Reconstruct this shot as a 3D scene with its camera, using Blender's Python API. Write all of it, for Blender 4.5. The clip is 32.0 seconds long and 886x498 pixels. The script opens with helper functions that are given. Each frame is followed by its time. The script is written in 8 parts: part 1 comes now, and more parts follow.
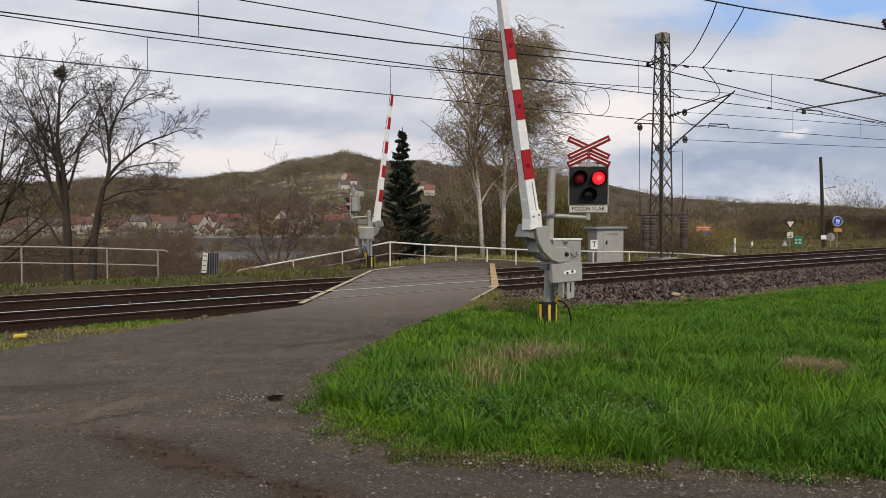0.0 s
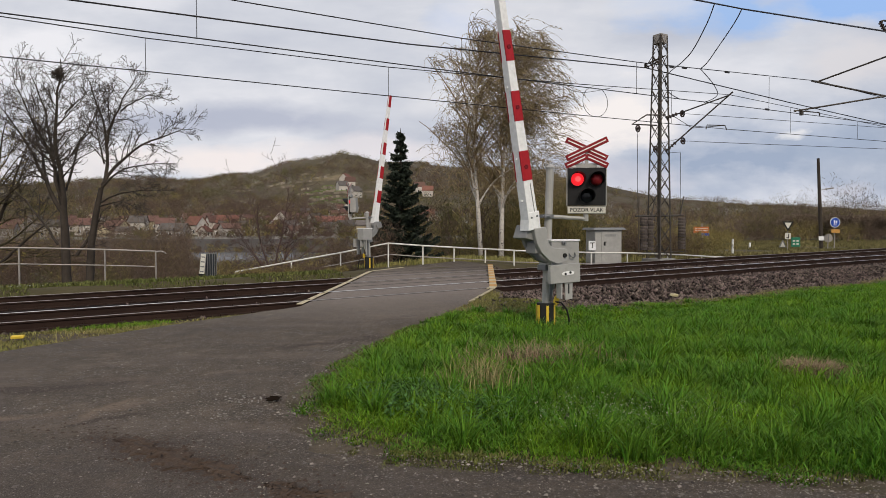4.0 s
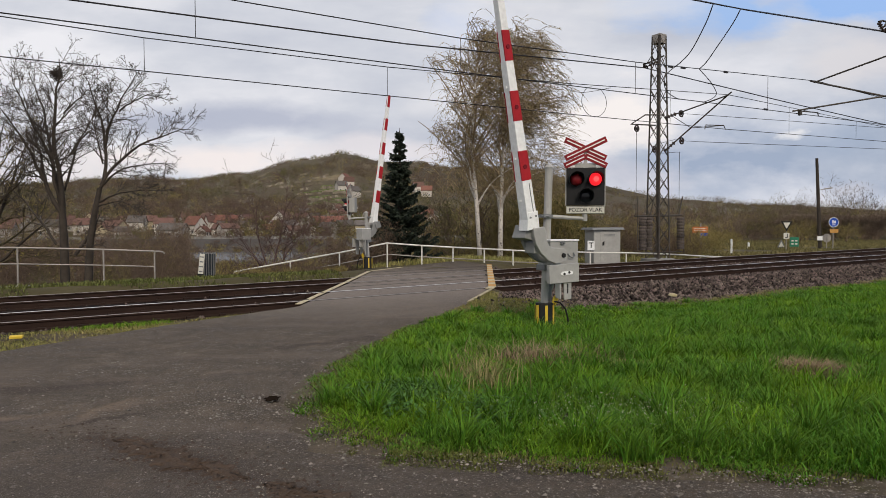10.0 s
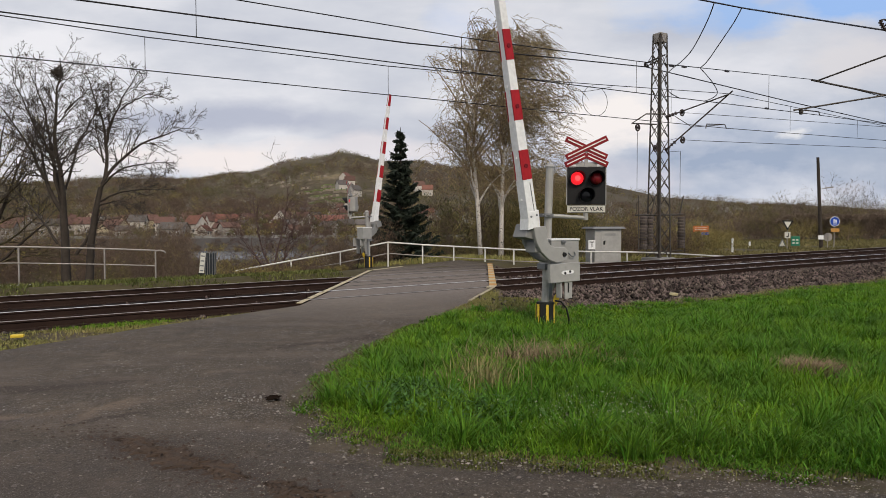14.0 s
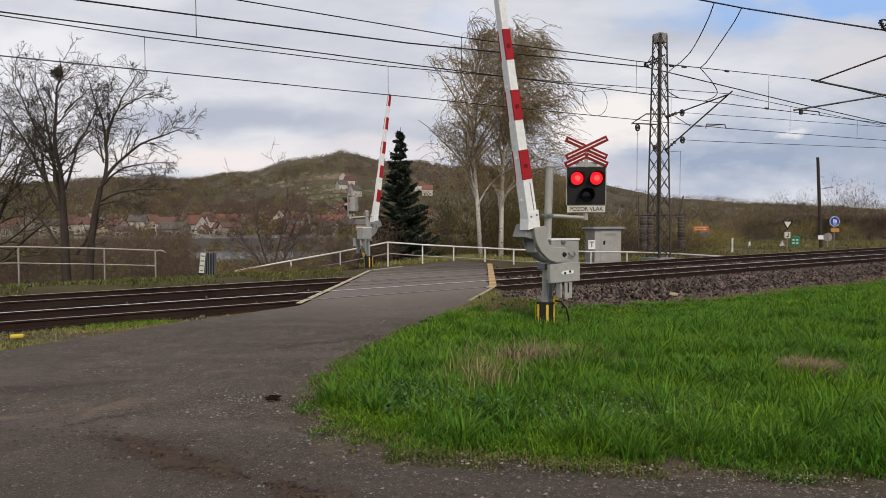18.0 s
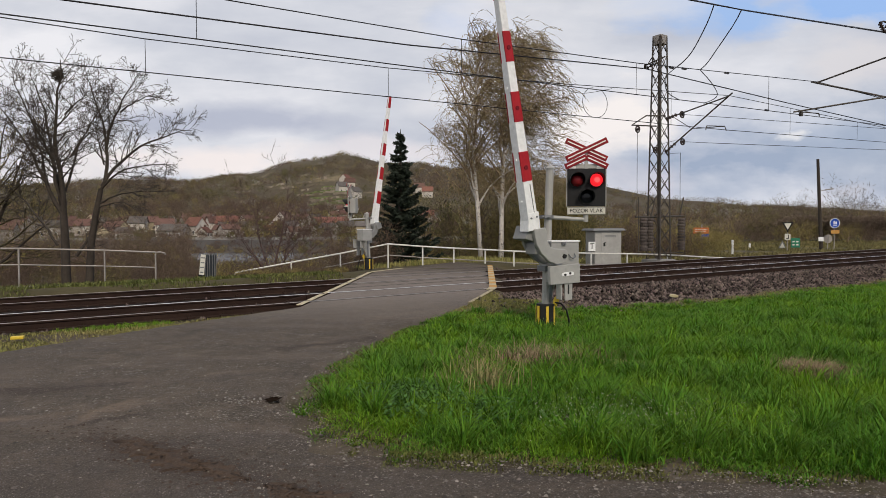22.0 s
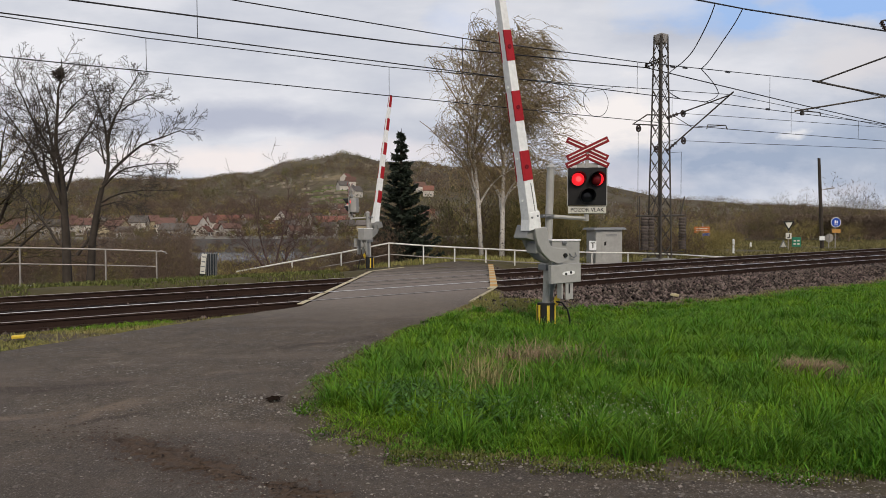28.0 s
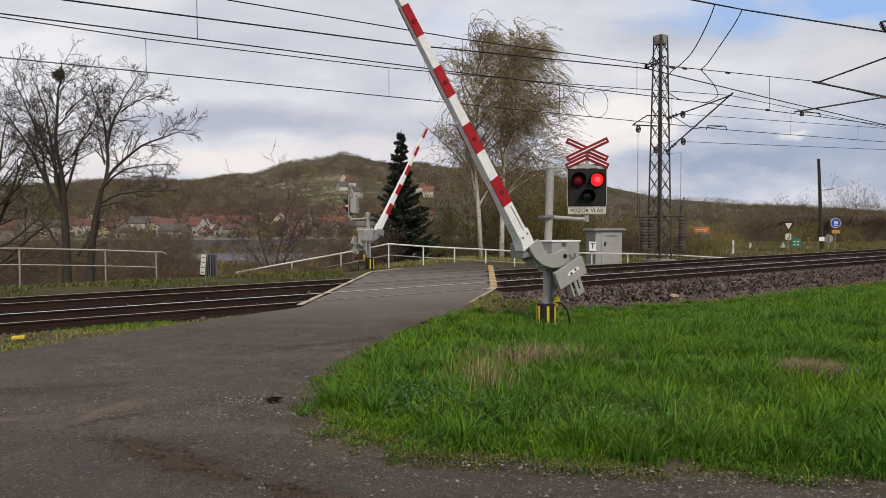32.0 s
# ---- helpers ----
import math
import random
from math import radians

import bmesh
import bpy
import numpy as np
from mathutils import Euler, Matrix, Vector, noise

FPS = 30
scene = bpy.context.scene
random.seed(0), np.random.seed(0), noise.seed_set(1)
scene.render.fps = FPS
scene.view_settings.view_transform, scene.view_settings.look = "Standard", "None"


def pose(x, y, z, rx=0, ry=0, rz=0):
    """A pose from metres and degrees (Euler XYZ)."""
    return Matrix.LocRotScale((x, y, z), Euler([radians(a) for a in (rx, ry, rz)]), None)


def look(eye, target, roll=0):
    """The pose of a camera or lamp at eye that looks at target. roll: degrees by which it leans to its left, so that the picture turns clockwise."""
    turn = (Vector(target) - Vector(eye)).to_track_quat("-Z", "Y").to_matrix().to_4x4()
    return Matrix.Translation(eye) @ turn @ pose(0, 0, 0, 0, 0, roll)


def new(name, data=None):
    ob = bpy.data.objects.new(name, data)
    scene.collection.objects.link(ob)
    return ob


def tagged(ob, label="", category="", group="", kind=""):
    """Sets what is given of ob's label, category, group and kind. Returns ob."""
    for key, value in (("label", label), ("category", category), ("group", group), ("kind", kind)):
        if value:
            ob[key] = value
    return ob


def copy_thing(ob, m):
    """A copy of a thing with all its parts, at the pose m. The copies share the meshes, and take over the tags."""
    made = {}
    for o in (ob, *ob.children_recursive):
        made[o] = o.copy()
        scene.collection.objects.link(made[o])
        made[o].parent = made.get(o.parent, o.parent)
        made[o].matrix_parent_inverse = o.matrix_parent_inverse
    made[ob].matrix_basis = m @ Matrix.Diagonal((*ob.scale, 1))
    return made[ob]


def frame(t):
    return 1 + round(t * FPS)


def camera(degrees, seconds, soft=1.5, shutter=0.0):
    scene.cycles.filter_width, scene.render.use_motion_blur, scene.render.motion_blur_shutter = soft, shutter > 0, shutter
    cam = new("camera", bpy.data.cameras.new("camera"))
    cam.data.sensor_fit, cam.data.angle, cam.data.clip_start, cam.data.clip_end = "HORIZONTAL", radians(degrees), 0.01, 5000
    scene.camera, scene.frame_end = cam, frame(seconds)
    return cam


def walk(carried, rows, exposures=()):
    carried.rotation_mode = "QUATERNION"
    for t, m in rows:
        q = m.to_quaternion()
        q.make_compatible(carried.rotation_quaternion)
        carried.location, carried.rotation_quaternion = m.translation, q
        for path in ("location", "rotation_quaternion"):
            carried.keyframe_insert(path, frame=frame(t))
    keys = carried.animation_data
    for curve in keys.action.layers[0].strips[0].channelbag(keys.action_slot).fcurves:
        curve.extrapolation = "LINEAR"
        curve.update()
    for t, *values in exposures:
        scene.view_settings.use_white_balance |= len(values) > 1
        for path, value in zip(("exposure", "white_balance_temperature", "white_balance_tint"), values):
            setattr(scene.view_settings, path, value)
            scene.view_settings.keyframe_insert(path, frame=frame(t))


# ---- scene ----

# ---------------------------------------------------------------- camera
EYE = (0.0, 0.0, 1.63)
cam = camera(67.0, 32.0, soft=0.7)
# seconds, tilt up and turn to the left in degrees: held by hand on one spot
SWAY = [
    (0, -1.950, 0.179), (0.5, -1.790, 0.192), (1, -1.883, 0.149), (1.5, -1.858, 0.204), (2, -1.865, 0.131),
    (2.5, -1.840, 0.000), (3, -1.790, 0.000), (3.5, -1.858, 0.025), (5.5, -1.858, 0.025), (6, -1.790, 0.019),
    (6.5, -1.865, 0.000), (7, -1.950, -0.006), (7.5, -1.858, 0.000), (8, -1.938, -0.013), (8.5, -1.877, 0.000),
    (9, -1.790, 0.000), (9.5, -1.865, 0.000), (10, -1.865, -0.067), (10.5, -1.871, -0.025), (11, -1.790, 0.000),
    (11.5, -1.865, -0.019), (12, -1.938, -0.006), (12.5, -1.938, -0.006), (13, -1.950, -0.043), (13.5, -1.950, 0.000),
    (14, -1.938, 0.000), (14.5, -1.938, 0.025), (16.5, -1.865, 0.025), (17, -1.865, 0.019), (17.5, -1.871, 0.000),
    (18, -1.938, -0.006), (18.5, -1.865, 0.000), (19, -1.865, -0.006), (19.5, -1.790, 0.000), (20, -1.865, -0.006),
    (20.5, -1.846, 0.000), (21, -1.821, 0.000), (21.5, -1.846, 0.000), (22, -1.790, 0.006), (22.5, -1.858, 0.013),
    (23, -1.790, 0.082), (23.5, -1.827, 0.044), (24, -1.796, 0.025), (24.5, -1.790, 0.082), (25, -1.865, 0.006),
    (25.5, -1.821, 0.044), (27.5, -1.865, 0.082), (28, -1.865, 0.075), (28.5, -1.938, 0.082), (29, -1.865, 0.063),
    (29.5, -1.865, 0.082), (30, -1.865, 0.082), (30.5, -1.790, 0.075), (31, -1.808, 0.070), (31.5, -1.865, 0.057),
    (32, -1.802, 0.058),
]
walk(cam, [(t, pose(*EYE, 90 + tilt, 0, turn) @ pose(0, 0, 0, 0, 0, -0.2)) for t, tilt, turn in SWAY],
     exposures=[(0, 0.04, 6880, 10), (32, 0.04, 6880, 10)])

# ---------------------------------------------------------------- light
SUN_EL, SUN_AZ = radians(40), radians(160)      # azimuth from +Y (view) towards +X
world = bpy.data.worlds.new("overcast_sky")
scene.world = world
world.use_nodes = True
wn, wl = world.node_tree.nodes, world.node_tree.links
wn.clear()


def wnode(kind, **values):
    node = wn.new(kind)
    for key, value in values.items():
        node.inputs[key].default_value = value
    return node


sky = wn.new("ShaderNodeTexSky")
sky.sky_type = "NISHITA"
sky.sun_disc = False
sky.sun_elevation, sky.sun_rotation = SUN_EL, SUN_AZ
sky.air_density, sky.dust_density = 1.0, 1.5
blue = wn.new("ShaderNodeVectorMath")
blue.operation = "SCALE"
blue.inputs["Scale"].default_value = 0.10
wl.new(sky.outputs[0], blue.inputs[0])
coord = wn.new("ShaderNodeTexCoord")
split = wn.new("ShaderNodeSeparateXYZ")
wl.new(coord.outputs["Generated"], split.inputs[0])


def wmath(op, a, b=None, clamp=False):
    node = wn.new("ShaderNodeMath")
    node.operation, node.use_clamp = op, clamp
    for i, v in enumerate((a, b)):
        if v is None:
            continue
        if isinstance(v, (int, float)):
            node.inputs[i].default_value = v
        else:
            wl.new(v, node.inputs[i])
    return node.outputs[0]


up = wmath("MAXIMUM", split.outputs[2], 0.0)
flat = wmath("ADD", up, 0.16)
over = wn.new("ShaderNodeCombineXYZ")
wl.new(wmath("DIVIDE", split.outputs[0], flat), over.inputs[0])
wl.new(wmath("DIVIDE", split.outputs[1], flat), over.inputs[1])


def wnoise(scale, detail, rough, shift=(0, 0, 0), stretch=(1, 1, 1)):
    m = wn.new("ShaderNodeMapping")
    m.inputs["Location"].default_value = shift
    m.inputs["Scale"].default_value = stretch
    wl.new(over.outputs[0], m.inputs[0])
    node = wnode("ShaderNodeTexNoise", Scale=scale, Detail=detail, Roughness=rough)
    wl.new(m.outputs[0], node.inputs[0])
    return node.outputs[0]


def wramp(fac, stops):
    node = wn.new("ShaderNodeValToRGB")
    el = node.color_ramp.elements
    while len(el) < len(stops):
        el.new(0.5)
    for e, (pos, col) in zip(el, stops):
        e.position, e.color = pos, (*col, 1)
    wl.new(fac, node.inputs[0])
    return node.outputs[0]


def wmix(fac, a, b):
    node = wn.new("ShaderNodeMix")
    node.data_type = "RGBA"
    for sock, v in ((0, fac), (6, a), (7, b)):
        if isinstance(v, (int, float)):
            node.inputs[sock].default_value = v
        elif isinstance(v, tuple):
            node.inputs[sock].default_value = (*v, 1)
        else:
            wl.new(v, node.inputs[sock])
    return node.outputs[2]


# broad grey and white banks, with gaps of blue higher up and to the east
banks = wramp(wnoise(0.9, 7, 0.55, (3.1, 0.4, 0), (0.55, 1.0, 1)),
              [(0.30, (0.33, 0.38, 0.50)), (0.44, (0.46, 0.51, 0.63)), (0.54, (0.61, 0.65, 0.74)), (0.66, (0.90, 0.91, 0.93))])
glow = wramp(up, [(0.0, (0.93, 0.89, 0.87)), (0.13, (0.83, 0.83, 0.86)), (0.24, (0.57, 0.61, 0.71)), (1.0, (0.56, 0.60, 0.69))])
side = wmath("MULTIPLY", wmath("SUBTRACT", split.outputs[0], 0.16), 2.2, True)
glow = wmix(side, glow, (0.25, 0.32, 0.45))
cloud = wmix(wmath("ADD", wmath("MULTIPLY", side, 0.30), 0.36), banks, glow)
puff = wmath("MULTIPLY", wmath("SUBTRACT", wnoise(1.7, 9, 0.58, (5.2, 1.1, 0), (0.75, 1.25, 1)), 0.52), 7.0, True)
cloud = wmix(wmath("MULTIPLY", puff, 0.72), cloud, (0.94, 0.94, 0.96))
murk = wmath("MULTIPLY", wmath("SUBTRACT", wnoise(1.2, 8, 0.55, (1.3, 7.7, 0), (0.55, 1.4, 1)), 0.52), 6.0, True)
cloud = wmix(wmath("MULTIPLY", murk, 0.62), cloud, (0.39, 0.44, 0.57))
east = wmath("MULTIPLY", wmath("ADD", split.outputs[0], 0.30), 0.55, True)
gaps = wmath("MULTIPLY", wmath("SUBTRACT", wmath("ADD", wnoise(1.5, 6, 0.55, (0.7, 2.2, 0), (0.7, 1.0, 1)), east), 0.76), 5.0, True)
bluesky = wmix(0.55, blue.outputs[0], (0.36, 0.47, 0.70))
heaven = wmix(gaps, cloud, bluesky)

# the cloud field ahead: directions on a plane one unit in front of the eye
ahead = wmath("MAXIMUM", split.outputs[1], 0.05)
du, dv = wmath("DIVIDE", split.outputs[0], ahead), wmath("DIVIDE", split.outputs[2], ahead)
plane = wn.new("ShaderNodeCombineXYZ")
wl.new(du, plane.inputs[0])
wl.new(dv, plane.inputs[1])


def pnoise(scale, detail, rough, shift, stretch):
    m = wn.new("ShaderNodeMapping")
    m.inputs["Location"].default_value, m.inputs["Scale"].default_value = shift, stretch
    wl.new(plane.outputs[0], m.inputs[0])
    node = wnode("ShaderNodeTexNoise", Scale=scale, Detail=detail, Roughness=rough)
    wl.new(m.outputs[0], node.inputs[0])
    return node


def bank(col, cu, cv, ru, rv, tint, amount, hard=2.0, ragged=2.2, scale=4.5):
    """One cloud or gap about the direction (cu, cv), with a ragged edge."""
    n1 = pnoise(scale, 8, 0.56, (cu * 9, cv * 7, 1), (0.75, 1.6, 1)).outputs[1]
    off = wn.new("ShaderNodeVectorMath")
    off.operation = "MULTIPLY_ADD"
    wl.new(n1, off.inputs[0])
    off.inputs[1].default_value = (ragged * 1.6, ragged * 1.6, 0)
    m = wn.new("ShaderNodeMapping")
    m.vector_type = "TEXTURE"
    m.inputs["Location"].default_value, m.inputs["Scale"].default_value = (cu, cv, 0), (ru, rv, 1)
    wl.new(plane.outputs[0], m.inputs[0])
    wl.new(m.outputs[0], off.inputs[2])
    shift = wn.new("ShaderNodeVectorMath")
    shift.operation = "ADD"
    wl.new(off.outputs[0], shift.inputs[0])
    shift.inputs[1].default_value = (-0.8 * ragged, -0.8 * ragged, 0)
    size = wn.new("ShaderNodeVectorMath")
    size.operation = "LENGTH"
    wl.new(shift.outputs[0], size.inputs[0])
    mask = wmath("MULTIPLY", wmath("SUBTRACT", 1.0, size.outputs["Value"]), hard, True)
    return wmix(wmath("MULTIPLY", mask, amount), col, tint)


field = wramp(pnoise(2.6, 8, 0.55, (4.1, 2.3, 0), (0.8, 2.2, 1)).outputs[0], [(0.34, (0.41, 0.45, 0.55)), (0.48, (0.52, 0.555, 0.64)), (0.62, (0.68, 0.70, 0.77))])
for spot in ((0.03, 0.29, 0.07, 0.04, (0.36, 0.47, 0.72), 0.6, 1.2), (0.42, 0.315, 0.20, 0.050, (0.27, 0.43, 0.74), 0.9, 1.6), (0.64, 0.335, 0.13, 0.030, (0.25, 0.42, 0.76), 0.95, 1.8),
             (0.62, 0.255, 0.13, 0.045, (0.58, 0.58, 0.63), 0.8, 1.6), (0.30, 0.335, 0.12, 0.03, (0.60, 0.62, 0.68), 0.6, 1.5),
             (0.05, 0.24, 0.22, 0.08, (0.68, 0.69, 0.74), 0.5, 1.4), (0.50, 0.095, 0.34, 0.095, (0.265, 0.335, 0.475), 0.95, 1.15), (0.62, 0.13, 0.15, 0.04, (0.33, 0.41, 0.56), 0.6, 1.2), (0.46, 0.060, 0.16, 0.022, (0.29, 0.36, 0.50), 0.6, 1.2),
             (0.255, 0.135, 0.085, 0.075, (0.75, 0.73, 0.75), 0.97, 2.6), (0.29, 0.075, 0.10, 0.040, (0.56, 0.56, 0.64), 0.7, 1.6), 
             (-0.27, 0.165, 0.18, 0.036, (0.35, 0.39, 0.51), 0.8, 1.5), (-0.10, 0.150, 0.13, 0.030, (0.39, 0.43, 0.54), 0.6, 1.2),
             (-0.34, 0.108, 0.22, 0.026, (0.74, 0.70, 0.72), 0.9, 1.7), (-0.60, 0.095, 0.20, 0.05, (0.68, 0.66, 0.69), 0.75, 1.4), (-0.06, 0.112, 0.16, 0.026, (0.66, 0.64, 0.69), 0.7, 1.5), (0.64, 0.045, 0.07, 0.018, (0.52, 0.52, 0.58), 0.7, 1.5), (0.60, 0.12, 0.42, 0.12, (0.275, 0.34, 0.465), 0.9, 1.0), (0.535, 0.136, 0.030, 0.008, (0.66, 0.68, 0.73), 0.8, 1.6, 3.2, 14.0)):
    field = bank(field, *spot)
inview = wmath("MULTIPLY", wmath("MULTIPLY", wmath("SUBTRACT", split.outputs[1], 0.62), 8.0, True), wmath("MULTIPLY", wmath("SUBTRACT", 0.52, dv), 8.0, True), True)
heaven = wmix(inview, heaven, field)
back = wnode("ShaderNodeBackground", Strength=1.18)
wl.new(heaven, back.inputs[0])
wout = wn.new("ShaderNodeOutputWorld")
wl.new(back.outputs[0], wout.inputs[0])

sun = new("sun", bpy.data.lights.new("sun", "SUN"))
sun.data.energy, sun.data.angle, sun.data.color = 2.3, radians(16), (1.0, 0.91, 0.79)
sun.matrix_world = look((math.sin(SUN_AZ) * math.cos(SUN_EL) * 60, math.cos(SUN_AZ) * math.cos(SUN_EL) * 60, math.sin(SUN_EL) * 60), (0, 0, 0))


# ---------------------------------------------------------------- materials
def material(name, c1, c2, rough=0.7, metal=0.0, big=1.5, fine=25.0, bump=0.3, depth=0.01, dirt=None, dirt_at=(0.62, 0.75),
             vary=0.0, island=0.0, emit=None, spec=0.22, glow=0.0):
    """Two-scale noise between c1 and c2, with stains of colour dirt, relief, and a shift of value from piece to piece."""
    m = bpy.data.materials.new(name)
    m.use_nodes = True
    nt = m.node_tree
    nodes, links = nt.nodes, nt.links
    b = nodes["Principled BSDF"]
    b.inputs["Roughness"].default_value = rough
    b.inputs["Metallic"].default_value = metal
    b.inputs["Specular IOR Level"].default_value = spec
    tc = nodes.new("ShaderNodeNewGeometry")

    def noise_of(scale, detail=5, rg=0.6):
        node = nodes.new("ShaderNodeTexNoise")
        node.inputs["Scale"].default_value, node.inputs["Detail"].default_value, node.inputs["Roughness"].default_value = scale, detail, rg
        links.new(tc.outputs["Position"], node.inputs["Vector"])
        return node.outputs[0]

    def mixed(fac, a, c, mode="MIX"):
        node = nodes.new("ShaderNodeMix")
        node.data_type, node.blend_type = "RGBA", mode
        for sock, v in ((0, fac), (6, a), (7, c)):
            if isinstance(v, (int, float)):
                node.inputs[sock].default_value = v
            elif isinstance(v, tuple):
                node.inputs[sock].default_value = (*v, 1)
            else:
                links.new(v, node.inputs[sock])
        return node.outputs[2]

    def ranged(v, lo, hi, a=0.0, z=1.0):
        node = nodes.new("ShaderNodeMapRange")
        node.inputs[1].default_value, node.inputs[2].default_value = lo, hi
        node.inputs[3].default_value, node.inputs[4].default_value = a, z
        links.new(v, node.inputs[0])
        return node.outputs[0]

    n_big, n_fine = noise_of(big, 6), noise_of(fine, 4)
    col = mixed(ranged(n_big, 0.32, 0.68), c1, c2)
    col = mixed(ranged(n_fine, 0.3, 0.7, 0.0, 0.55), col, mixed(0.5, tuple(0.6 * v for v in c1), tuple(0.75 * v for v in c2)))
    if dirt:
        col = mixed(ranged(noise_of(big * 2.3, 8, 0.7), *dirt_at), col, dirt)
    if vary or island:
        if vary:
            info = nodes.new("ShaderNodeObjectInfo").outputs["Random"]
        else:
            info = tc.outputs["Random Per Island"]
        amount = vary or island
        hsv = nodes.new("ShaderNodeHueSaturation")
        links.new(ranged(info, 0, 1, 1 - amount, 1 + amount), hsv.inputs["Value"])
        second = nodes.new("ShaderNodeMath")
        second.operation = "FRACT"
        times = nodes.new("ShaderNodeMath")
        times.operation = "MULTIPLY"
        times.inputs[1].default_value = 7.31
        links.new(info, times.inputs[0])
        links.new(times.outputs[0], second.inputs[0])
        links.new(ranged(second.outputs[0], 0, 1, 0.5 - amount * 0.03, 0.5 + amount * 0.03), hsv.inputs["Hue"])
        links.new(col, hsv.inputs["Color"])
        col = hsv.outputs[0]
    links.new(col, b.inputs["Base Color"])
    if glow:        # thin leaves let light through
        thin = nodes.new("ShaderNodeBsdfTranslucent")
        links.new(col, thin.inputs[0])
        both = nodes.new("ShaderNodeMixShader")
        both.inputs[0].default_value = glow
        links.new(b.outputs[0], both.inputs[1])
        links.new(thin.outputs[0], both.inputs[2])
        links.new(both.outputs[0], nodes["Material Output"].inputs[0])
    if bump:
        bp = nodes.new("ShaderNodeBump")
        bp.inputs["Strength"].default_value, bp.inputs["Distance"].default_value = bump, depth
        links.new(n_fine, bp.inputs["Height"])
        links.new(bp.outputs[0], b.inputs["Normal"])
    if emit:
        b.inputs["Emission Color"].default_value = (*emit[:3], 1)
        b.inputs["Emission Strength"].default_value = emit[3]
    return m


def asphalt_material():
    """Old asphalt: chippings, wheel-worn streaks along the road, brown dirt and pale worn patches."""
    m = material("worn_asphalt", (0.047, 0.035, 0.023), (0.083, 0.061, 0.040), 0.84, big=0.9, fine=38, bump=0.8, depth=0.03, dirt=(0.125, 0.092, 0.064), dirt_at=(0.50, 0.72), spec=0.28)
    nodes, links = m.node_tree.nodes, m.node_tree.links
    b = nodes["Principled BSDF"]
    col = b.inputs["Base Color"].links[0].from_socket
    geo = nodes.new("ShaderNodeNewGeometry")

    def layer(scale, lo, hi, tint, amount, mapping=None, kind="ShaderNodeTexNoise"):
        nonlocal col
        tex = nodes.new(kind)
        tex.inputs["Scale"].default_value = scale
        out = tex.outputs[0]
        if kind == "ShaderNodeTexNoise":
            tex.inputs["Detail"].default_value = 7
        vec = geo.outputs["Position"]
        if mapping:
            mp = nodes.new("ShaderNodeMapping")
            mp.inputs["Rotation"].default_value, mp.inputs["Scale"].default_value = mapping
            links.new(vec, mp.inputs[0])
            vec = mp.outputs[0]
        links.new(vec, tex.inputs["Vector"])
        rg = nodes.new("ShaderNodeMapRange")
        rg.inputs[1].default_value, rg.inputs[2].default_value, rg.inputs[4].default_value = lo, hi, amount
        links.new(out, rg.inputs[0])
        mx = nodes.new("ShaderNodeMix")
        mx.data_type = "RGBA"
        links.new(rg.outputs[0], mx.inputs[0])
        links.new(col, mx.inputs[6])
        mx.inputs[7].default_value = (*tint, 1)
        col = mx.outputs[2]

    layer(1.6, 0.50, 0.72, (0.046, 0.036, 0.031), 0.75, ((0, 0, radians(-18)), (0.35, 1.6, 1)))
    layer(4.5, 0.50, 0.70, (0.050, 0.040, 0.033), 0.55)
    layer(9.0, 0.55, 0.72, (0.130, 0.101, 0.076), 0.5)
    # single pale chippings, thicker in some places
    for cell, least, tint in ((55, 0.93, (0.26, 0.235, 0.21)), (95, 0.90, (0.22, 0.20, 0.175)), (34, 0.975, (0.34, 0.31, 0.28))):
        vor = nodes.new("ShaderNodeTexVoronoi")
        vor.inputs["Scale"].default_value = cell
        links.new(geo.outputs["Position"], vor.inputs["Vector"])
        rgb = nodes.new("ShaderNodeSeparateColor")
        links.new(vor.outputs["Color"], rgb.inputs[0])
        core = nodes.new("ShaderNodeMath")
        core.operation = "LESS_THAN"
        links.new(vor.outputs["Distance"], core.inputs[0])
        core.inputs[1].default_value = 0.42
        hit = nodes.new("ShaderNodeMath")
        hit.operation = "GREATER_THAN"
        links.new(rgb.outputs[0], hit.inputs[0])
        hit.inputs[1].default_value = least
        both = nodes.new("ShaderNodeMath")
        both.operation = "MULTIPLY"
        links.new(core.outputs[0], both.inputs[0])
        links.new(hit.outputs[0], both.inputs[1])
        where = nodes.new("ShaderNodeTexNoise")
        where.inputs["Scale"].default_value = 1.1
        links.new(geo.outputs["Position"], where.inputs["Vector"])
        rg = nodes.new("ShaderNodeMapRange")
        rg.inputs[1].default_value, rg.inputs[2].default_value, rg.inputs[3].default_value, rg.inputs[4].default_value = 0.40, 0.62, 0.15, 0.9
        links.new(where.outputs[0], rg.inputs[0])
        both2 = nodes.new("ShaderNodeMath")
        both2.operation = "MULTIPLY"
        links.new(both.outputs[0], both2.inputs[0])
        links.new(rg.outputs[0], both2.inputs[1])
        mx = nodes.new("ShaderNodeMix")
        mx.data_type = "RGBA"
        links.new(both2.outputs[0], mx.inputs[0])
        links.new(col, mx.inputs[6])
        mx.inputs[7].default_value = (*tint, 1)
        col = mx.outputs[2]
    layer(0.7, 0.52, 0.75, (0.122, 0.094, 0.072), 0.7, ((0, 0, radians(-14)), (0.4, 1.5, 1)))
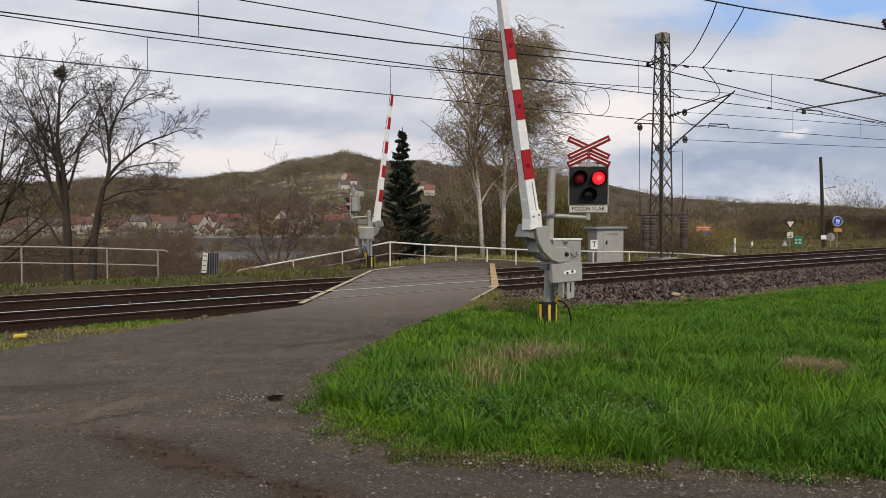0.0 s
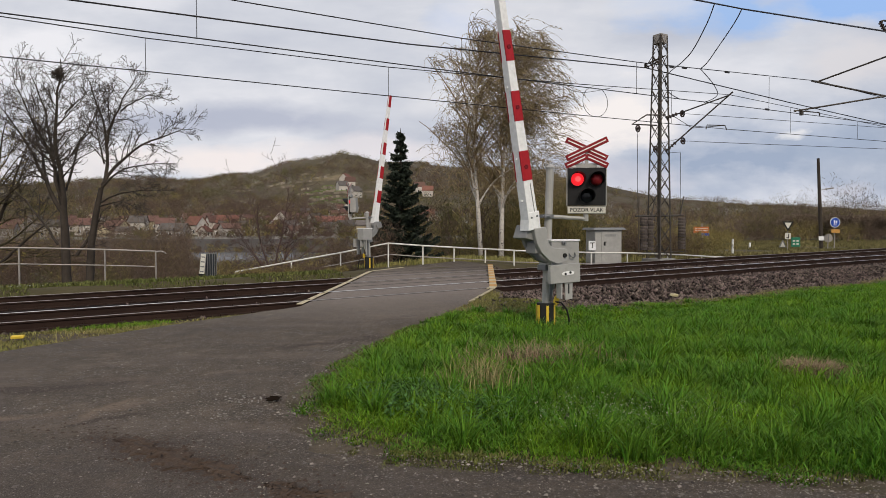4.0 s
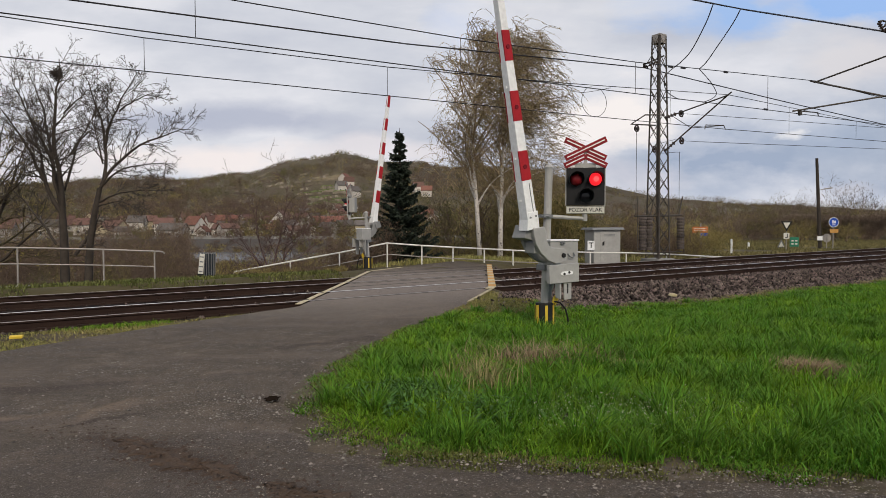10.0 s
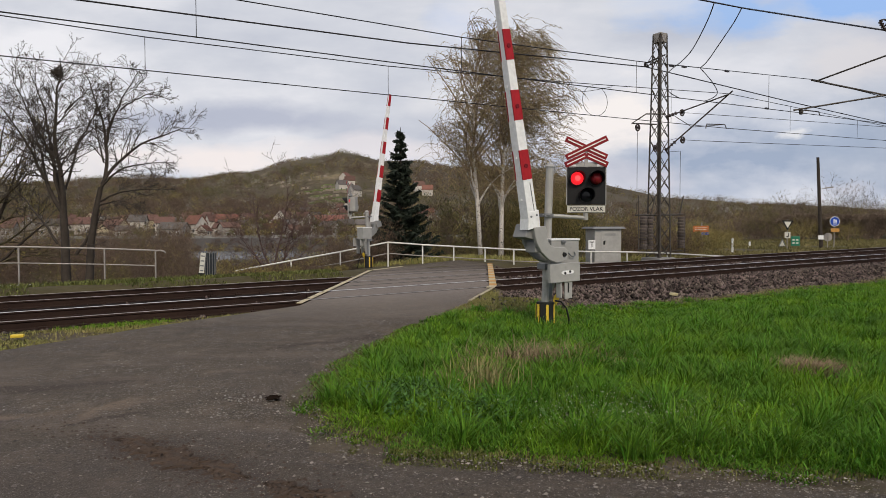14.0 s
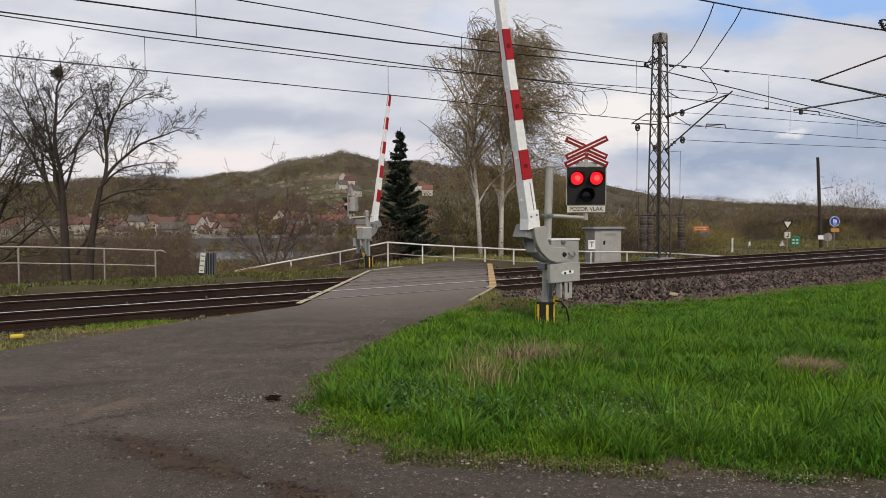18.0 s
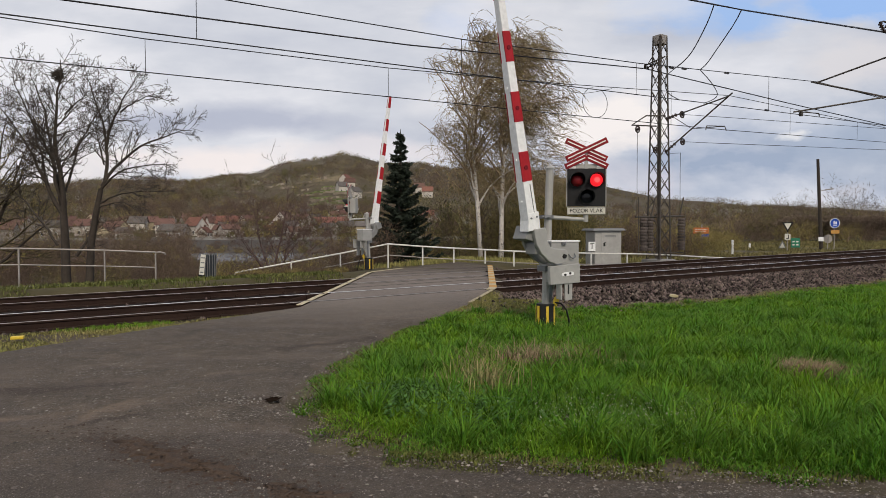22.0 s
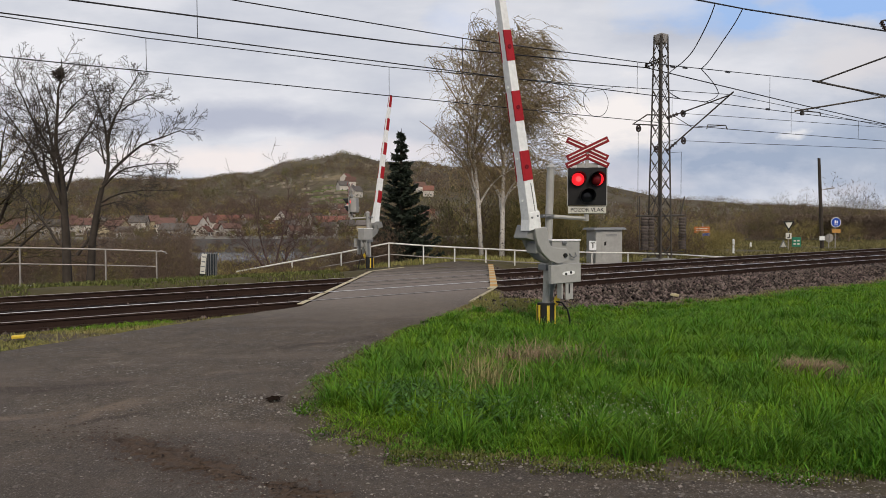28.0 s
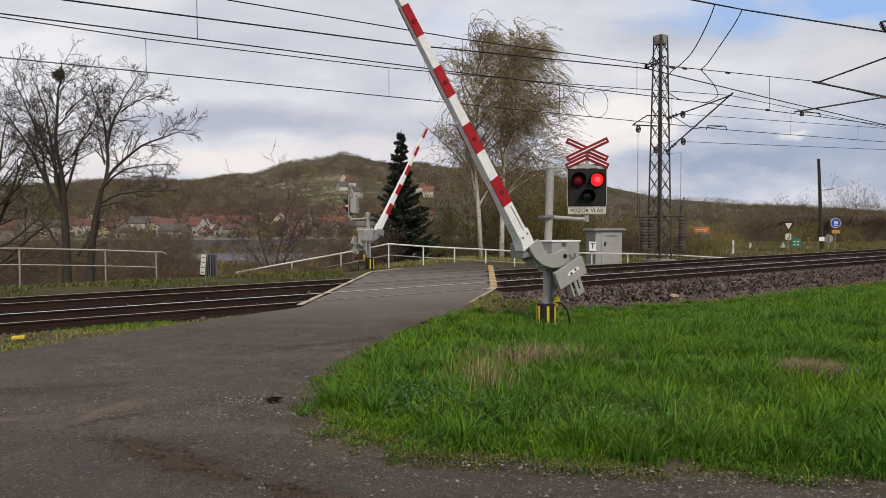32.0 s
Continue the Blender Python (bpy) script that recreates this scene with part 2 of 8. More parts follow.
    # mud dragged across by tyres: centre, half length and width, direction
    for cx, cy, long, wide, rz, dark in ((-1.85, 4.62, 0.95, 0.22, -31, 1), (-0.85, 4.02, 0.60, 0.20, -28, 1), (-2.98, 5.95, 0.42, 0.13, 78, 2), (-2.80, 5.60, 0.35, 0.07, 30, 1), (-3.9, 5.6, 0.6, 0.12, 12, 2), (-4.4, 6.6, 1.3, 0.16, 14, 1), (-0.6, 5.3, 0.5, 0.22, 40, 1), (-2.35, 5.05, 0.45, 0.10, -10, 1), (-1.2, 9.6, 1.8, 0.16, 34, 1), (-1.85, 6.30, 0.40, 0.07, 10, 1)):
        warp = nodes.new("ShaderNodeTexNoise")
        warp.inputs["Scale"].default_value, warp.inputs["Detail"].default_value = 3.5, 8
        links.new(geo.outputs["Position"], warp.inputs["Vector"])
        push = nodes.new("ShaderNodeVectorMath")
        push.operation = "MULTIPLY_ADD"
        links.new(warp.outputs["Color"], push.inputs[0])
        push.inputs[1].default_value = (0.5, 0.5, 0)
        links.new(geo.outputs["Position"], push.inputs[2])
        mp = nodes.new("ShaderNodeMapping")
        mp.vector_type = "TEXTURE"
        mp.inputs["Location"].default_value = (cx + 0.25, cy + 0.25, 0)
        mp.inputs["Rotation"].default_value = (0, 0, radians(rz))
        mp.inputs["Scale"].default_value = (long, wide, 100)
        links.new(push.outputs[0], mp.inputs[0])
        size = nodes.new("ShaderNodeVectorMath")
        size.operation = "LENGTH"
        links.new(mp.outputs[0], size.inputs[0])
        rg = nodes.new("ShaderNodeMapRange")
        rg.inputs[1].default_value, rg.inputs[2].default_value, rg.inputs[3].default_value, rg.inputs[4].default_value = 0.55, 1.25, 0.85, 0.0
        links.new(size.outputs["Value"], rg.inputs[0])
        mx = nodes.new("ShaderNodeMix")
        mx.data_type = "RGBA"
        links.new(rg.outputs[0], mx.inputs[0])
        links.new(col, mx.inputs[6])
        mx.inputs[7].default_value = (0.036, 0.022, 0.015, 1) if dark == 1 else (0.140, 0.098, 0.066, 1)
        col = mx.outputs[2]
    # pale dust over the crossing, with the deck's low-angle sky sheen painted in
    dust_sheen = nodes.new("ShaderNodeMapping")
    dust_sheen.vector_type = "TEXTURE"
    dust_sheen.inputs["Location"].default_value, dust_sheen.inputs["Rotation"].default_value, dust_sheen.inputs["Scale"].default_value = (-1.4, 18.5, 0), (0, 0, radians(32)), (6.5, 6.0, 100)
    links.new(push.outputs[0], dust_sheen.inputs[0])
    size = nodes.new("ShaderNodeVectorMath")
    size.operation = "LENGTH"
    links.new(dust_sheen.outputs[0], size.inputs[0])
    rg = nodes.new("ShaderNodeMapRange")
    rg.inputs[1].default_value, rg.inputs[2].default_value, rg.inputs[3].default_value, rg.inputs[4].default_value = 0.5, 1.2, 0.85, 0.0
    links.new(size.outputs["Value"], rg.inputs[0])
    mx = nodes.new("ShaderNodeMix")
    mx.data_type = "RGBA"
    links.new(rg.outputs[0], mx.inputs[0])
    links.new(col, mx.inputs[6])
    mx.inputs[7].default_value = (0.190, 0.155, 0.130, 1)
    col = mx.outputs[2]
    # broad darker brown patch over the foreground, fading at its edge
    layer_at = nodes.new("ShaderNodeMapping")
    layer_at.vector_type = "TEXTURE"
    layer_at.inputs["Location"].default_value, layer_at.inputs["Scale"].default_value = (-1.3, 2.6, 0), (4.2, 2.9, 100)
    links.new(push.outputs[0], layer_at.inputs[0])
    size = nodes.new("ShaderNodeVectorMath")
    size.operation = "LENGTH"
    links.new(layer_at.outputs[0], size.inputs[0])
    rg = nodes.new("ShaderNodeMapRange")
    rg.inputs[1].default_value, rg.inputs[2].default_value, rg.inputs[3].default_value, rg.inputs[4].default_value = 0.5, 1.15, 0.75, 0.0
    links.new(size.outputs["Value"], rg.inputs[0])
    mx = nodes.new("ShaderNodeMix")
    mx.data_type = "RGBA"
    links.new(rg.outputs[0], mx.inputs[0])
    links.new(col, mx.inputs[6])
    mx.inputs[7].default_value = (0.052, 0.040, 0.032, 1)
    col = mx.outputs[2]
    layer(120, 0.60, 0.68, (0.20, 0.175, 0.155), 0.8)
    layer(48, 0.60, 0.70, (0.16, 0.135, 0.118), 0.6)
    layer(62, 0.60, 0.70, (0.020, 0.015, 0.013), 0.85)
    layer(16, 0.58, 0.72, (0.036, 0.028, 0.024), 0.6)
    links.new(col, b.inputs["Base Color"])
    return m


M = {
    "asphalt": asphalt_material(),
    "edgemoss": material("edge_moss", (0.085, 0.105, 0.024), (0.150, 0.140, 0.050), 0.9, big=1.2, fine=9, bump=0, island=0.45, spec=0.1),
    "mud": material("brown_mud", (0.045, 0.030, 0.021), (0.088, 0.060, 0.043), 0.9, big=2.5, fine=36, bump=1.0, depth=0.02),
    "soil": material("verge_soil", (0.076, 0.061, 0.046), (0.118, 0.096, 0.072), 0.95, big=0.8, fine=30, bump=0.6, depth=0.03, dirt=(0.048, 0.048, 0.022), dirt_at=(0.50, 0.68), spec=0.04),
    "grass": material("fresh_grass", (0.104, 0.218, 0.015), (0.162, 0.285, 0.025), 0.55, big=0.7, fine=6, bump=0, island=0.5, spec=0.06, glow=0.35),
    "grass_dark": material("dark_grass", (0.066, 0.168, 0.016), (0.114, 0.226, 0.027), 0.55, big=0.8, fine=6, bump=0, island=0.5, spec=0.06, glow=0.3),
    "grass_dry": material("dry_grass", (0.19, 0.165, 0.066), (0.31, 0.27, 0.125), 0.8, big=1.0, fine=8, bump=0, island=0.45, spec=0.2),
    "moss": material("mossy_verge", (0.17, 0.180, 0.048), (0.27, 0.225, 0.092), 0.9, big=1.2, fine=9, bump=0, island=0.4, spec=0.2),
    "nettle": material("nettle_leaf", (0.065, 0.165, 0.035), (0.110, 0.225, 0.050), 0.5, big=2.0, fine=12, bump=0, island=0.4, spec=0.3, glow=0.35),
    "flower": material("white_blossom", (0.40, 0.42, 0.30), (0.50, 0.50, 0.36), 0.7, bump=0, island=0.2),
    "meadow": material("meadow_ground", (0.042, 0.040, 0.016), (0.085, 0.066, 0.032), 0.95, big=0.06, fine=1.2, bump=0.5, depth=0.2, dirt=(0.10, 0.085, 0.050)),
    "hill": material("wooded_hillside", (0.056, 0.043, 0.029), (0.100, 0.080, 0.046), 0.95, big=0.011, fine=0.09, bump=0.5, depth=2.0, dirt=(0.19, 0.148, 0.088), dirt_at=(0.58, 0.70)),
    "bank": material("stone_embankment", (0.052, 0.045, 0.040), (0.085, 0.075, 0.066), 0.9, big=0.08, fine=1.0, bump=0.4, depth=0.2),
    "water": material("river_water", (0.08, 0.085, 0.09), (0.11, 0.115, 0.12), 0.22, big=0.02, fine=0.5, bump=0.12, depth=0.1),
    "ballast": material("ballast_stone", (0.036, 0.027, 0.023), (0.165, 0.126, 0.110), 0.9, big=3.0, fine=18, bump=0.8, depth=0.05, island=0.95, spec=0.08),
    # near-black base, seen as dark gaps between the loose stones
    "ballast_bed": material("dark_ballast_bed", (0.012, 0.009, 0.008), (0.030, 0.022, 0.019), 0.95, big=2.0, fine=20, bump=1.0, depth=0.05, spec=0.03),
    "rust": material("rusty_rail_steel", (0.020, 0.012, 0.010), (0.040, 0.024, 0.018), 0.85, big=1.0, fine=18, bump=0.3, spec=0.08),
    "railhead_dull": material("dull_rail_steel", (0.26, 0.225, 0.205), (0.34, 0.30, 0.275), 0.45, 0.4, big=0.8, fine=12, bump=0.05),
    "railhead": material("polished_rail_steel", (0.66, 0.63, 0.62), (0.74, 0.71, 0.69), 0.42, 0.6, big=0.8, fine=12, bump=0.05),
    "sleeper": material("oily_sleeper", (0.020, 0.015, 0.013), (0.036, 0.028, 0.024), 0.9, big=2, fine=20, bump=0.5, vary=0.25, spec=0.05),
    "rubber": material("black_rubber", (0.012, 0.012, 0.012), (0.022, 0.021, 0.020), 0.6, fine=12),
    "cross_red": material("dark_sign_red", (0.19, 0.007, 0.011), (0.25, 0.010, 0.015), 0.5, big=3, fine=14, bump=0.03),
    "copse_twig": material("pale_bare_twig", (0.125, 0.092, 0.070), (0.20, 0.150, 0.114), 0.9, big=0.05, fine=1, bump=0, island=0.35, spec=0.05, glow=0.35),
    # darkened copy of the grass green: shade between tufts put into the colour
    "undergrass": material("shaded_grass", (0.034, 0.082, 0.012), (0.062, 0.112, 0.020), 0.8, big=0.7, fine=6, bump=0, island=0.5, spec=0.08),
    "white": material("white_enamel", (0.72, 0.72, 0.71), (0.80, 0.80, 0.79), 0.42, big=3, fine=14, bump=0.05, dirt=(0.50, 0.48, 0.45), dirt_at=(0.63, 0.82)),
    "red": material("signal_red_film", (0.30, 0.010, 0.014), (0.38, 0.015, 0.020), 0.42, big=3, fine=14, bump=0.05),
    "grey": material("light_grey_paint", (0.31, 0.303, 0.285), (0.385, 0.377, 0.355), 0.5, 0.1, big=2.5, fine=10, bump=0.08, dirt=(0.24, 0.235, 0.22), dirt_at=(0.60, 0.78)),
    "castgrey": material("weathered_grey_casting", (0.20, 0.20, 0.195), (0.27, 0.27, 0.26), 0.6, 0.1, big=2.5, fine=10, bump=0.1, dirt=(0.13, 0.13, 0.12)),
    "darkgrey": material("dark_grey_casting", (0.15, 0.155, 0.16), (0.21, 0.215, 0.22), 0.55, 0.2, big=2.5, fine=10, bump=0.1),
    "galv": material("galvanised_tube", (0.26, 0.235, 0.21), (0.35, 0.32, 0.29), 0.55, 0.3, big=2, fine=14, bump=0.08, dirt=(0.25, 0.21, 0.17)),
    "fencewhite": material("cream_fence_paint", (0.60, 0.585, 0.53), (0.70, 0.68, 0.62), 0.5, big=2, fine=14, bump=0.1, dirt=(0.40, 0.34, 0.27), dirt_at=(0.62, 0.76)),
    "concrete": material("grey_concrete", (0.22, 0.215, 0.20), (0.30, 0.29, 0.275), 0.85, big=0.9, fine=16, bump=0.3, dirt=(0.14, 0.135, 0.12)),
    "black": material("black_backboard", (0.006, 0.006, 0.0065), (0.011, 0.011, 0.012), 0.6, big=4, fine=20, bump=0.05, spec=0.25),
    "plate": material("cream_plate", (0.55, 0.53, 0.47), (0.62, 0.60, 0.53), 0.5, big=4, fine=20, bump=0.03),
    "yellow": material("warning_yellow", (0.58, 0.40, 0.035), (0.66, 0.47, 0.06), 0.55, big=5, fine=20, bump=0.1, dirt=(0.28, 0.22, 0.08)),
    "lineyellow": material("worn_road_yellow", (0.42, 0.21, 0.055), (0.52, 0.28, 0.085), 0.8, big=4, fine=22, bump=0.3, dirt=(0.22, 0.17, 0.11)),
    "linewhite": material("worn_road_white", (0.40, 0.335, 0.21), (0.50, 0.43, 0.29), 0.85, big=4, fine=22, bump=0.3, dirt=(0.16, 0.145, 0.125), dirt_at=(0.52, 0.68)),
    "lamp_on": material("lit_red_lens", (0.5, 0.02, 0.02), (0.5, 0.02, 0.02), 0.3, bump=0, emit=(0.90, 0.022, 0.035, 0.95)),
    "lamp_core": material("lit_red_core", (0.5, 0.05, 0.04), (0.5, 0.05, 0.04), 0.3, bump=0, emit=(1.0, 0.075, 0.085, 1.3)),
    "lamp_off": material("dark_red_glass", (0.15, 0.010, 0.014), (0.19, 0.014, 0.018), 0.2, big=8, fine=30, bump=0.05),
    "lens_dark": material("dark_clear_glass", (0.008, 0.009, 0.013), (0.012, 0.013, 0.018), 0.1, bump=0.02),
    "mast": material("mast_steel", (0.055, 0.047, 0.040), (0.10, 0.088, 0.076), 0.6, 0.3, big=1.5, fine=10, bump=0.1, dirt=(0.10, 0.065, 0.045), dirt_at=(0.55, 0.7)),
    "weight": material("cast_weight", (0.060, 0.050, 0.045), (0.105, 0.085, 0.075), 0.85, big=3, fine=12, bump=0.3, vary=0.3),
    "wire": material("dark_wire", (0.030, 0.028, 0.028), (0.045, 0.042, 0.042), 0.5, 0.4, bump=0),
    "insulator": material("brown_insulator", (0.035, 0.024, 0.022), (0.05, 0.035, 0.03), 0.3, bump=0),
    "bark": material("dark_bark", (0.034, 0.027, 0.022), (0.062, 0.050, 0.040), 0.95, big=3, fine=16, bump=0.6, depth=0.02),
    "twig": material("bare_twig", (0.042, 0.034, 0.028), (0.070, 0.057, 0.047), 0.9, big=2, fine=9, bump=0, island=0.3, spec=0.2),
    "redtwig": material("reddish_twig", (0.085, 0.052, 0.047), (0.12, 0.078, 0.068), 0.9, big=2, fine=9, bump=0, island=0.3, spec=0.2),
    "birchbark": material("birch_bark", (0.55, 0.50, 0.45), (0.68, 0.63, 0.57), 0.8, big=5, fine=14, bump=0.3, dirt=(0.06, 0.05, 0.045), dirt_at=(0.55, 0.62)),
    "birchtwig": material("birch_twig", (0.24, 0.178, 0.112), (0.36, 0.272, 0.175), 0.9, big=2, fine=9, bump=0, island=0.35, spec=0.2, glow=0.3),
    "catkin": material("budding_birch_leaf", (0.30, 0.235, 0.115), (0.42, 0.335, 0.175), 0.8, big=0.7, fine=9, bump=0, island=0.5, spec=0.2, glow=0.45),
    "spruce": material("spruce_needles", (0.014, 0.022, 0.015), (0.036, 0.048, 0.030), 0.75, big=2, fine=10, bump=0, island=0.45, spec=0.3),
    "scrub": material("olive_scrub", (0.215, 0.170, 0.066), (0.31, 0.25, 0.10), 0.9, big=0.5, fine=4, bump=0, island=0.45, spec=0.05, glow=0.4),
    "brownwood": material("bare_brown_wood", (0.088, 0.063, 0.046), (0.200, 0.143, 0.105), 0.9, big=0.055, fine=1, bump=0, island=0.45, spec=0.05, glow=0.4),
    "greenwood": material("budding_wood", (0.058, 0.060, 0.024), (0.165, 0.150, 0.058), 0.9, big=0.05, fine=1, bump=0, island=0.45, spec=0.05, glow=0.4),
    "blossom": material("white_blossoming_tree", (0.32, 0.30, 0.26), (0.40, 0.375, 0.33), 0.9, bump=0, island=0.3, spec=0.15),
    "wall_white": material("white_render", (0.46, 0.42, 0.37), (0.58, 0.53, 0.47), 0.85, big=0.5, fine=4, bump=0.1, vary=0.12),
    "wall_cream": material("cream_render", (0.42, 0.35, 0.22), (0.50, 0.42, 0.28), 0.85, big=0.5, fine=4, bump=0.1, vary=0.12),
    "wall_grey": material("grey_render", (0.24, 0.22, 0.20), (0.31, 0.285, 0.26), 0.85, big=0.5, fine=4, bump=0.1, vary=0.15),
    "roof_red": material("red_tile_roof", (0.150, 0.066, 0.050), (0.21, 0.092, 0.068), 0.85, big=0.6, fine=5, bump=0.3, vary=0.2),
    "roof_grey": material("weathered_dark_roof", (0.075, 0.066, 0.060), (0.12, 0.105, 0.095), 0.85, big=0.6, fine=5, bump=0.3, vary=0.3),
    "grit": material("loose_grit", (0.085, 0.072, 0.060), (0.21, 0.185, 0.155), 0.9, big=3, fine=20, bump=0, island=0.7),
    "grit_pale": material("pale_stone", (0.20, 0.185, 0.165), (0.30, 0.28, 0.25), 0.9, big=8, fine=40, bump=0.4, vary=0.3),
    "bankgrass": material("bank_grass", (0.085, 0.105, 0.030), (0.145, 0.145, 0.050), 0.85, big=0.5, fine=4, bump=0, island=0.5, spec=0.08),
    "hole": material("wet_earth_hole", (0.010, 0.007, 0.005), (0.018, 0.012, 0.009), 1.0, big=8, fine=40, bump=0.8, spec=0.0),
    "roof_brown": material("brown_tile_roof", (0.105, 0.058, 0.046), (0.145, 0.080, 0.062), 0.85, big=0.6, fine=5, bump=0.3, vary=0.2),
    "glass": material("window_glass", (0.03, 0.035, 0.04), (0.045, 0.05, 0.055), 0.15, bump=0),
    "sign_blue": material("sign_blue", (0.015, 0.060, 0.36), (0.02, 0.075, 0.42), 0.45, bump=0.02),
    "sign_green": material("sign_green", (0.02, 0.16, 0.095), (0.03, 0.19, 0.11), 0.45, bump=0.02),
    "sign_orange": material("sign_orange", (0.50, 0.13, 0.035), (0.56, 0.16, 0.05), 0.5, bump=0.02),
    "carpaint": material("silver_car_paint", (0.25, 0.26, 0.26), (0.34, 0.35, 0.35), 0.25, 0.5, bump=0, vary=0.3),
    "slab": material("pale_slab", (0.42, 0.36, 0.20), (0.50, 0.44, 0.27), 0.85, big=5, fine=20, bump=0.3),
    "meadowgrass": material("rough_meadow_grass", (0.125, 0.115, 0.045), (0.22, 0.185, 0.085), 0.9, big=0.12, fine=3, bump=0, island=0.45, spec=0.05, glow=0.2),
    "budtwig": material("olive_twig", (0.075, 0.062, 0.038), (0.120, 0.098, 0.058), 0.9, big=2, fine=9, bump=0, island=0.4, spec=0.1, glow=0.2),
    "copse_wood": material("pale_bare_wood", (0.20, 0.152, 0.115), (0.30, 0.23, 0.175), 0.9, big=0.06, fine=1, bump=0, island=0.4, spec=0.05, glow=0.35),
    "terrace": material("dry_stone", (0.15, 0.125, 0.098), (0.27, 0.235, 0.185), 0.9, big=0.08, fine=0.7, bump=0.4, depth=0.3, island=0.4, spec=0.05),
    "lawn": material("garden_lawn", (0.085, 0.115, 0.040), (0.14, 0.155, 0.055), 0.9, big=0.1, fine=0.9, bump=0.3, depth=0.2, island=0.3, spec=0.05),
    "straw": material("matted_brown_straw", (0.185, 0.135, 0.080), (0.30, 0.23, 0.140), 0.85, big=2.0, fine=9, bump=0, island=0.5, spec=0.1),
    "blackline": material("lettering_black", (0.012, 0.012, 0.012), (0.018, 0.018, 0.018), 0.6, bump=0),
}


# ---------------------------------------------------------------- builders
class Shape:
    """Collects verts and faces of one mesh."""

    def __init__(self):
        self.v, self.f, self.k = [], [], []

    def add(self, verts, faces, k=0):
        o = len(self.v)
        self.v += [tuple(v) for v in verts]
        self.f += [tuple(i + o for i in face) for face in faces]
        self.k += [k] * len(faces)
        return self

    def box(self, c, size, m=None, taper=1.0, k=0):
        x, y, z = (d / 2 for d in size)
        vs = [Vector((sx * x * (taper if sz > 0 else 1), sy * y * (taper if sz > 0 else 1), sz * z)) for sz in (-1, 1) for sy in (-1, 1) for sx in (-1, 1)]
        vs = [((m @ v) if m else v) + Vector(c) for v in vs]
        return self.add(vs, [(0, 2, 3, 1), (4, 5, 7, 6), (0, 1, 5, 4), (2, 6, 7, 3), (0, 4, 6, 2), (1, 3, 7, 5)], k)

    def tube(self, path, radii, n=8, cap=True, k=0):
        path = [Vector(p) for p in path]
        if not isinstance(radii, (list, tuple)):
            radii = [radii] * len(path)
        vs, fs = [], []
        for i, (p, r) in enumerate(zip(path, radii)):
            d = (path[min(i + 1, len(path) - 1)] - path[max(i - 1, 0)]).normalized()
            a = d.cross(Vector((0, 0, 1)) if abs(d.z) < 0.95 else Vector((1, 0, 0))).normalized()
            b = d.cross(a)
            for j in range(n):
                w = 2 * math.pi * j / n
                vs.append(p + a * (r * math.cos(w)) + b * (r * math.sin(w)))
        for i in range(len(path) - 1):
            for j in range(n):
                fs.append((i * n + j, i * n + (j + 1) % n, (i + 1) * n + (j + 1) % n, (i + 1) * n + j))
        if cap:
            fs.append(tuple(range(n))[::-1])
            fs.append(tuple((len(path) - 1) * n + j for j in range(n)))
        return self.add(vs, fs, k)

    def rod(self, a, b, r, n=8, r2=None, k=0):
        return self.tube([a, b], [r, r if r2 is None else r2], n, True, k)

    def prism(self, outline, lo, hi, axis="y", k=0):
        """An outline in the plane across axis, pushed from lo to hi."""
        def at(p, h):
            return (p[0], h, p[1]) if axis == "y" else ((p[0], p[1], h) if axis == "z" else (h, p[0], p[1]))
        n = len(outline)
        vs = [at(p, lo) for p in outline] + [at(p, hi) for p in outline]
        fs = [tuple(range(n)), tuple(range(2 * n - 1, n - 1, -1))] + [(i, i + n, (i + 1) % n + n, (i + 1) % n) for i in range(n)]
        return self.add(vs, fs, k)

    def mesh(self, name, mats, smooth=False, fix=True):
        me = bpy.data.meshes.new(name)
        me.from_pydata(self.v, [], self.f)
        for m in (mats if isinstance(mats, (list, tuple)) else [mats]):
            me.materials.append(m)
        if any(self.k):
            me.polygons.foreach_set("material_index", self.k)
        if fix and len(self.f) < 6000:
            bm = bmesh.new()
            bm.from_mesh(me)
            bmesh.ops.recalc_face_normals(bm, faces=bm.faces)
            bm.to_mesh(me)
            bm.free()
        if smooth:
            me.polygons.foreach_set("use_smooth", [True] * len(me.polygons))
        me.update()
        return me


def part(name, shape, mat, parent=None, label="", smooth=False, bevel=0.0, at=None):
    """Links a shape (or a ready mesh) as one mesh object under parent."""
    me = shape if isinstance(shape, bpy.types.Mesh) else shape.mesh(name, mat, smooth)
    ob = new(name, me)
    if parent:
        ob.parent = parent
    if at is not None:
        ob.matrix_basis = at
    if label:
        ob["label"] = label
    if bevel:
        mod = ob.modifiers.new("edge", "BEVEL")
        mod.width, mod.segments, mod.limit_method = bevel, 2, "ANGLE"
    return ob


def thing(name, m, label, category, group="", kind=""):
    ob = new(name)
    ob.empty_display_size = 0.2
    ob.matrix_basis = m
    return tagged(ob, label, category, group, kind)


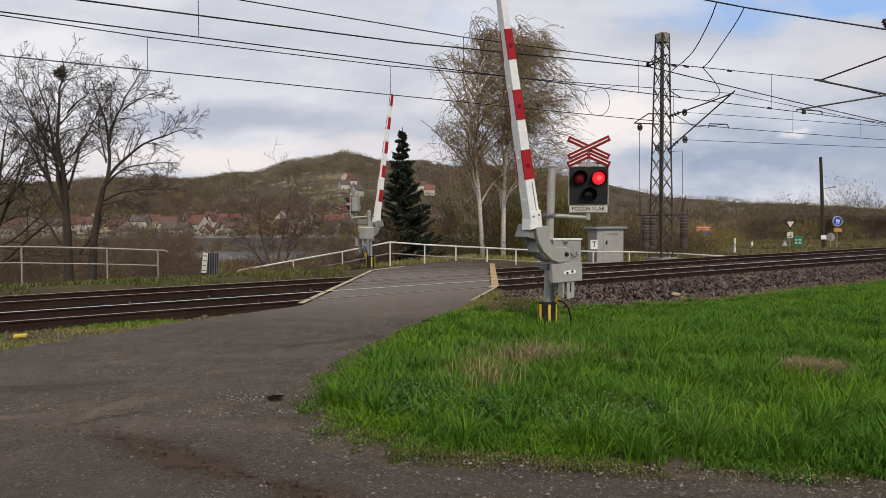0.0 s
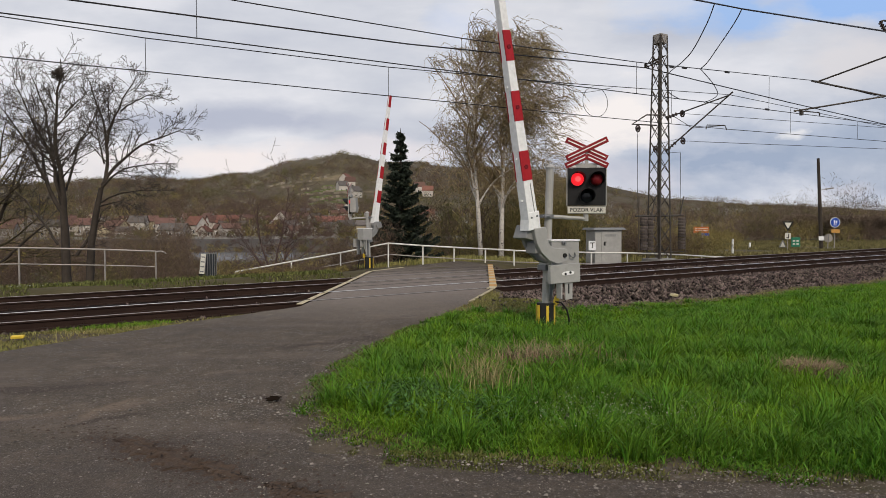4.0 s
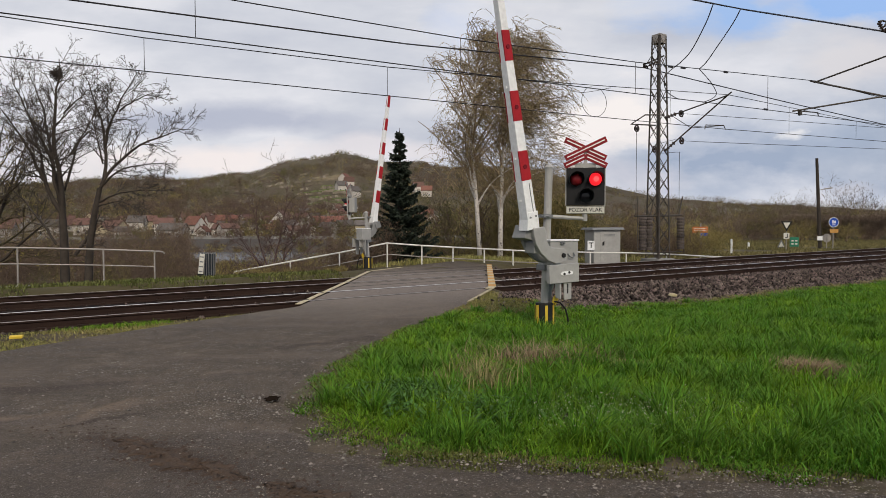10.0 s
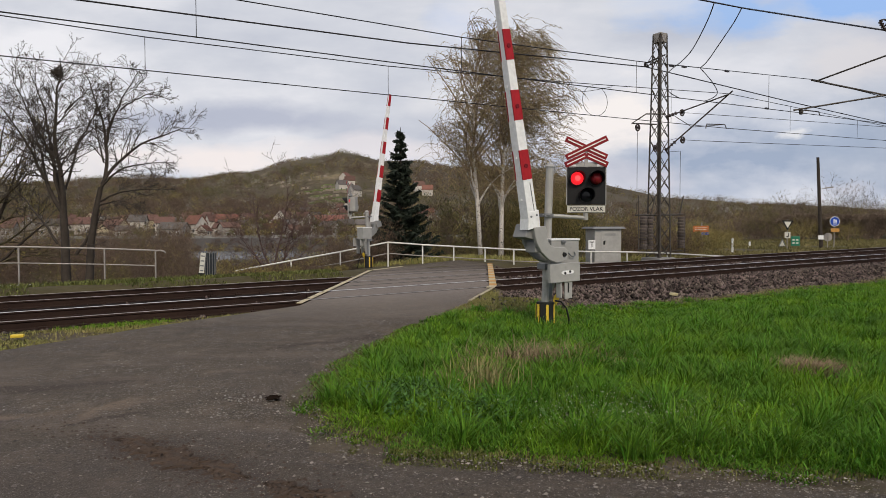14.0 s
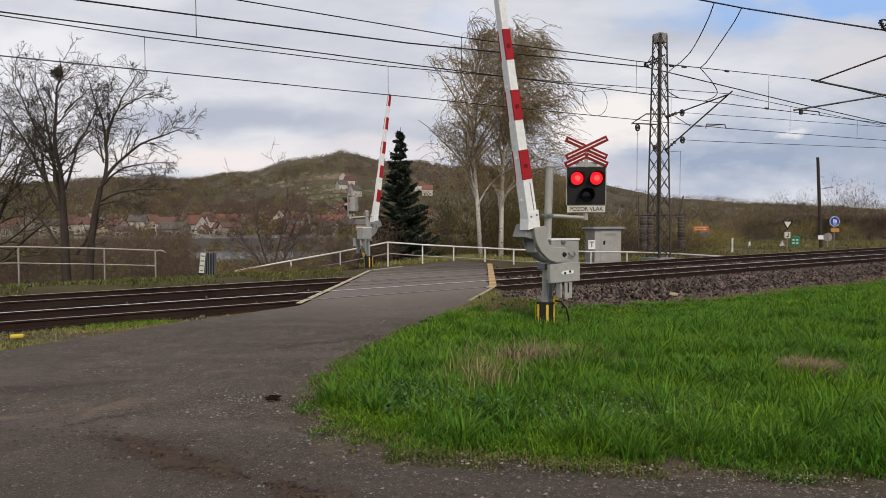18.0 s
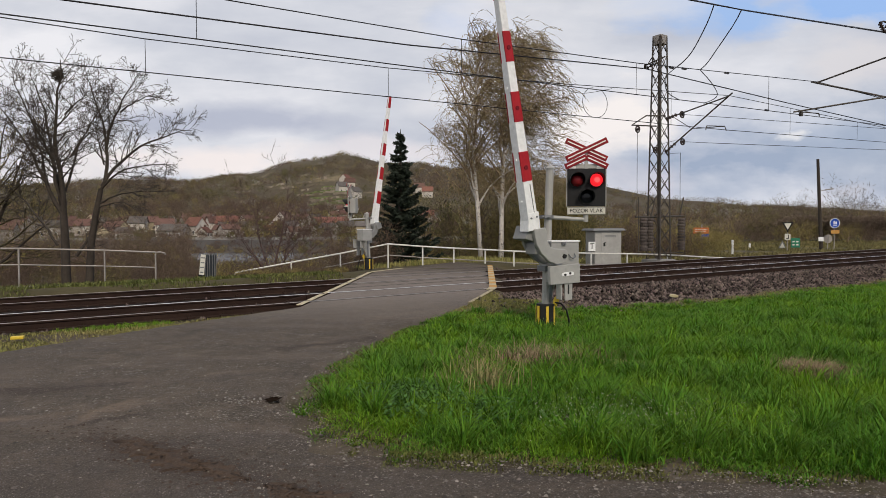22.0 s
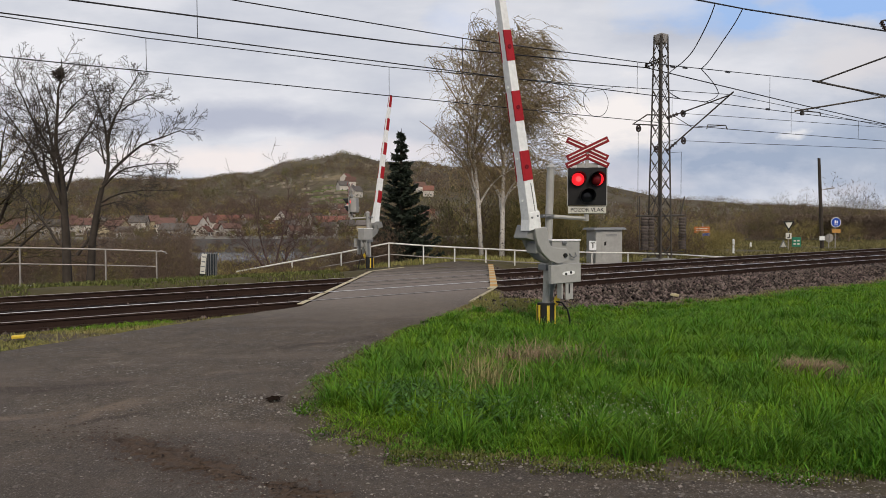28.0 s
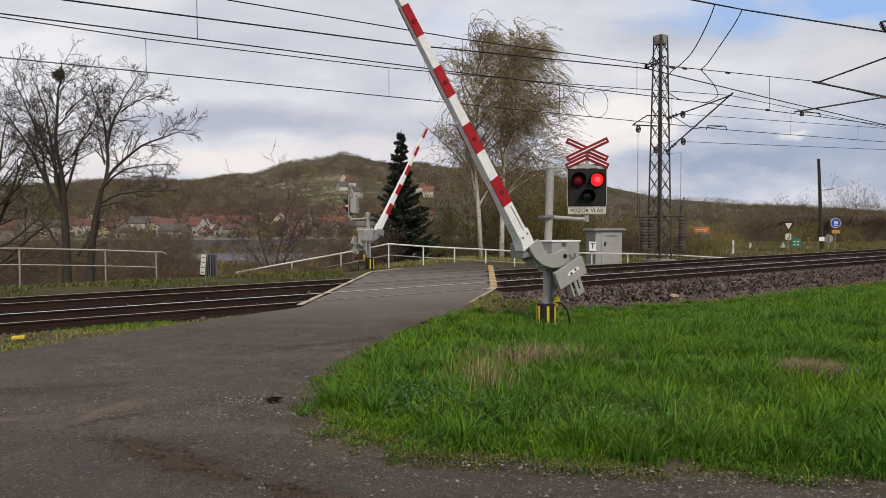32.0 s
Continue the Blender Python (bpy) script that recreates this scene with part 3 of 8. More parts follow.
def quick_mesh(name, verts, faces, mats, index=None, smooth=False):
    """A mesh from numpy arrays: verts (n,3), faces (m,3) or (m,4)."""
    me = bpy.data.meshes.new(name)
    verts, faces = np.asarray(verts, np.float32), np.asarray(faces, np.int32)
    w = faces.shape[1]
    me.vertices.add(len(verts))
    me.vertices.foreach_set("co", verts.ravel())
    me.loops.add(faces.size)
    me.loops.foreach_set("vertex_index", faces.ravel())
    me.polygons.add(len(faces))
    me.polygons.foreach_set("loop_start", np.arange(len(faces), dtype=np.int32) * w)
    if index is not None:
        me.polygons.foreach_set("material_index", np.asarray(index, np.int32))
    if smooth:
        me.polygons.foreach_set("use_smooth", np.ones(len(faces), bool))
    for m in (mats if isinstance(mats, (list, tuple)) else [mats]):
        me.materials.append(m)
    me.update(calc_edges=True)
    me.validate()
    return me


# ---------------------------------------------------------------- the plan
# The railway runs at 58.4 degrees to the view: s metres along it, p metres across it from the eye.
TURN = radians(58.4)
NX, NY, TX, TY = -math.cos(TURN), math.sin(TURN), math.sin(TURN), math.cos(TURN)
GRADE = 0.009
NEAR, FAR, GAUGE = 13.73, 17.39, 1.505          # nearest rail of each track; rail to rail
TRACK_RZ = math.degrees(math.atan2(TY, TX))


def tr(s, p, z=0.0):
    return Vector((TX * s + NX * p, TY * s + NY * p, z + GRADE * s))


def sp(x, y):
    return TX * x + TY * y, NX * x + NY * y


def sm(v, a, b):
    w = np.clip((np.asarray(v, float) - a) / (b - a), 0, 1)
    return w * w * (3 - 2 * w)


def verge_s(p):
    """The road's edge towards the barrier: where along the track the grass begins."""
    return np.interp(p, [2.0, 3.4, 4.2, 4.7, 5.3, 6.1, 7.0, 7.8, 9.0, 10.5, 11.5, 13.8, 24], [4.6, 3.05, 2.28, 2.03, 1.98, 2.20, 2.72, 3.42, 4.67, 6.43, 7.7, 9.93, 17.1])


def left_s(p):
    """The road's other edge, up to the rails and over the crossing."""
    return np.interp(p, [10.0, 10.7, 11.9, 12.9, 13.4, 16.7, 21.3, 22.2], [-2.2, -0.4, 1.95, 4.4, 4.75, 7.0, 10.1, 11.6])


def ridge(x):
    return np.interp(x, [-1500, -900, -560, -330, -240, -180, -132, -60, 0, 70, 130, 220, 300, 400, 600, 1500], [58, 54, 54, 59, 66, 79, 91, 81, 71, 67, 68, 43, 31, 23, 15, 14])


def ground_z(x, y):
    x, y = np.asarray(x, float), np.asarray(y, float)
    s, p = sp(x, y)
    z = GRADE * np.clip(s, -20, 60) * sm(p, 5, 12)
    road = sm(verge_s(p) - s, -0.05, 0.25) * (1 - sm(p, 20, 21))
    z = z - 0.06 * road
    z = z - 0.36 * sm(s - verge_s(p), 0.3, 5.0) * sm(p, 4.5, 10.5)
    z = z - 0.02 * sm(s - verge_s(p), -0.1, 0.1)
    out = np.maximum(sm(s - verge_s(p), 0.0, 1.2), sm(left_s(p) - s, 0.0, 1.2))
    begin = 11.6 + 0.95 * (s < left_s(p) + 2)
    z = z - 0.33 * sm(p - begin, 0, 0.8) * (1 - sm(p, 21.0, 22.0)) * out
    # the river side: a bank behind the tracks on the left, flat land on the right
    edge = 26.8 + 75 * sm(x, 2.5, 30)
    fall = p - edge
    z = z - 0.35 * sm(p, 21, 26) * (1 - sm(x, -6, 2)) * (1 - sm(p, 60, 90))
    z = z - 2.3 * sm(fall, 0, 7) - 1.9 * sm(fall, 6, 32) - 2.6 * sm(y, 105, 130) * sm(fall, 0, 20)
    z = z - 0.5 * sm(x, 8, 20) * sm(p, 22, 30)
    # far bank, town and hill
    far = sm(y, 212, 226)
    z = z * (1 - far) + far * (-2.2 + 4.5 * sm(y, 235, 330))
    rise = sm(y, 300, 860)
    z = z + rise * ridge(x * 860 / np.maximum(y, 300)) * (1 - 0.25 * sm(y, 950, 2500))
    z = z + rise * (2.5 * np.sin(x * 0.031 + 1.7 * np.sin(y * 0.017)) + 1.6 * np.sin(x * 0.083 + y * 0.021))
    return z


def road_z(x, y):
    """The asphalt's surface: level, slightly uneven."""
    s, p = sp(x, y)
    return GRADE * np.clip(s, -20, 60) * sm(p, 5, 12) + 0.012 + 0.012 * np.sin(x * 1.3 + np.sin(y * 0.9)) * (1 - sm(p, 11.5, 12.5))


def gz(x, y):
    return float(ground_z(x, y))


# ---------------------------------------------------------------- ground, road and water
def spread(stops):
    """Coordinates with a step that changes from stretch to stretch."""
    out = []
    for a, b, step in stops:
        out += list(np.arange(a, b - 1e-6, step))
    return np.array(out + [stops[-1][1]])


def build_ground():
    xs = spread([(-2400, -900, 150), (-900, -300, 20), (-300, -60, 8), (-60, -14, 2), (-14, 22, 0.3), (22, 60, 2), (60, 300, 8), (300, 900, 20), (900, 2400, 150)])
    ys = spread([(-600, -60, 60), (-60, -4, 4), (-4, 34, 0.3), (34, 130, 2), (130, 240, 3), (240, 400, 6), (400, 1000, 14), (1000, 2600, 160)])
    gx, gy = np.meshgrid(xs, ys)
    near = (np.abs(gx) < 22) & (gy < 34)
    zz = ground_z(gx, gy) + np.where(near, 0.02 * np.sin(gx * 2.1 + 1.3 * np.sin(gy * 1.7)) * np.cos(gy * 1.9), 0)
    verts = np.stack([gx, gy, zz], -1).reshape(-1, 3)
    nx = len(xs)
    i, j = np.meshgrid(np.arange(nx - 1), np.arange(len(ys) - 1))
    a = (j * nx + i).ravel()
    faces = np.stack([a, a + 1, a + nx + 1, a + nx], 1)
    cx, cy = verts[faces].mean(1)[:, 0], verts[faces].mean(1)[:, 1]
    s, p = sp(cx, cy)
    kind = np.where(cy > 300, 2, np.where((cy > 205) & (cy < 236), 3, np.where(p > 20.6, 1, 0)))
    me = quick_mesh("ground", verts, faces, [M["soil"], M["meadow"], M["hill"], M["bank"]], kind, True)
    tagged(new("ground", me), "grassy soil, river bank and wooded hillside in early spring", "ground", kind="structure")
    w = Shape().add([(-900, 108, -6.0), (900, 108, -6.0), (900, 222, -6.0), (-900, 222, -6.0)], [(0, 1, 2, 3)])
    tagged(part("water", w, M["water"]), "grey calm river below the embankment", "river", kind="structure")


def build_road():
    """Asphalt from the foreground over both tracks, its edges ragged."""
    rng = np.random.default_rng(4)
    ps = np.concatenate([np.arange(-6, 2, 0.5), np.arange(2, 13.2, 0.12), np.arange(13.2, 25.2, 0.25)])
    rows = []
    for p in ps:
        lo = float(left_s(p)) if p > 10 else -2.2 - (10 - p) * 3.2
        hi = float(verge_s(p)) if p > 2.05 else 4.6 + (2.05 - p) * 3.0
        if p > 21.3:
            lo, hi = 10.1 + (p - 21.3) * 1.7, 15.5 + (p - 21.8) * 0.2
        ragged = 0.05 if p < 12.8 else 0.012
        lo += rng.normal(0, ragged)
        hi += rng.normal(0, ragged * 1.2)
        rows.append((lo, hi, p))
    n = 26
    verts, faces = [], []
    for lo, hi, p in rows:
        for k in range(n + 1):
            s = lo + (hi - lo) * k / n
            v = tr(s, p, 0)
            x, y = v.x, v.y
            z = float(road_z(x, y)) - (0.05 if k in (0, n) else 0)
            verts.append((x, y, z))
    for r in range(len(rows) - 1):
        for k in range(n):
            a = r * (n + 1) + k
            faces.append((a, a + 1, a + n + 2, a + n + 1))
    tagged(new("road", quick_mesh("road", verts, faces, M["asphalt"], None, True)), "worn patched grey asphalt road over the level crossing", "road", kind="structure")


def blot(name, cx, cy, rx, ry, rz, mat, label, seed, lift=0.008, kind="structure", category="ground"):
    """An irregular flat patch on the road."""
    rng = np.random.default_rng(seed)
    ring = 40
    ph = rng.uniform(0, 6.28, 5)
    shape = Shape()
    c, s = math.cos(radians(rz)), math.sin(radians(rz))
    vs = []
    for f in (1.0, 0.55):
        for i in range(ring):
            a = 2 * math.pi * i / ring
            r = f * (1 + 0.18 * math.sin(2 * a + ph[0]) + 0.13 * math.sin(5 * a + ph[1]) + 0.1 * math.sin(9 * a + ph[2]) + 0.06 * math.sin(16 * a + ph[3]))
            u, v = rx * r * math.cos(a), ry * r * math.sin(a)
            x, y = cx + u * c - v * s, cy + u * s + v * c
            vs.append((x, y, float(road_z(x, y)) + (lift if f < 1 else 0.001)))
    x, y = cx, cy
    vs.append((x, y, float(road_z(x, y)) + lift))
    fs = [(i, (i + 1) % ring, ring + (i + 1) % ring, ring + i) for i in range(ring)] + [(ring + i, ring + (i + 1) % ring, 2 * ring) for i in range(ring)]
    return tagged(part(name, shape.add(vs, fs), mat, smooth=True), label, category, kind=kind)


build_ground()
build_road()


# ---------------------------------------------------------------- railway
CROSS_IN, CROSS_OUT = 4.6, 10.1     # the crossing's edges at the nearest rail


def build_rail(p):
    """One rail of flat-bottom section, from left of the view to the far right."""
    a, b, step = -30.0, 120.0, 5.0
    sec = [(-0.075, -0.172), (0.075, -0.172), (0.075, -0.160), (0.012, -0.138), (0.012, -0.042), (0.036, -0.032), (0.036, -0.004), (0.028, 0.0),
           (-0.028, 0.0), (-0.036, -0.004), (-0.036, -0.032), (-0.012, -0.042), (-0.012, -0.138), (-0.075, -0.160)]
    n = len(sec)
    ss = np.arange(a, b + 0.1, step)
    vs = [tuple(tr(s, p + u, z + 0.022)) for s in ss for u, z in sec]
    fs, ks = [], []
    for i in range(len(ss) - 1):
        for j in range(n):
            fs.append((i * n + j, i * n + (j + 1) % n, (i + 1) * n + (j + 1) % n, (i + 1) * n + j))
            ks.append(1 if j in (6, 7, 8) else 0)
    sh = Shape()
    sh.add(vs, fs)
    sh.k = ks
    return sh


def build_track(p, label):
    track = thing("railway_track", pose(0, 0, 0), label, "railway track", "two railway tracks", kind="structure")
    for q in (p, p + GAUGE):
        part("rail", build_rail(q), [M["rust"], M["railhead" if abs(q - NEAR - GAUGE) < 0.1 else "railhead_dull"]], track, "rusty rail with a polished running surface")
    me = Shape().box((0, 0, 0), (0.26, 2.5, 0.16), taper=0.93).mesh("sleeper", M["sleeper"])
    for i in range(105):
        s = -6 + 0.62 * i
        ob = new("sleeper", me)
        ob.parent = track
        v = tr(s, p + GAUGE / 2, -0.226)
        ob.matrix_basis = pose(v.x, v.y, v.z, 0, -math.degrees(GRADE), TRACK_RZ)
    # rail fastenings on the sleepers nearest to the eye
    clip = Shape().box((0, 0, 0.02), (0.14, 0.10, 0.05)).rod((0, 0.05, 0.03), (0, 0.05, 0.085), 0.014, 6).mesh("rail_clip", M["rust"])
    for i in range(60):
        for q in (p - 0.11, p + GAUGE - 0.11):
            s = -2 + 0.62 * i
            v = tr(s + 0.28, q, -0.150)
            ob = new("rail_clip", clip)
            ob.parent = track
            ob.matrix_basis = pose(v.x, v.y, v.z, 0, 0, TRACK_RZ)
    return track


def build_ballast():
    rng = np.random.default_rng(7)
    prof = [(11.55, -0.62), (12.05, -0.36), (12.75, -0.155), (13.45, -0.150), (13.9, -0.150), (14.48, -0.160), (15.5, -0.15), (16.2, -0.165), (16.9, -0.155),
            (18.1, -0.16), (19.3, -0.15), (20.0, -0.17), (20.7, -0.38), (21.2, -0.60)]
    for name, runs in (("ballast_bed", (np.concatenate([np.arange(-40, 3, 1.0), [3.4]]), np.concatenate([[10.2], np.arange(10.6, 60, 0.5), np.arange(60, 130, 4.0)]))),):
        verts, faces = [], []
        for ss in runs:
            o = len(verts)
            for s in ss:
                for p, z in prof:
                    if ss[0] < 0 and p < 13:
                        p, z = {11.55: (12.45, -0.42), 12.05: (12.7, -0.26)}.get(p, (12.95, -0.16))
                    q = s
                    if ss[0] < 0 and s == ss[-1]:       # the bed ends along the slanting edge of the crossing
                        q = float(left_s(p)) - 0.03
                    if ss[0] > 0 and s == ss[0]:
                        q = float(verge_s(p)) + 0.03
                    verts.append(tuple(tr(q, p, z + rng.normal(0, 0.012))))
            n = len(prof)
            for i in range(len(ss) - 1):
                for j in range(n - 1):
                    a = o + i * n + j
                    faces.append((a, a + n, a + n + 1, a + 1))
        tagged(new(name, quick_mesh(name, verts, faces, M["ballast_bed"])), "near-black ballast bed under the two tracks", "ballast", kind="structure")
    # loose stones on the shoulder and between the rails
    k = 44000
    s = np.where(rng.random(k) < 0.72, rng.uniform(9.6, 34, k), rng.uniform(-3, 60, k))
    p = np.where(rng.random(k) < 0.68, rng.uniform(10.6, 13.55, k), rng.uniform(13.9, 21.3, k))
    keep = (s > verge_s(p) + 0.05) | (s < left_s(p) - 0.1)
    keep &= ~((p < 13.2) & (s < 8)) & ((s > 8) | (rng.random(k) < 0.3))
    s, p = s[keep], p[keep]
    k = len(s)
    zb = np.interp(p, [q[0] for q in prof], [q[1] for q in prof])
    gy = ground_z(TX * s + NX * p, TY * s + NY * p) - GRADE * s
    zb = np.maximum(zb, np.where((p < 12.2) | (p > 20.6), gy + 0.0, -9))
    base = np.array([(1, 0, 0), (0, 1, 0), (-1, 0, 0), (0, -1, 0), (0, 0, 1), (0, 0, -1)], float)
    size = rng.uniform(0.020, 0.058, k)
    v = base[None] * rng.uniform(0.6, 1.25, (k, 6, 3)) * size[:, None, None] + rng.normal(0, 0.16, (k, 6, 3)) * size[:, None, None]
    ang = rng.uniform(0, 6.28, k)
    c, w = np.cos(ang)[:, None], np.sin(ang)[:, None]
    v = np.stack([v[..., 0] * c - v[..., 1] * w, v[..., 0] * w + v[..., 1] * c, v[..., 2]], -1)
    pos = np.stack([TX * s + NX * p, TY * s + NY * p, zb + GRADE * s + size * 0.35], -1)
    v = (v + pos[:, None]).reshape(-1, 3)
    tri = np.array([(0, 1, 4), (1, 2, 4), (2, 3, 4), (3, 0, 4), (1, 0, 5), (2, 1, 5), (3, 2, 5), (0, 3, 5)])
    f = (tri[None] + (np.arange(k) * 6)[:, None, None]).reshape(-1, 3)
    tagged(new("ballast_stones", quick_mesh("ballast_stones", v, f, M["ballast"])), "brown-grey crushed ballast stones along the tracks", "ballast", kind="stuff")


build_track(NEAR, "railway track with rusty rails and dark sleepers beside the road")
build_track(FAR, "railway track with rusty rails and dark sleepers near the river")
build_ballast()


def strip(name, s0, p0, s1, p1, width, mat, label, lift=0.02, ends=0.0, category="road marking", parent=None, thick=0.0):
    a, b = tr(s0, p0, lift), tr(s1, p1, lift)
    d = (b - a).normalized()
    w = Vector((-d.y, d.x, 0)) * width / 2
    sh = Shape()
    t = Vector((0, 0, thick or 0.004))
    sh.add([a - w, a + w, b + w, b - w, a - w + t, a + w + t, b + w + t, b - w + t], [(0, 1, 2, 3), (4, 7, 6, 5), (0, 4, 5, 1), (1, 5, 6, 2), (2, 6, 7, 3), (3, 7, 4, 0)])
    ob = part(name, sh, mat, parent)
    if not parent:
        tagged(ob, label, category, kind="structure")
    return ob


# flangeways: the dark grooves beside the rails within the crossing
for p in (NEAR, NEAR + GAUGE, FAR, FAR + GAUGE):
    for off, wd in ((0.075, 0.07), (-0.055, 0.03)):
        q = p + off
        strip("flangeway", float(left_s(q)) + 0.02, q, float(verge_s(q)) - 0.05, q, wd, M["rubber"], "dark flange groove beside a rail in the crossing", 0.014, category="groove")
for p in (16.2, 17.0, 19.6, 20.6):
    strip("deck_joint", float(left_s(p)) + 0.05, p, float(verge_s(p)) - 0.05, p, 0.035, M["rubber"], "tarred joint across the crossing surface", 0.013, category="joint")
# edge kerb on one side, blocks of yellow and white on the other
for a, b in ((13.25, 15.0), (15.02, 16.7), (16.72, 19.0), (19.02, 21.2)):
    strip("edge_line", float(left_s(a)) + 0.02, a, float(left_s(b)) + 0.02, b, 0.12, M["linewhite"], "worn white edge line along the crossing", 0.012, thick=0.012, category="kerb")
strip("edge_line", 10.15, 21.25, 11.9, 22.3, 0.12, M["linewhite"], "worn white edge line along the crossing", 0.012, thick=0.012, category="kerb")
edge = thing("edge_blocks", pose(0, 0, 0), "yellow and white painted edge blocks beside the crossing", "road marking", kind="structure")
for i in range(18):
    p = 13.42 + i * 0.44
    s = float(verge_s(p)) + 0.05
    s2 = float(verge_s(p + 0.42)) + 0.05
    strip("block", s, p, s2, p + 0.42, 0.19, M["lineyellow"] if i % 2 else M["linewhite"], "", 0.015, parent=edge, thick=0.02)
strip("verge_kerb", 7.75, 11.55, 9.65, 13.4, 0.07, M["linewhite"], "low concrete kerb by the barrier verge", 0.0, thick=0.02, category="kerb")


def guard_end(s, p, toward):
    """The bent-down dark end of a guard rail at the crossing's edge."""
    a, b, c = tr(s, p, 0.03), tr(s + toward * 0.45, p + 0.02, 0.02), tr(s + toward * 1.0, p + 0.16, -0.13)
    sh = Shape()
    for u, v in ((a, b), (b, c)):
        d = (v - u).normalized()
        w = Vector((-d.y, d.x, 0)).normalized() * 0.045
        t = Vector((0, 0, 0.11))
        sh.add([u - w - t, u + w - t, v + w - t, v - w - t, u - w, u + w, v + w, v - w], [(0, 1, 2, 3), (4, 7, 6, 5), (0, 4, 5, 1), (1, 5, 6, 2), (2, 6, 7, 3), (3, 7, 4, 0)])
    tagged(part("guard_rail_end", sh, M["rust"], bevel=0.01), "dark bent guard rail end at the crossing edge", "guard rail", "guard rail ends")


for p in (NEAR + 0.16, NEAR + GAUGE - 0.16, FAR + 0.16, FAR + GAUGE - 0.16):
    guard_end(float(left_s(p)) + 0.05, p, -1)
    guard_end(float(verge_s(p)) - 0.02, p, 1)


# ---------------------------------------------------------------- barrier and signal
PIVOT = Vector((0.05, -0.30, 1.243))       # the boom's axle, from the foot of the post
LEAN = (-0.1727, 0.985)                     # the raised boom's direction in its plane


def boom_beam(w0, w1, grow=0.0, face=0):
    """A stretch of the tapered beam between two heights over the axle."""
    sh = Shape()
    rings = []
    for w in (w0, w1):
        f = (w - 0.6) / 5.0
        u = -0.767 + (w - 1.255) * LEAN[0] / LEAN[1]
        hw, hd = 0.100 - 0.050 * f + grow, 0.105 - 0.060 * f
        a, b = (-hd, hd) if not face else sorted((face * (hd - 0.02), face * (hd + grow)))
        rings.append([(u - hw, a, w - hw * 0.19), (u + hw, a, w + hw * 0.19), (u + hw, b, w + hw * 0.19), (u - hw, b, w - hw * 0.19)])
    return sh.add(rings[0] + rings[1], [(0, 1, 2, 3), (4, 7, 6, 5), (0, 4, 5, 1), (1, 5, 6, 2), (2, 6, 7, 3), (3, 7, 4, 0)])


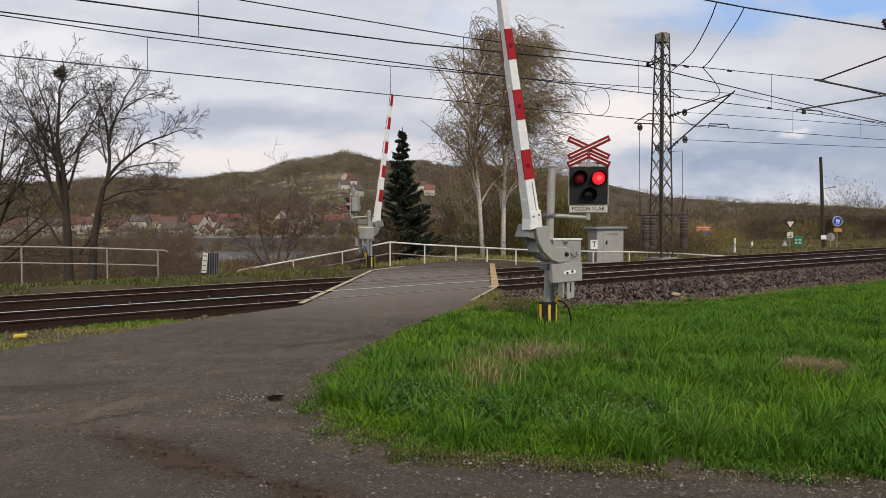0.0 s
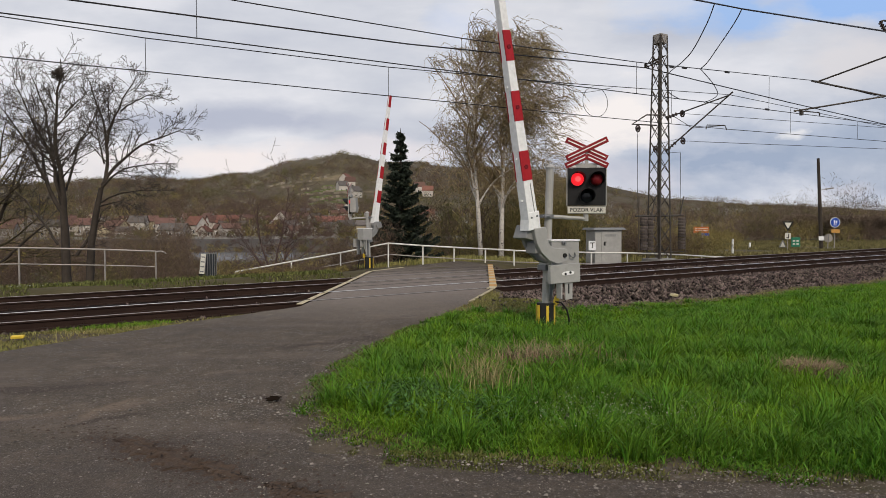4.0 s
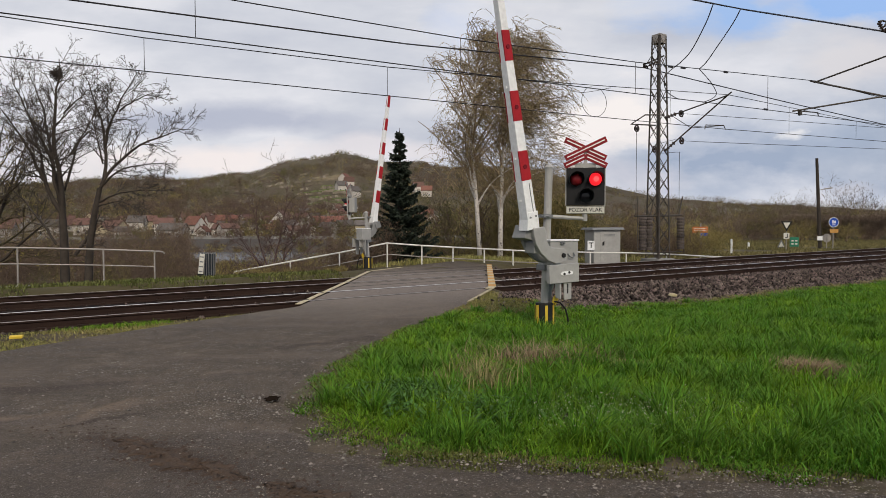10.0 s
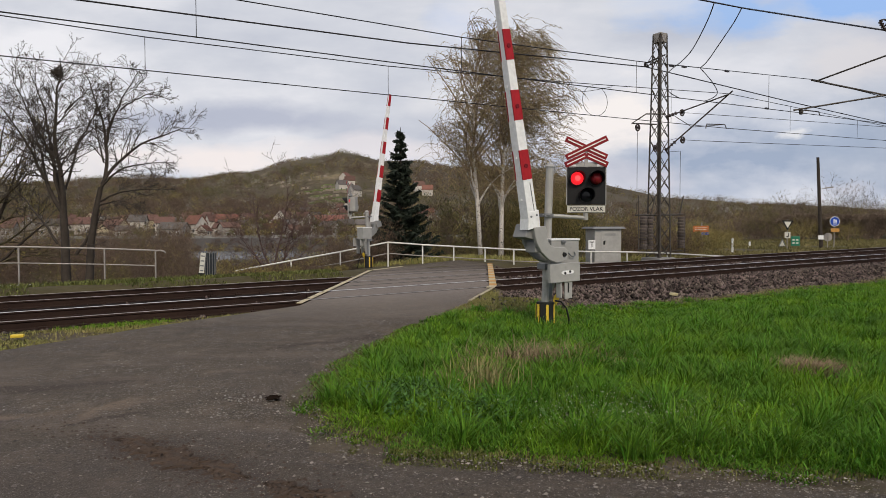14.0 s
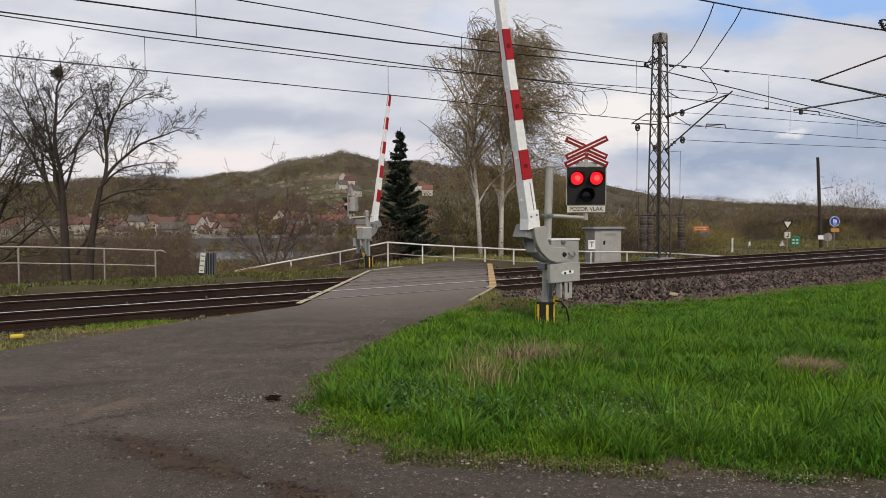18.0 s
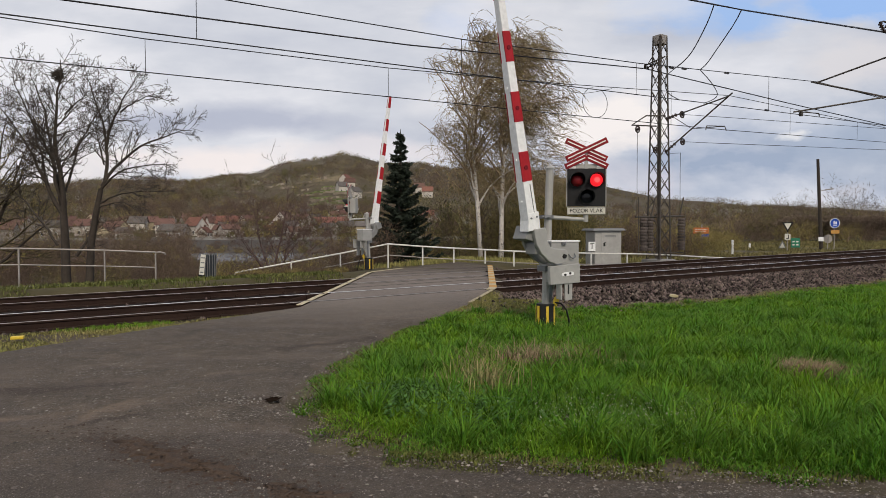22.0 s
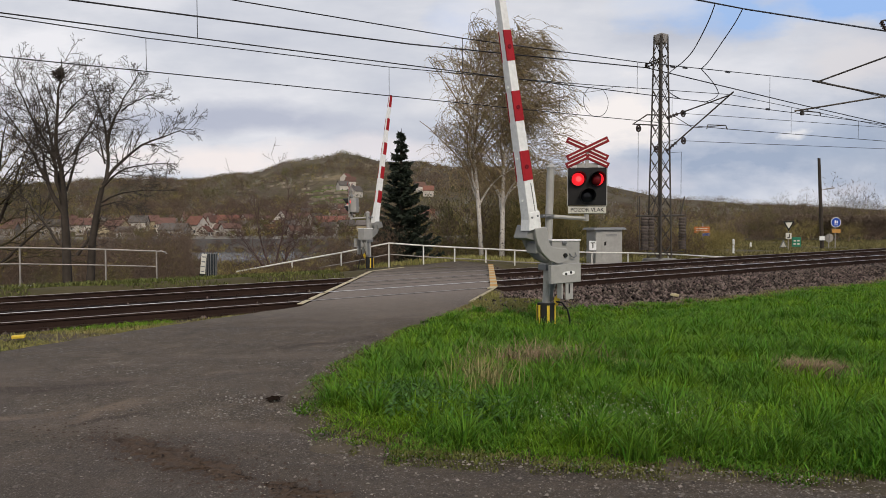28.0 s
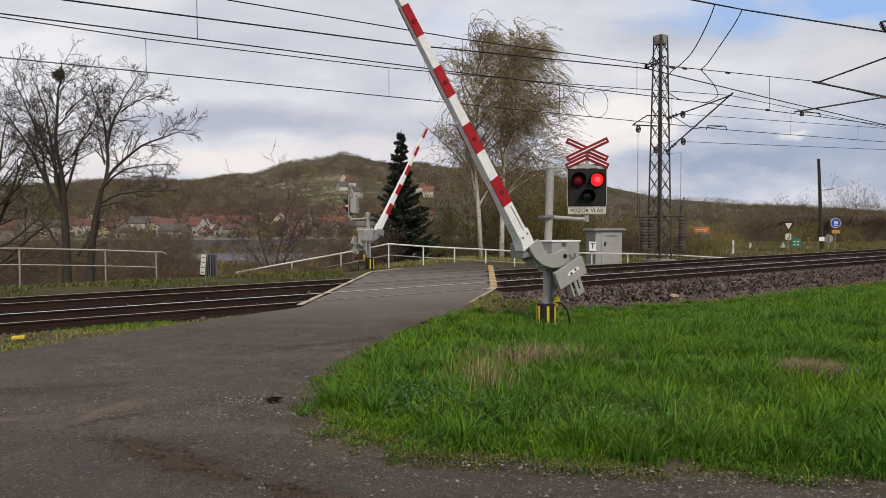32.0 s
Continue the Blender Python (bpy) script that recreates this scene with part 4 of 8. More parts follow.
def build_barrier(m, label, tall=2.76, box_at=0.265, box_long=0.64):
    b = thing("crossing_barrier", m, label, "barrier", "level crossing barriers")
    part("post", Shape().tube([(0, 0, 0), (0, 0, 0.34), (0, 0, 0.36), (0.036 * tall, 0, tall)], [0.072, 0.072, 0.068, 0.068], 16), M["grey"], b, smooth=False)
    part("post_cap", Shape().tube([(0.036 * tall, 0, tall), (0.036 * tall, 0, tall + 0.02), (0.036 * tall, 0, tall + 0.07)], [0.085, 0.085, 0.03], 16), M["grey"], b)
    part("post_collar", Shape().tube([(0, 0, 0.98), (0, 0, 1.06)], 0.094, 16), M["darkgrey"], b)
    guard = part("post_guard", Shape().prism([(0.165 * math.cos(a), 0.165 * math.sin(a)) for a in [i * math.pi / 4 + 0.39 for i in range(8)]], -0.05, 0.40, "z"), M["rubber"], b, "black foot guard with yellow stripes", bevel=0.01)
    for a in (-62, -118, 60, 120, 180):
        r = 0.158
        c = Vector((r * math.cos(radians(a)), r * math.sin(radians(a)), 0.17))
        part("stripe", Shape().box(c, (0.03, 0.045, 0.38), Matrix.Rotation(radians(a), 3, "Z")), M["yellow"], guard)
    part("warning_tab", Shape().prism([(-0.05, 0.40), (0.06, 0.38), (0.09, 0.48), (0.03, 0.55), (-0.03, 0.49)], -0.155, -0.14).box((0.02, -0.13, 0.40), (0.03, 0.04, 0.10)), M["yellow"], b, "bent yellow tab", at=pose(0.12, 0.02, 0))
    part("cable", Shape().tube([(0.10, -0.12, 0.42), (0.22, -0.16, 0.40), (0.33, -0.18, 0.28), (0.38, -0.18, 0.12), (0.40, -0.18, -0.05)], 0.016, 8), M["rubber"], b, "black cable", smooth=True)
    # drive
    box = part("drive_box", Shape().box((box_at, -0.05, 1.27), (box_long, 0.34, 0.42)), M["grey"], b, bevel=0.012)
    part("lid", Shape().box((box_at, -0.05, 1.492), (box_long + 0.03, 0.37, 0.03)), M["white"], box, bevel=0.006)
    part("latch", Shape().box((0.21, -0.245, 1.452), (0.09, 0.02, 0.05)).rod((0.21, -0.25, 1.45), (0.21, -0.27, 1.45), 0.014), M["darkgrey"], box)
    part("handle", Shape().tube([(0.34, -0.225, 1.26), (0.35, -0.27, 1.21), (0.40, -0.275, 1.19), (0.46, -0.27, 1.22), (0.47, -0.225, 1.27)], 0.012, 6), M["darkgrey"], box)
    part("drive_bracket", Shape().box((0.02, 0.0, 1.02), (0.24, 0.22, 0.10)).box((0.06, 0.0, 0.70), (0.10, 0.12, 0.56)), M["darkgrey"], b, bevel=0.01)
    part("hydraulic_strut", Shape().rod((0.17, 0.02, 0.62), (0.24, -0.02, 1.08), 0.035, 10).rod((0.24, 0.12, 0.5), (0.24, 0.12, 1.08), 0.022, 8), M["grey"], b)
    part("rest_horn", Shape().tube([(0.05, 0.02, 1.5), (0.10, 0.0, 1.62), (0.02, -0.02, 1.70)], 0.018, 8), M["darkgrey"], b)
    # arm that carries the signal
    arm = part("signal_arm", Shape().rod((0.05, -0.03, 1.915), (0.60, -0.37, 1.87), 0.034, 12).rod((0.60, -0.37, 1.83), (0.60, -0.37, 1.98), 0.045, 12), M["grey"], b)
    part("clamp", Shape().box((0.0, 0.0, 1.92), (0.20, 0.20, 0.055)).rod((-0.12, -0.06, 1.92), (0.0, -0.12, 1.92), 0.014, 6).rod((-0.12, 0.06, 1.90), (-0.02, 0.12, 1.90), 0.014, 6), M["darkgrey"], arm)
    # the swinging boom, built raised about its axle
    boom = part("boom", boom_beam(0.60, 5.56), M["white"], b, "white boom with red bands", bevel=0.006, at=Matrix.Translation(PIVOT))
    for w in (1.255, 2.215, 3.17, 4.15, 5.09):
        part("band", boom_beam(w, w + 0.48, 0.003, 1), M["red"], boom, "red reflective band")
        band = part("band", boom_beam(w, w + 0.48, 0.003, -1), M["red"], boom, "red reflective band")
        mid = w + 0.22
        u = -0.767 + (mid - 1.255) * LEAN[0] / LEAN[1]
        hd = 0.105 - 0.060 * (mid - 0.6) / 5.0
        part("reflector", Shape().tube([(u, -hd - 0.002, mid), (u, -hd - 0.014, mid)], 0.036, 16), M["lamp_off"], band)
    part("seam", Shape().box((-0.672, -0.104, 0.93), (0.012, 0.008, 0.56), Matrix.Rotation(radians(-11.2), 3, "Y")), M["darkgrey"], boom)
    for w in (0.92, 1.60, 2.75):
        u = -0.767 + (w - 1.255) * LEAN[0] / LEAN[1] - 0.105 + 0.01 * (w - 0.6)
        part("side_tab", Shape().box((u, 0.02, w), (0.035, 0.06, 0.03)), M["white"], boom)
    socket = part("socket", Shape().prism([(-0.765, 0.42), (-0.505, 0.47), (-0.545, 0.76), (-0.750, 0.72)], -0.112, 0.12), M["white"], boom, "white boom socket", bevel=0.008)
    for du, dw in ((-0.705, 0.66), (-0.59, 0.69)):
        part("bolt", Shape().tube([(du, -0.112, dw - 0.02), (du, -0.126, dw - 0.02)], 0.018, 6), M["darkgrey"], socket)
    outline = [(-0.66, 0.46), (-0.41, 0.49), (-0.375, 0.40), (-0.37, 0.28), (-0.31, 0.17), (-0.20, 0.13), (0.02, 0.125), (0.09, 0.07), (0.10, -0.04), (0.04, -0.11),
               (-0.15, -0.14), (-0.33, -0.08), (-0.50, 0.06), (-0.59, 0.20), (-0.63, 0.32)]
    part("arm_plate", Shape().prism(outline, -0.13, -0.05), M["grey"], boom, bevel=0.012)
    part("arm_plate", Shape().prism([(u - 0.02, w) for u, w in outline], 0.18, 0.25), M["castgrey"], boom, "darker far plate", bevel=0.012)
    part("yoke", Shape().prism([(-0.78, 0.30), (-0.52, 0.24), (-0.47, 0.40), (-0.56, 0.52), (-0.70, 0.52)], -0.05, 0.30).box((-0.50, 0.08, 0.13), (0.14, 0.26, 0.18)), M["castgrey"], boom, "dark grey yoke between the arm plates", bevel=0.012)
    part("axle", Shape().tube([(0.0, -0.16, 0.0), (0.0, -0.10, 0.0), (0.0, 0.26, 0.0)], [0.034, 0.045, 0.045], 14), M["rubber"], boom, "dark axle end")
    cw = part("counterweight", Shape().prism([(-0.35, -0.165), (0.325, -0.135), (0.325, -0.462), (-0.335, -0.475)], -0.175, -0.10), M["grey"], boom, "grey counterweight plate", bevel=0.008)
    part("slot", Shape().prism([(-0.10, -0.30), (-0.05, -0.275), (0.14, -0.265), (0.185, -0.285), (0.17, -0.325), (-0.05, -0.34), (-0.09, -0.325)], -0.1785, -0.174), M["white"], cw, "pale slot")
    part("slot_bolt", Shape().rod((-0.02, -0.19, -0.315), (-0.02, -0.174, -0.315), 0.022, 8), M["rubber"], cw)
    part("slot_bolt", Shape().rod((0.09, -0.19, -0.292), (0.09, -0.174, -0.292), 0.022, 8), M["rubber"], cw)
    part("counterweight", Shape().prism([(-0.08, -0.18), (0.31, -0.15), (0.31, -0.46), (-0.08, -0.47)], 0.20, 0.26), M["grey"], boom, bevel=0.008)
    tail = part("tail_bar", Shape().prism([(0.00, -0.46), (0.17, -0.46), (0.17, -0.75), (0.01, -0.76)], -0.15, -0.13).prism([(-0.09, -0.46), (-0.05, -0.46), (-0.05, -0.74), (-0.08, -0.74)], -0.14, -0.02), M["grey"], boom, bevel=0.004)
    part("tail_slot", Shape().box((0.080, -0.151, -0.57), (0.03, 0.004, 0.17)), M["rubber"], tail)
    return b, boom


def text_mesh(words, size, mat, name="lettering"):
    cu = bpy.data.curves.new("lettering", "FONT")
    cu.offset = size * 0.012
    cu.body, cu.size, cu.extrude, cu.align_x, cu.align_y = words, size, 0.0015, "CENTER", "CENTER"
    ob = bpy.data.objects.new("lettering", cu)
    scene.collection.objects.link(ob)
    bpy.context.view_layer.update()
    me = bpy.data.meshes.new_from_object(ob.evaluated_get(bpy.context.evaluated_depsgraph_get()))
    bpy.data.objects.remove(ob)
    me.materials.clear()
    me.materials.append(mat)
    return me


def build_signal(m, label):
    """Warning lights with a St Andrew's cross; its face looks along -Y, the origin is the arm's end."""
    g = thing("crossing_signal", m, label, "warning signal", "level crossing signals")
    board = part("backboard", Shape().box((0, 0, 0.50), (0.66, 0.035, 0.66)), M["black"], g, bevel=0.012)
    part("board_rim", Shape().box((0.338, 0.004, 0.50), (0.014, 0.04, 0.665)).box((0, 0.0, 0.838), (0.69, 0.04, 0.014)).box((-0.338, 0.004, 0.50), (0.014, 0.04, 0.665)), M["grey"], board)
    part("lamp_housing", Shape().box((0, 0.14, 0.50), (0.46, 0.24, 0.56)).box((0, 0.03, 0.86), (0.42, 0.05, 0.10)), M["grey"], g, "grey lamp housing", bevel=0.02)
    part("mount", Shape().rod((0, 0.04, 0.0), (0, 0.04, 0.30), 0.032, 12).box((0, 0.05, 0.25), (0.16, 0.08, 0.05)), M["grey"], g)
    lenses = []
    for x, z, live in ((-0.165, 0.625, 1), (0.165, 0.625, 1), (0.0, 0.335, 0)):
        n = 22
        lamp = part("lamp", Shape().tube([(x, -0.017, z), (x, -0.045, z)], 0.128, 24), M["black"], g, "dark warning lamp" if not live else "red flashing warning lamp")
        hood = Shape()
        vs, fs = [], []
        for i in range(n + 1):
            a = radians(-35 + 250 * i / n)
            long = 0.20 * max(0.25, math.sin(a) * 0.5 + 0.62)
            for r, yy in ((0.128, -0.045), (0.130, -0.045 - long), (0.122, -0.045 - long), (0.120, -0.045)):
                vs.append((x + r * math.cos(a), yy, z + r * math.sin(a)))
        for i in range(n):
            for j in range(4):
                fs.append((i * 4 + j, i * 4 + (j + 1) % 4, i * 4 + 4 + (j + 1) % 4, i * 4 + 4 + j))
        fs += [(0, 1, 2, 3), tuple(n * 4 + j for j in (3, 2, 1, 0))]
        part("hood", hood.add(vs, fs), M["black"], lamp)
        if live:
            # a turning round lens: one half lit, with a brighter core, the other dark
            sh = Shape()
            n_ring, r = 14, 0.112
            rings = [(-r * math.cos(math.pi * q / n_ring), max(r * math.sin(math.pi * q / n_ring), 0.0008)) for q in range(n_ring + 1)]
            for (y0, r0), (y1, r1), q in zip(rings, rings[1:], range(n_ring)):
                sh.tube([(0, y0, 0), (0, y1, 0)], [r0, r1], 28, False, 1 if q < 2 else (0 if q < 7 else 2))
            lens = part("lens", sh.mesh("lens", [M["lamp_on"], M["lamp_core"], M["lamp_off"]], True), None, lamp, "turning red lens with a lit and a dark face", at=pose(x, -0.045, z))
            lenses.append((lens, x, z))
        else:
            part("lens", Shape().tube([(x, -0.046, z), (x, -0.052, z), (x, -0.062, z)], [0.118, 0.112, 0.05], 28), M["lens_dark"], lamp, "", True)
    plate = part("plate", Shape().box((0, -0.012, 0.095), (0.655, 0.012, 0.135)), M["plate"], g, "cream plate with black lettering", bevel=0.004)
    part("lettering", text_mesh("POZOR VLAK", 0.095, M["blackline"]), None, plate, at=pose(0, -0.0195, 0.093, 90, 0, 0))
    rim = [Shape().box((0, -0.019, z), (0.64, 0.003, 0.007)) for z in (0.036, 0.154)]
    for r in rim:
        part("plate_border", r, M["blackline"], plate)
    # the cross: two crossed boards and a half cross below, red with white edges
    cross = part("cross", Shape().box((0, 0.0, 0.87), (0.06, 0.03, 0.5)), M["grey"], g, "red and white saltire")

    def bar(c, long, tilt):
        rot = Matrix.Rotation(radians(tilt), 3, "Y")
        o = part("cross_board", Shape().box(c, (long, 0.018, 0.100), rot), M["cross_red"], cross, "red board with a white stripe", bevel=0.004)
        part("cross_backing", Shape().box(Vector(c) + Vector((0, 0.0125, 0)), (long + 0.004, 0.007, 0.104), rot), M["galv"], o, "weathered grey back")
        part("cross_stripe", Shape().box(Vector(c) + Vector((0, -0.0115, 0)), (long - 0.07, 0.006, 0.019), rot), M["white"], o)
    bar((0, -0.020, 1.155), 0.78, 25)
    bar((0, -0.045, 1.155), 0.78, -25)
    bar((-0.18, -0.020, 0.945), 0.41, -25)
    bar((0.18, -0.022, 0.945), 0.41, 25)
    for u in (-0.24, 0.24):
        part("cross_foot", Shape().box((u, -0.005, 0.845), (0.12, 0.02, 0.05)), M["white"], cross)
    return g, lenses


NEAR_FOOT = (1.80, 11.76, -0.10)
near_m = pose(*NEAR_FOOT, 0, 0, TRACK_RZ)
near_barrier, near_boom = build_barrier(near_m, "raised red and white barrier on a grey post in the grass")
FAR_FOOT = (-2.86, 25.70, 0.10)
far_m = pose(*FAR_FOOT, 0, 0, TRACK_RZ + 197)
far_barrier, far_boom = build_barrier(far_m, "raised red and white barrier on a post by the railing", 2.08, 0.16, 0.44)
v = near_m @ Vector((0.60, -0.37, 1.98))
near_signal, near_lenses = build_signal(pose(v.x, v.y - 0.04, v.z - 0.05, 0, 0, -4), "red flashing warning lights with a red and white cross")
v = pose(-2.98, 25.70, 0.06, 0, 0, TRACK_RZ + 180) @ Vector((0.60, -0.37, 1.98))
far_signal, far_lenses = build_signal(pose(v.x + 0.12, v.y + 0.04, v.z - 0.05, 0, 0, 265), "back of a grey warning signal facing the river road")


# ---------------------------------------------------------------- overhead line
def lattice(sh, z0, z1, w0, w1, panels, leg=0.05, brace=0.022):
    """A square lattice mast: four angle legs and zigzag bracing."""
    def half(z):
        return (w0 + (w1 - w0) * (z - z0) / (z1 - z0)) / 2
    corners = ((-1, -1), (1, -1), (1, 1), (-1, 1))
    zs = np.linspace(z0, z1, panels + 1)
    braces = []
    for i in range(panels):
        a, b = half(zs[i]), half(zs[i + 1])
        for k in range(4):
            c, d = corners[k], corners[(k + 1) % 4]
            p, q = Vector((c[0] * a, c[1] * a, zs[i])), Vector((d[0] * b, d[1] * b, zs[i + 1]))
            r, t = Vector((d[0] * a, d[1] * a, zs[i])), Vector((c[0] * b, c[1] * b, zs[i + 1]))
            braces += [(p, q), (r, t)]
    return corners, half, braces


def build_mast(m, label, top=10.35):
    mast = thing("catenary_mast", m, label, "mast", "overhead line masts")
    corners, half, braces = lattice(None, 0, top, 0.80, 0.46, 13)
    part("footing", Shape().box((0, 0, -0.15), (1.2, 1.2, 0.5), taper=0.9), M["concrete"], mast, bevel=0.03)
    for c in corners:
        a, b = half(0), half(top)
        lo, hi = Vector((c[0] * a, c[1] * a, 0)), Vector((c[0] * b, c[1] * b, top))
        sh = Shape()
        for dx, dy, sx, sy in ((-0.036 * c[0], 0, 0.085, 0.014), (0, -0.036 * c[1], 0.014, 0.085)):
            vs = [p + Vector((dx + ex * sx / 2, dy + ey * sy / 2, 0)) for p in (lo, hi) for ex, ey in ((-1, -1), (1, -1), (1, 1), (-1, 1))]
            sh.add(vs, [(0, 1, 2, 3), (4, 7, 6, 5), (0, 4, 5, 1), (1, 5, 6, 2), (2, 6, 7, 3), (3, 7, 4, 0)])
        part("leg", sh, M["mast"], mast)
    for p, q in braces:
        part("brace", Shape().rod(p, q, 0.021, 4), M["mast"], mast)
    part("head_plate", Shape().box((0, 0, top - 0.14), (0.47, 0.47, 0.42)), M["galv"], mast, bevel=0.01)
    return mast


def knob(sh, a, b, n=4, r=0.07):
    """A string of insulator sheds between two points."""
    a, b = Vector(a), Vector(b)
    for i in range(n):
        c = a.lerp(b, (i + 0.3) / n)
        d = a.lerp(b, (i + 0.7) / n)
        sh.tube([c, c.lerp(d, 0.5), d], [r, r, r * 0.5], 10)
    return sh.rod(a, b, r * 0.35, 8)


MAST_S, MAST_P = 24.9, 21.3
mv = tr(MAST_S, MAST_P, 0)
mast = build_mast(pose(mv.x, mv.y, 0.05, 0, 0, TRACK_RZ), "grey steel lattice mast of the overhead line beside the tracks")


def local(s, p, z):
    """A point of the railway in the mast's space (x along, y across)."""
    return Vector((s - MAST_S, p - MAST_P, z - 0.05))


def hang(name, pts, r, label, category="overhead wire", n=12, group="overhead line wires", curve=False):
    """A wire in world space through (s, p, height) points; curve: rounded from point to point."""
    path = []
    ext = [pts[0], *pts, pts[-1]]
    for j, (a, b) in enumerate(zip(pts, pts[1:])):
        for i in range(n):
            f = i / n
            q = [a[k] + (b[k] - a[k]) * f for k in range(3)]
            if curve:
                u, v = ext[j], ext[j + 3]
                q = [0.5 * (2 * a[k] + (b[k] - u[k]) * f + (2 * u[k] - 5 * a[k] + 4 * b[k] - v[k]) * f * f + (3 * a[k] - u[k] - 3 * b[k] + v[k]) * f ** 3) for k in range(3)]
            path.append(tr(q[0], q[1], q[2] - GRADE * q[0]))
    q = pts[-1]
    path.append(tr(q[0], q[1], q[2] - GRADE * q[0]))
    return tagged(part(name, Shape().tube(path, r, 5), M["wire"]), label, category, group)


# brackets on the mast: feeder bracket, cantilever over the nearer track, tensioning wheels and weights
br = part("feeder_bracket", Shape().rod(local(24.9, 21.0, 9.45), local(24.9, 22.05, 9.30), 0.035, 8).rod(local(24.9, 21.6, 9.75), local(24.9, 22.0, 9.32), 0.018, 6), M["mast"], mast)
part("insulator", knob(knob(Shape(), local(24.75, 22.02, 9.28), local(24.72, 22.0, 9.10)), local(25.15, 21.6, 9.35), local(24.76, 21.98, 9.10)), M["insulator"], br)
cant = part("cantilever", Shape().rod(local(24.95, 20.9, 6.62), local(25.5, 18.15, 7.22), 0.030, 8).rod(local(24.9, 20.9, 5.12), local(25.6, 18.0, 7.36), 0.034, 8)
            .rod(local(25.0, 20.55, 6.62), local(25.22, 19.75, 6.02), 0.016, 6), M["mast"], mast)
part("insulator", knob(knob(Shape(), local(24.92, 20.95, 6.60), local(25.04, 20.4, 6.74), 4, 0.085), local(24.9, 20.95, 5.10), local(25.02, 20.45, 5.46), 4, 0.085), M["insulator"], cant)
part("steady_arm", Shape().tube([local(24.05, 18.15, 5.68), local(24.12, 18.15, 5.86), local(25.30, 18.15, 5.93), local(25.42, 18.15, 5.76)], 0.022, 6).rod(local(25.22, 19.75, 6.02), local(25.3, 18.15, 5.93), 0.016, 6), M["mast"], cant)
part("side_bracket", Shape().tube([local(24.9, 21.0, 6.75), local(23.9, 21.2, 6.70), local(23.2, 21.4, 6.25), local(24.7, 21.3, 6.30)], 0.032, 8), M["mast"], mast)


def wheel(c, r=0.13):
    """A tensioning wheel with its pendant, seen nearly edge on."""
    ring = [c + Vector((r * math.cos(a), 0.03, r * math.sin(a))) for a in [i * 2 * math.pi / 20 for i in range(21)]]
    sh = Shape().tube(ring, 0.035, 6, False).tube([c + Vector((0, -0.05, 0)), c + Vector((0, 0.09, 0))], 0.06, 10)
    for i in range(5):
        a = i * 2 * math.pi / 5
        sh.rod(c, c + Vector((r * math.cos(a), 0.02, r * math.sin(a))), 0.014, 5)
    return sh


for s, p, z in ((25.15, 20.2, 6.72), (24.1, 20.8, 5.12), (25.2, 20.2, 5.50), (23.55, 21.35, 6.08)):
    part("tension_wheel", wheel(local(s, p, z)), M["insulator"], mast, "dark tensioning wheel")
part("pull_rope", Shape().rod(local(24.1, 20.8, 5.32), local(25.2, 20.2, 5.65), 0.008, 5), M["wire"], mast)
part("pull_rope", Shape().rod(local(25.2, 20.2, 5.5), local(26.4, 20.1, 5.52), 0.010, 5)
     .rod(local(25.15, 20.2, 6.72), local(26.4, 20.1, 6.75), 0.010, 5).rod(local(23.5, 21.35, 6.10), local(23.5, 21.35, 2.1), 0.012, 5)
     .rod(local(26.25, 21.2, 5.15), local(26.25, 21.2, 2.1), 0.012, 5).rod(local(24.1, 20.8, 4.92), local(26.25, 21.2, 5.15), 0.01, 5), M["wire"], mast)
guard = part("weight_guide", Shape().rod(local(23.35, 21.3, 2.10), local(26.6, 21.3, 2.16), 0.045, 8).rod(local(23.45, 21.2, 0.3), local(23.45, 21.2, 3.0), 0.022, 6)
             .rod(local(24.25, 21.2, 2.1), local(24.55, 21.2, 3.0), 0.03, 6).rod(local(26.25, 21.2, 2.2), local(26.5, 21.2, 3.05), 0.035, 6)
             .rod(local(26.62, 21.2, 0.3), local(26.62, 21.2, 2.4), 0.022, 6).rod(local(23.35, 21.3, 0.42), local(26.6, 21.3, 0.42), 0.03, 6)
             .tube([local(23.8, 21.2, 2.15), local(24.0, 21.2, 2.5), local(24.05, 21.2, 2.75), local(23.95, 21.2, 2.75), local(23.9, 21.2, 2.5)], 0.016, 6), M["mast"], mast, "dark steel guide frame")
disc = Shape().tube([(0, 0, 0), (0, 0, 0.02), (0, 0, 0.105), (0, 0, 0.125)], [0.15, 0.17, 0.17, 0.15], 12).mesh("weight", M["weight"])
for s in (23.72, 24.12, 26.3):
    for i in range(11):
        ob = new("weight", disc)
        ob.parent = guard
        ob.matrix_basis = Matrix.Translation(local(s + 0.02 * math.sin(i * 2.1 + s), 21.15, 0.55 + i * 0.138))

# the mast on the near side, just beside the view, with the cantilever that reaches in
NEAR_MAST_S, NEAR_MAST_P = 26.9, 11.0
nv = tr(NEAR_MAST_S, NEAR_MAST_P, 0)
near_mast = build_mast(pose(nv.x, nv.y, gz(nv.x, nv.y) + 0.05, 0, 0, TRACK_RZ), "grey steel lattice mast beside the grass verge")
NM0 = gz(nv.x, nv.y) + 0.05


def near_local(s, p, z):
    return Vector((s - NEAR_MAST_S, p - NEAR_MAST_P, z - NM0))


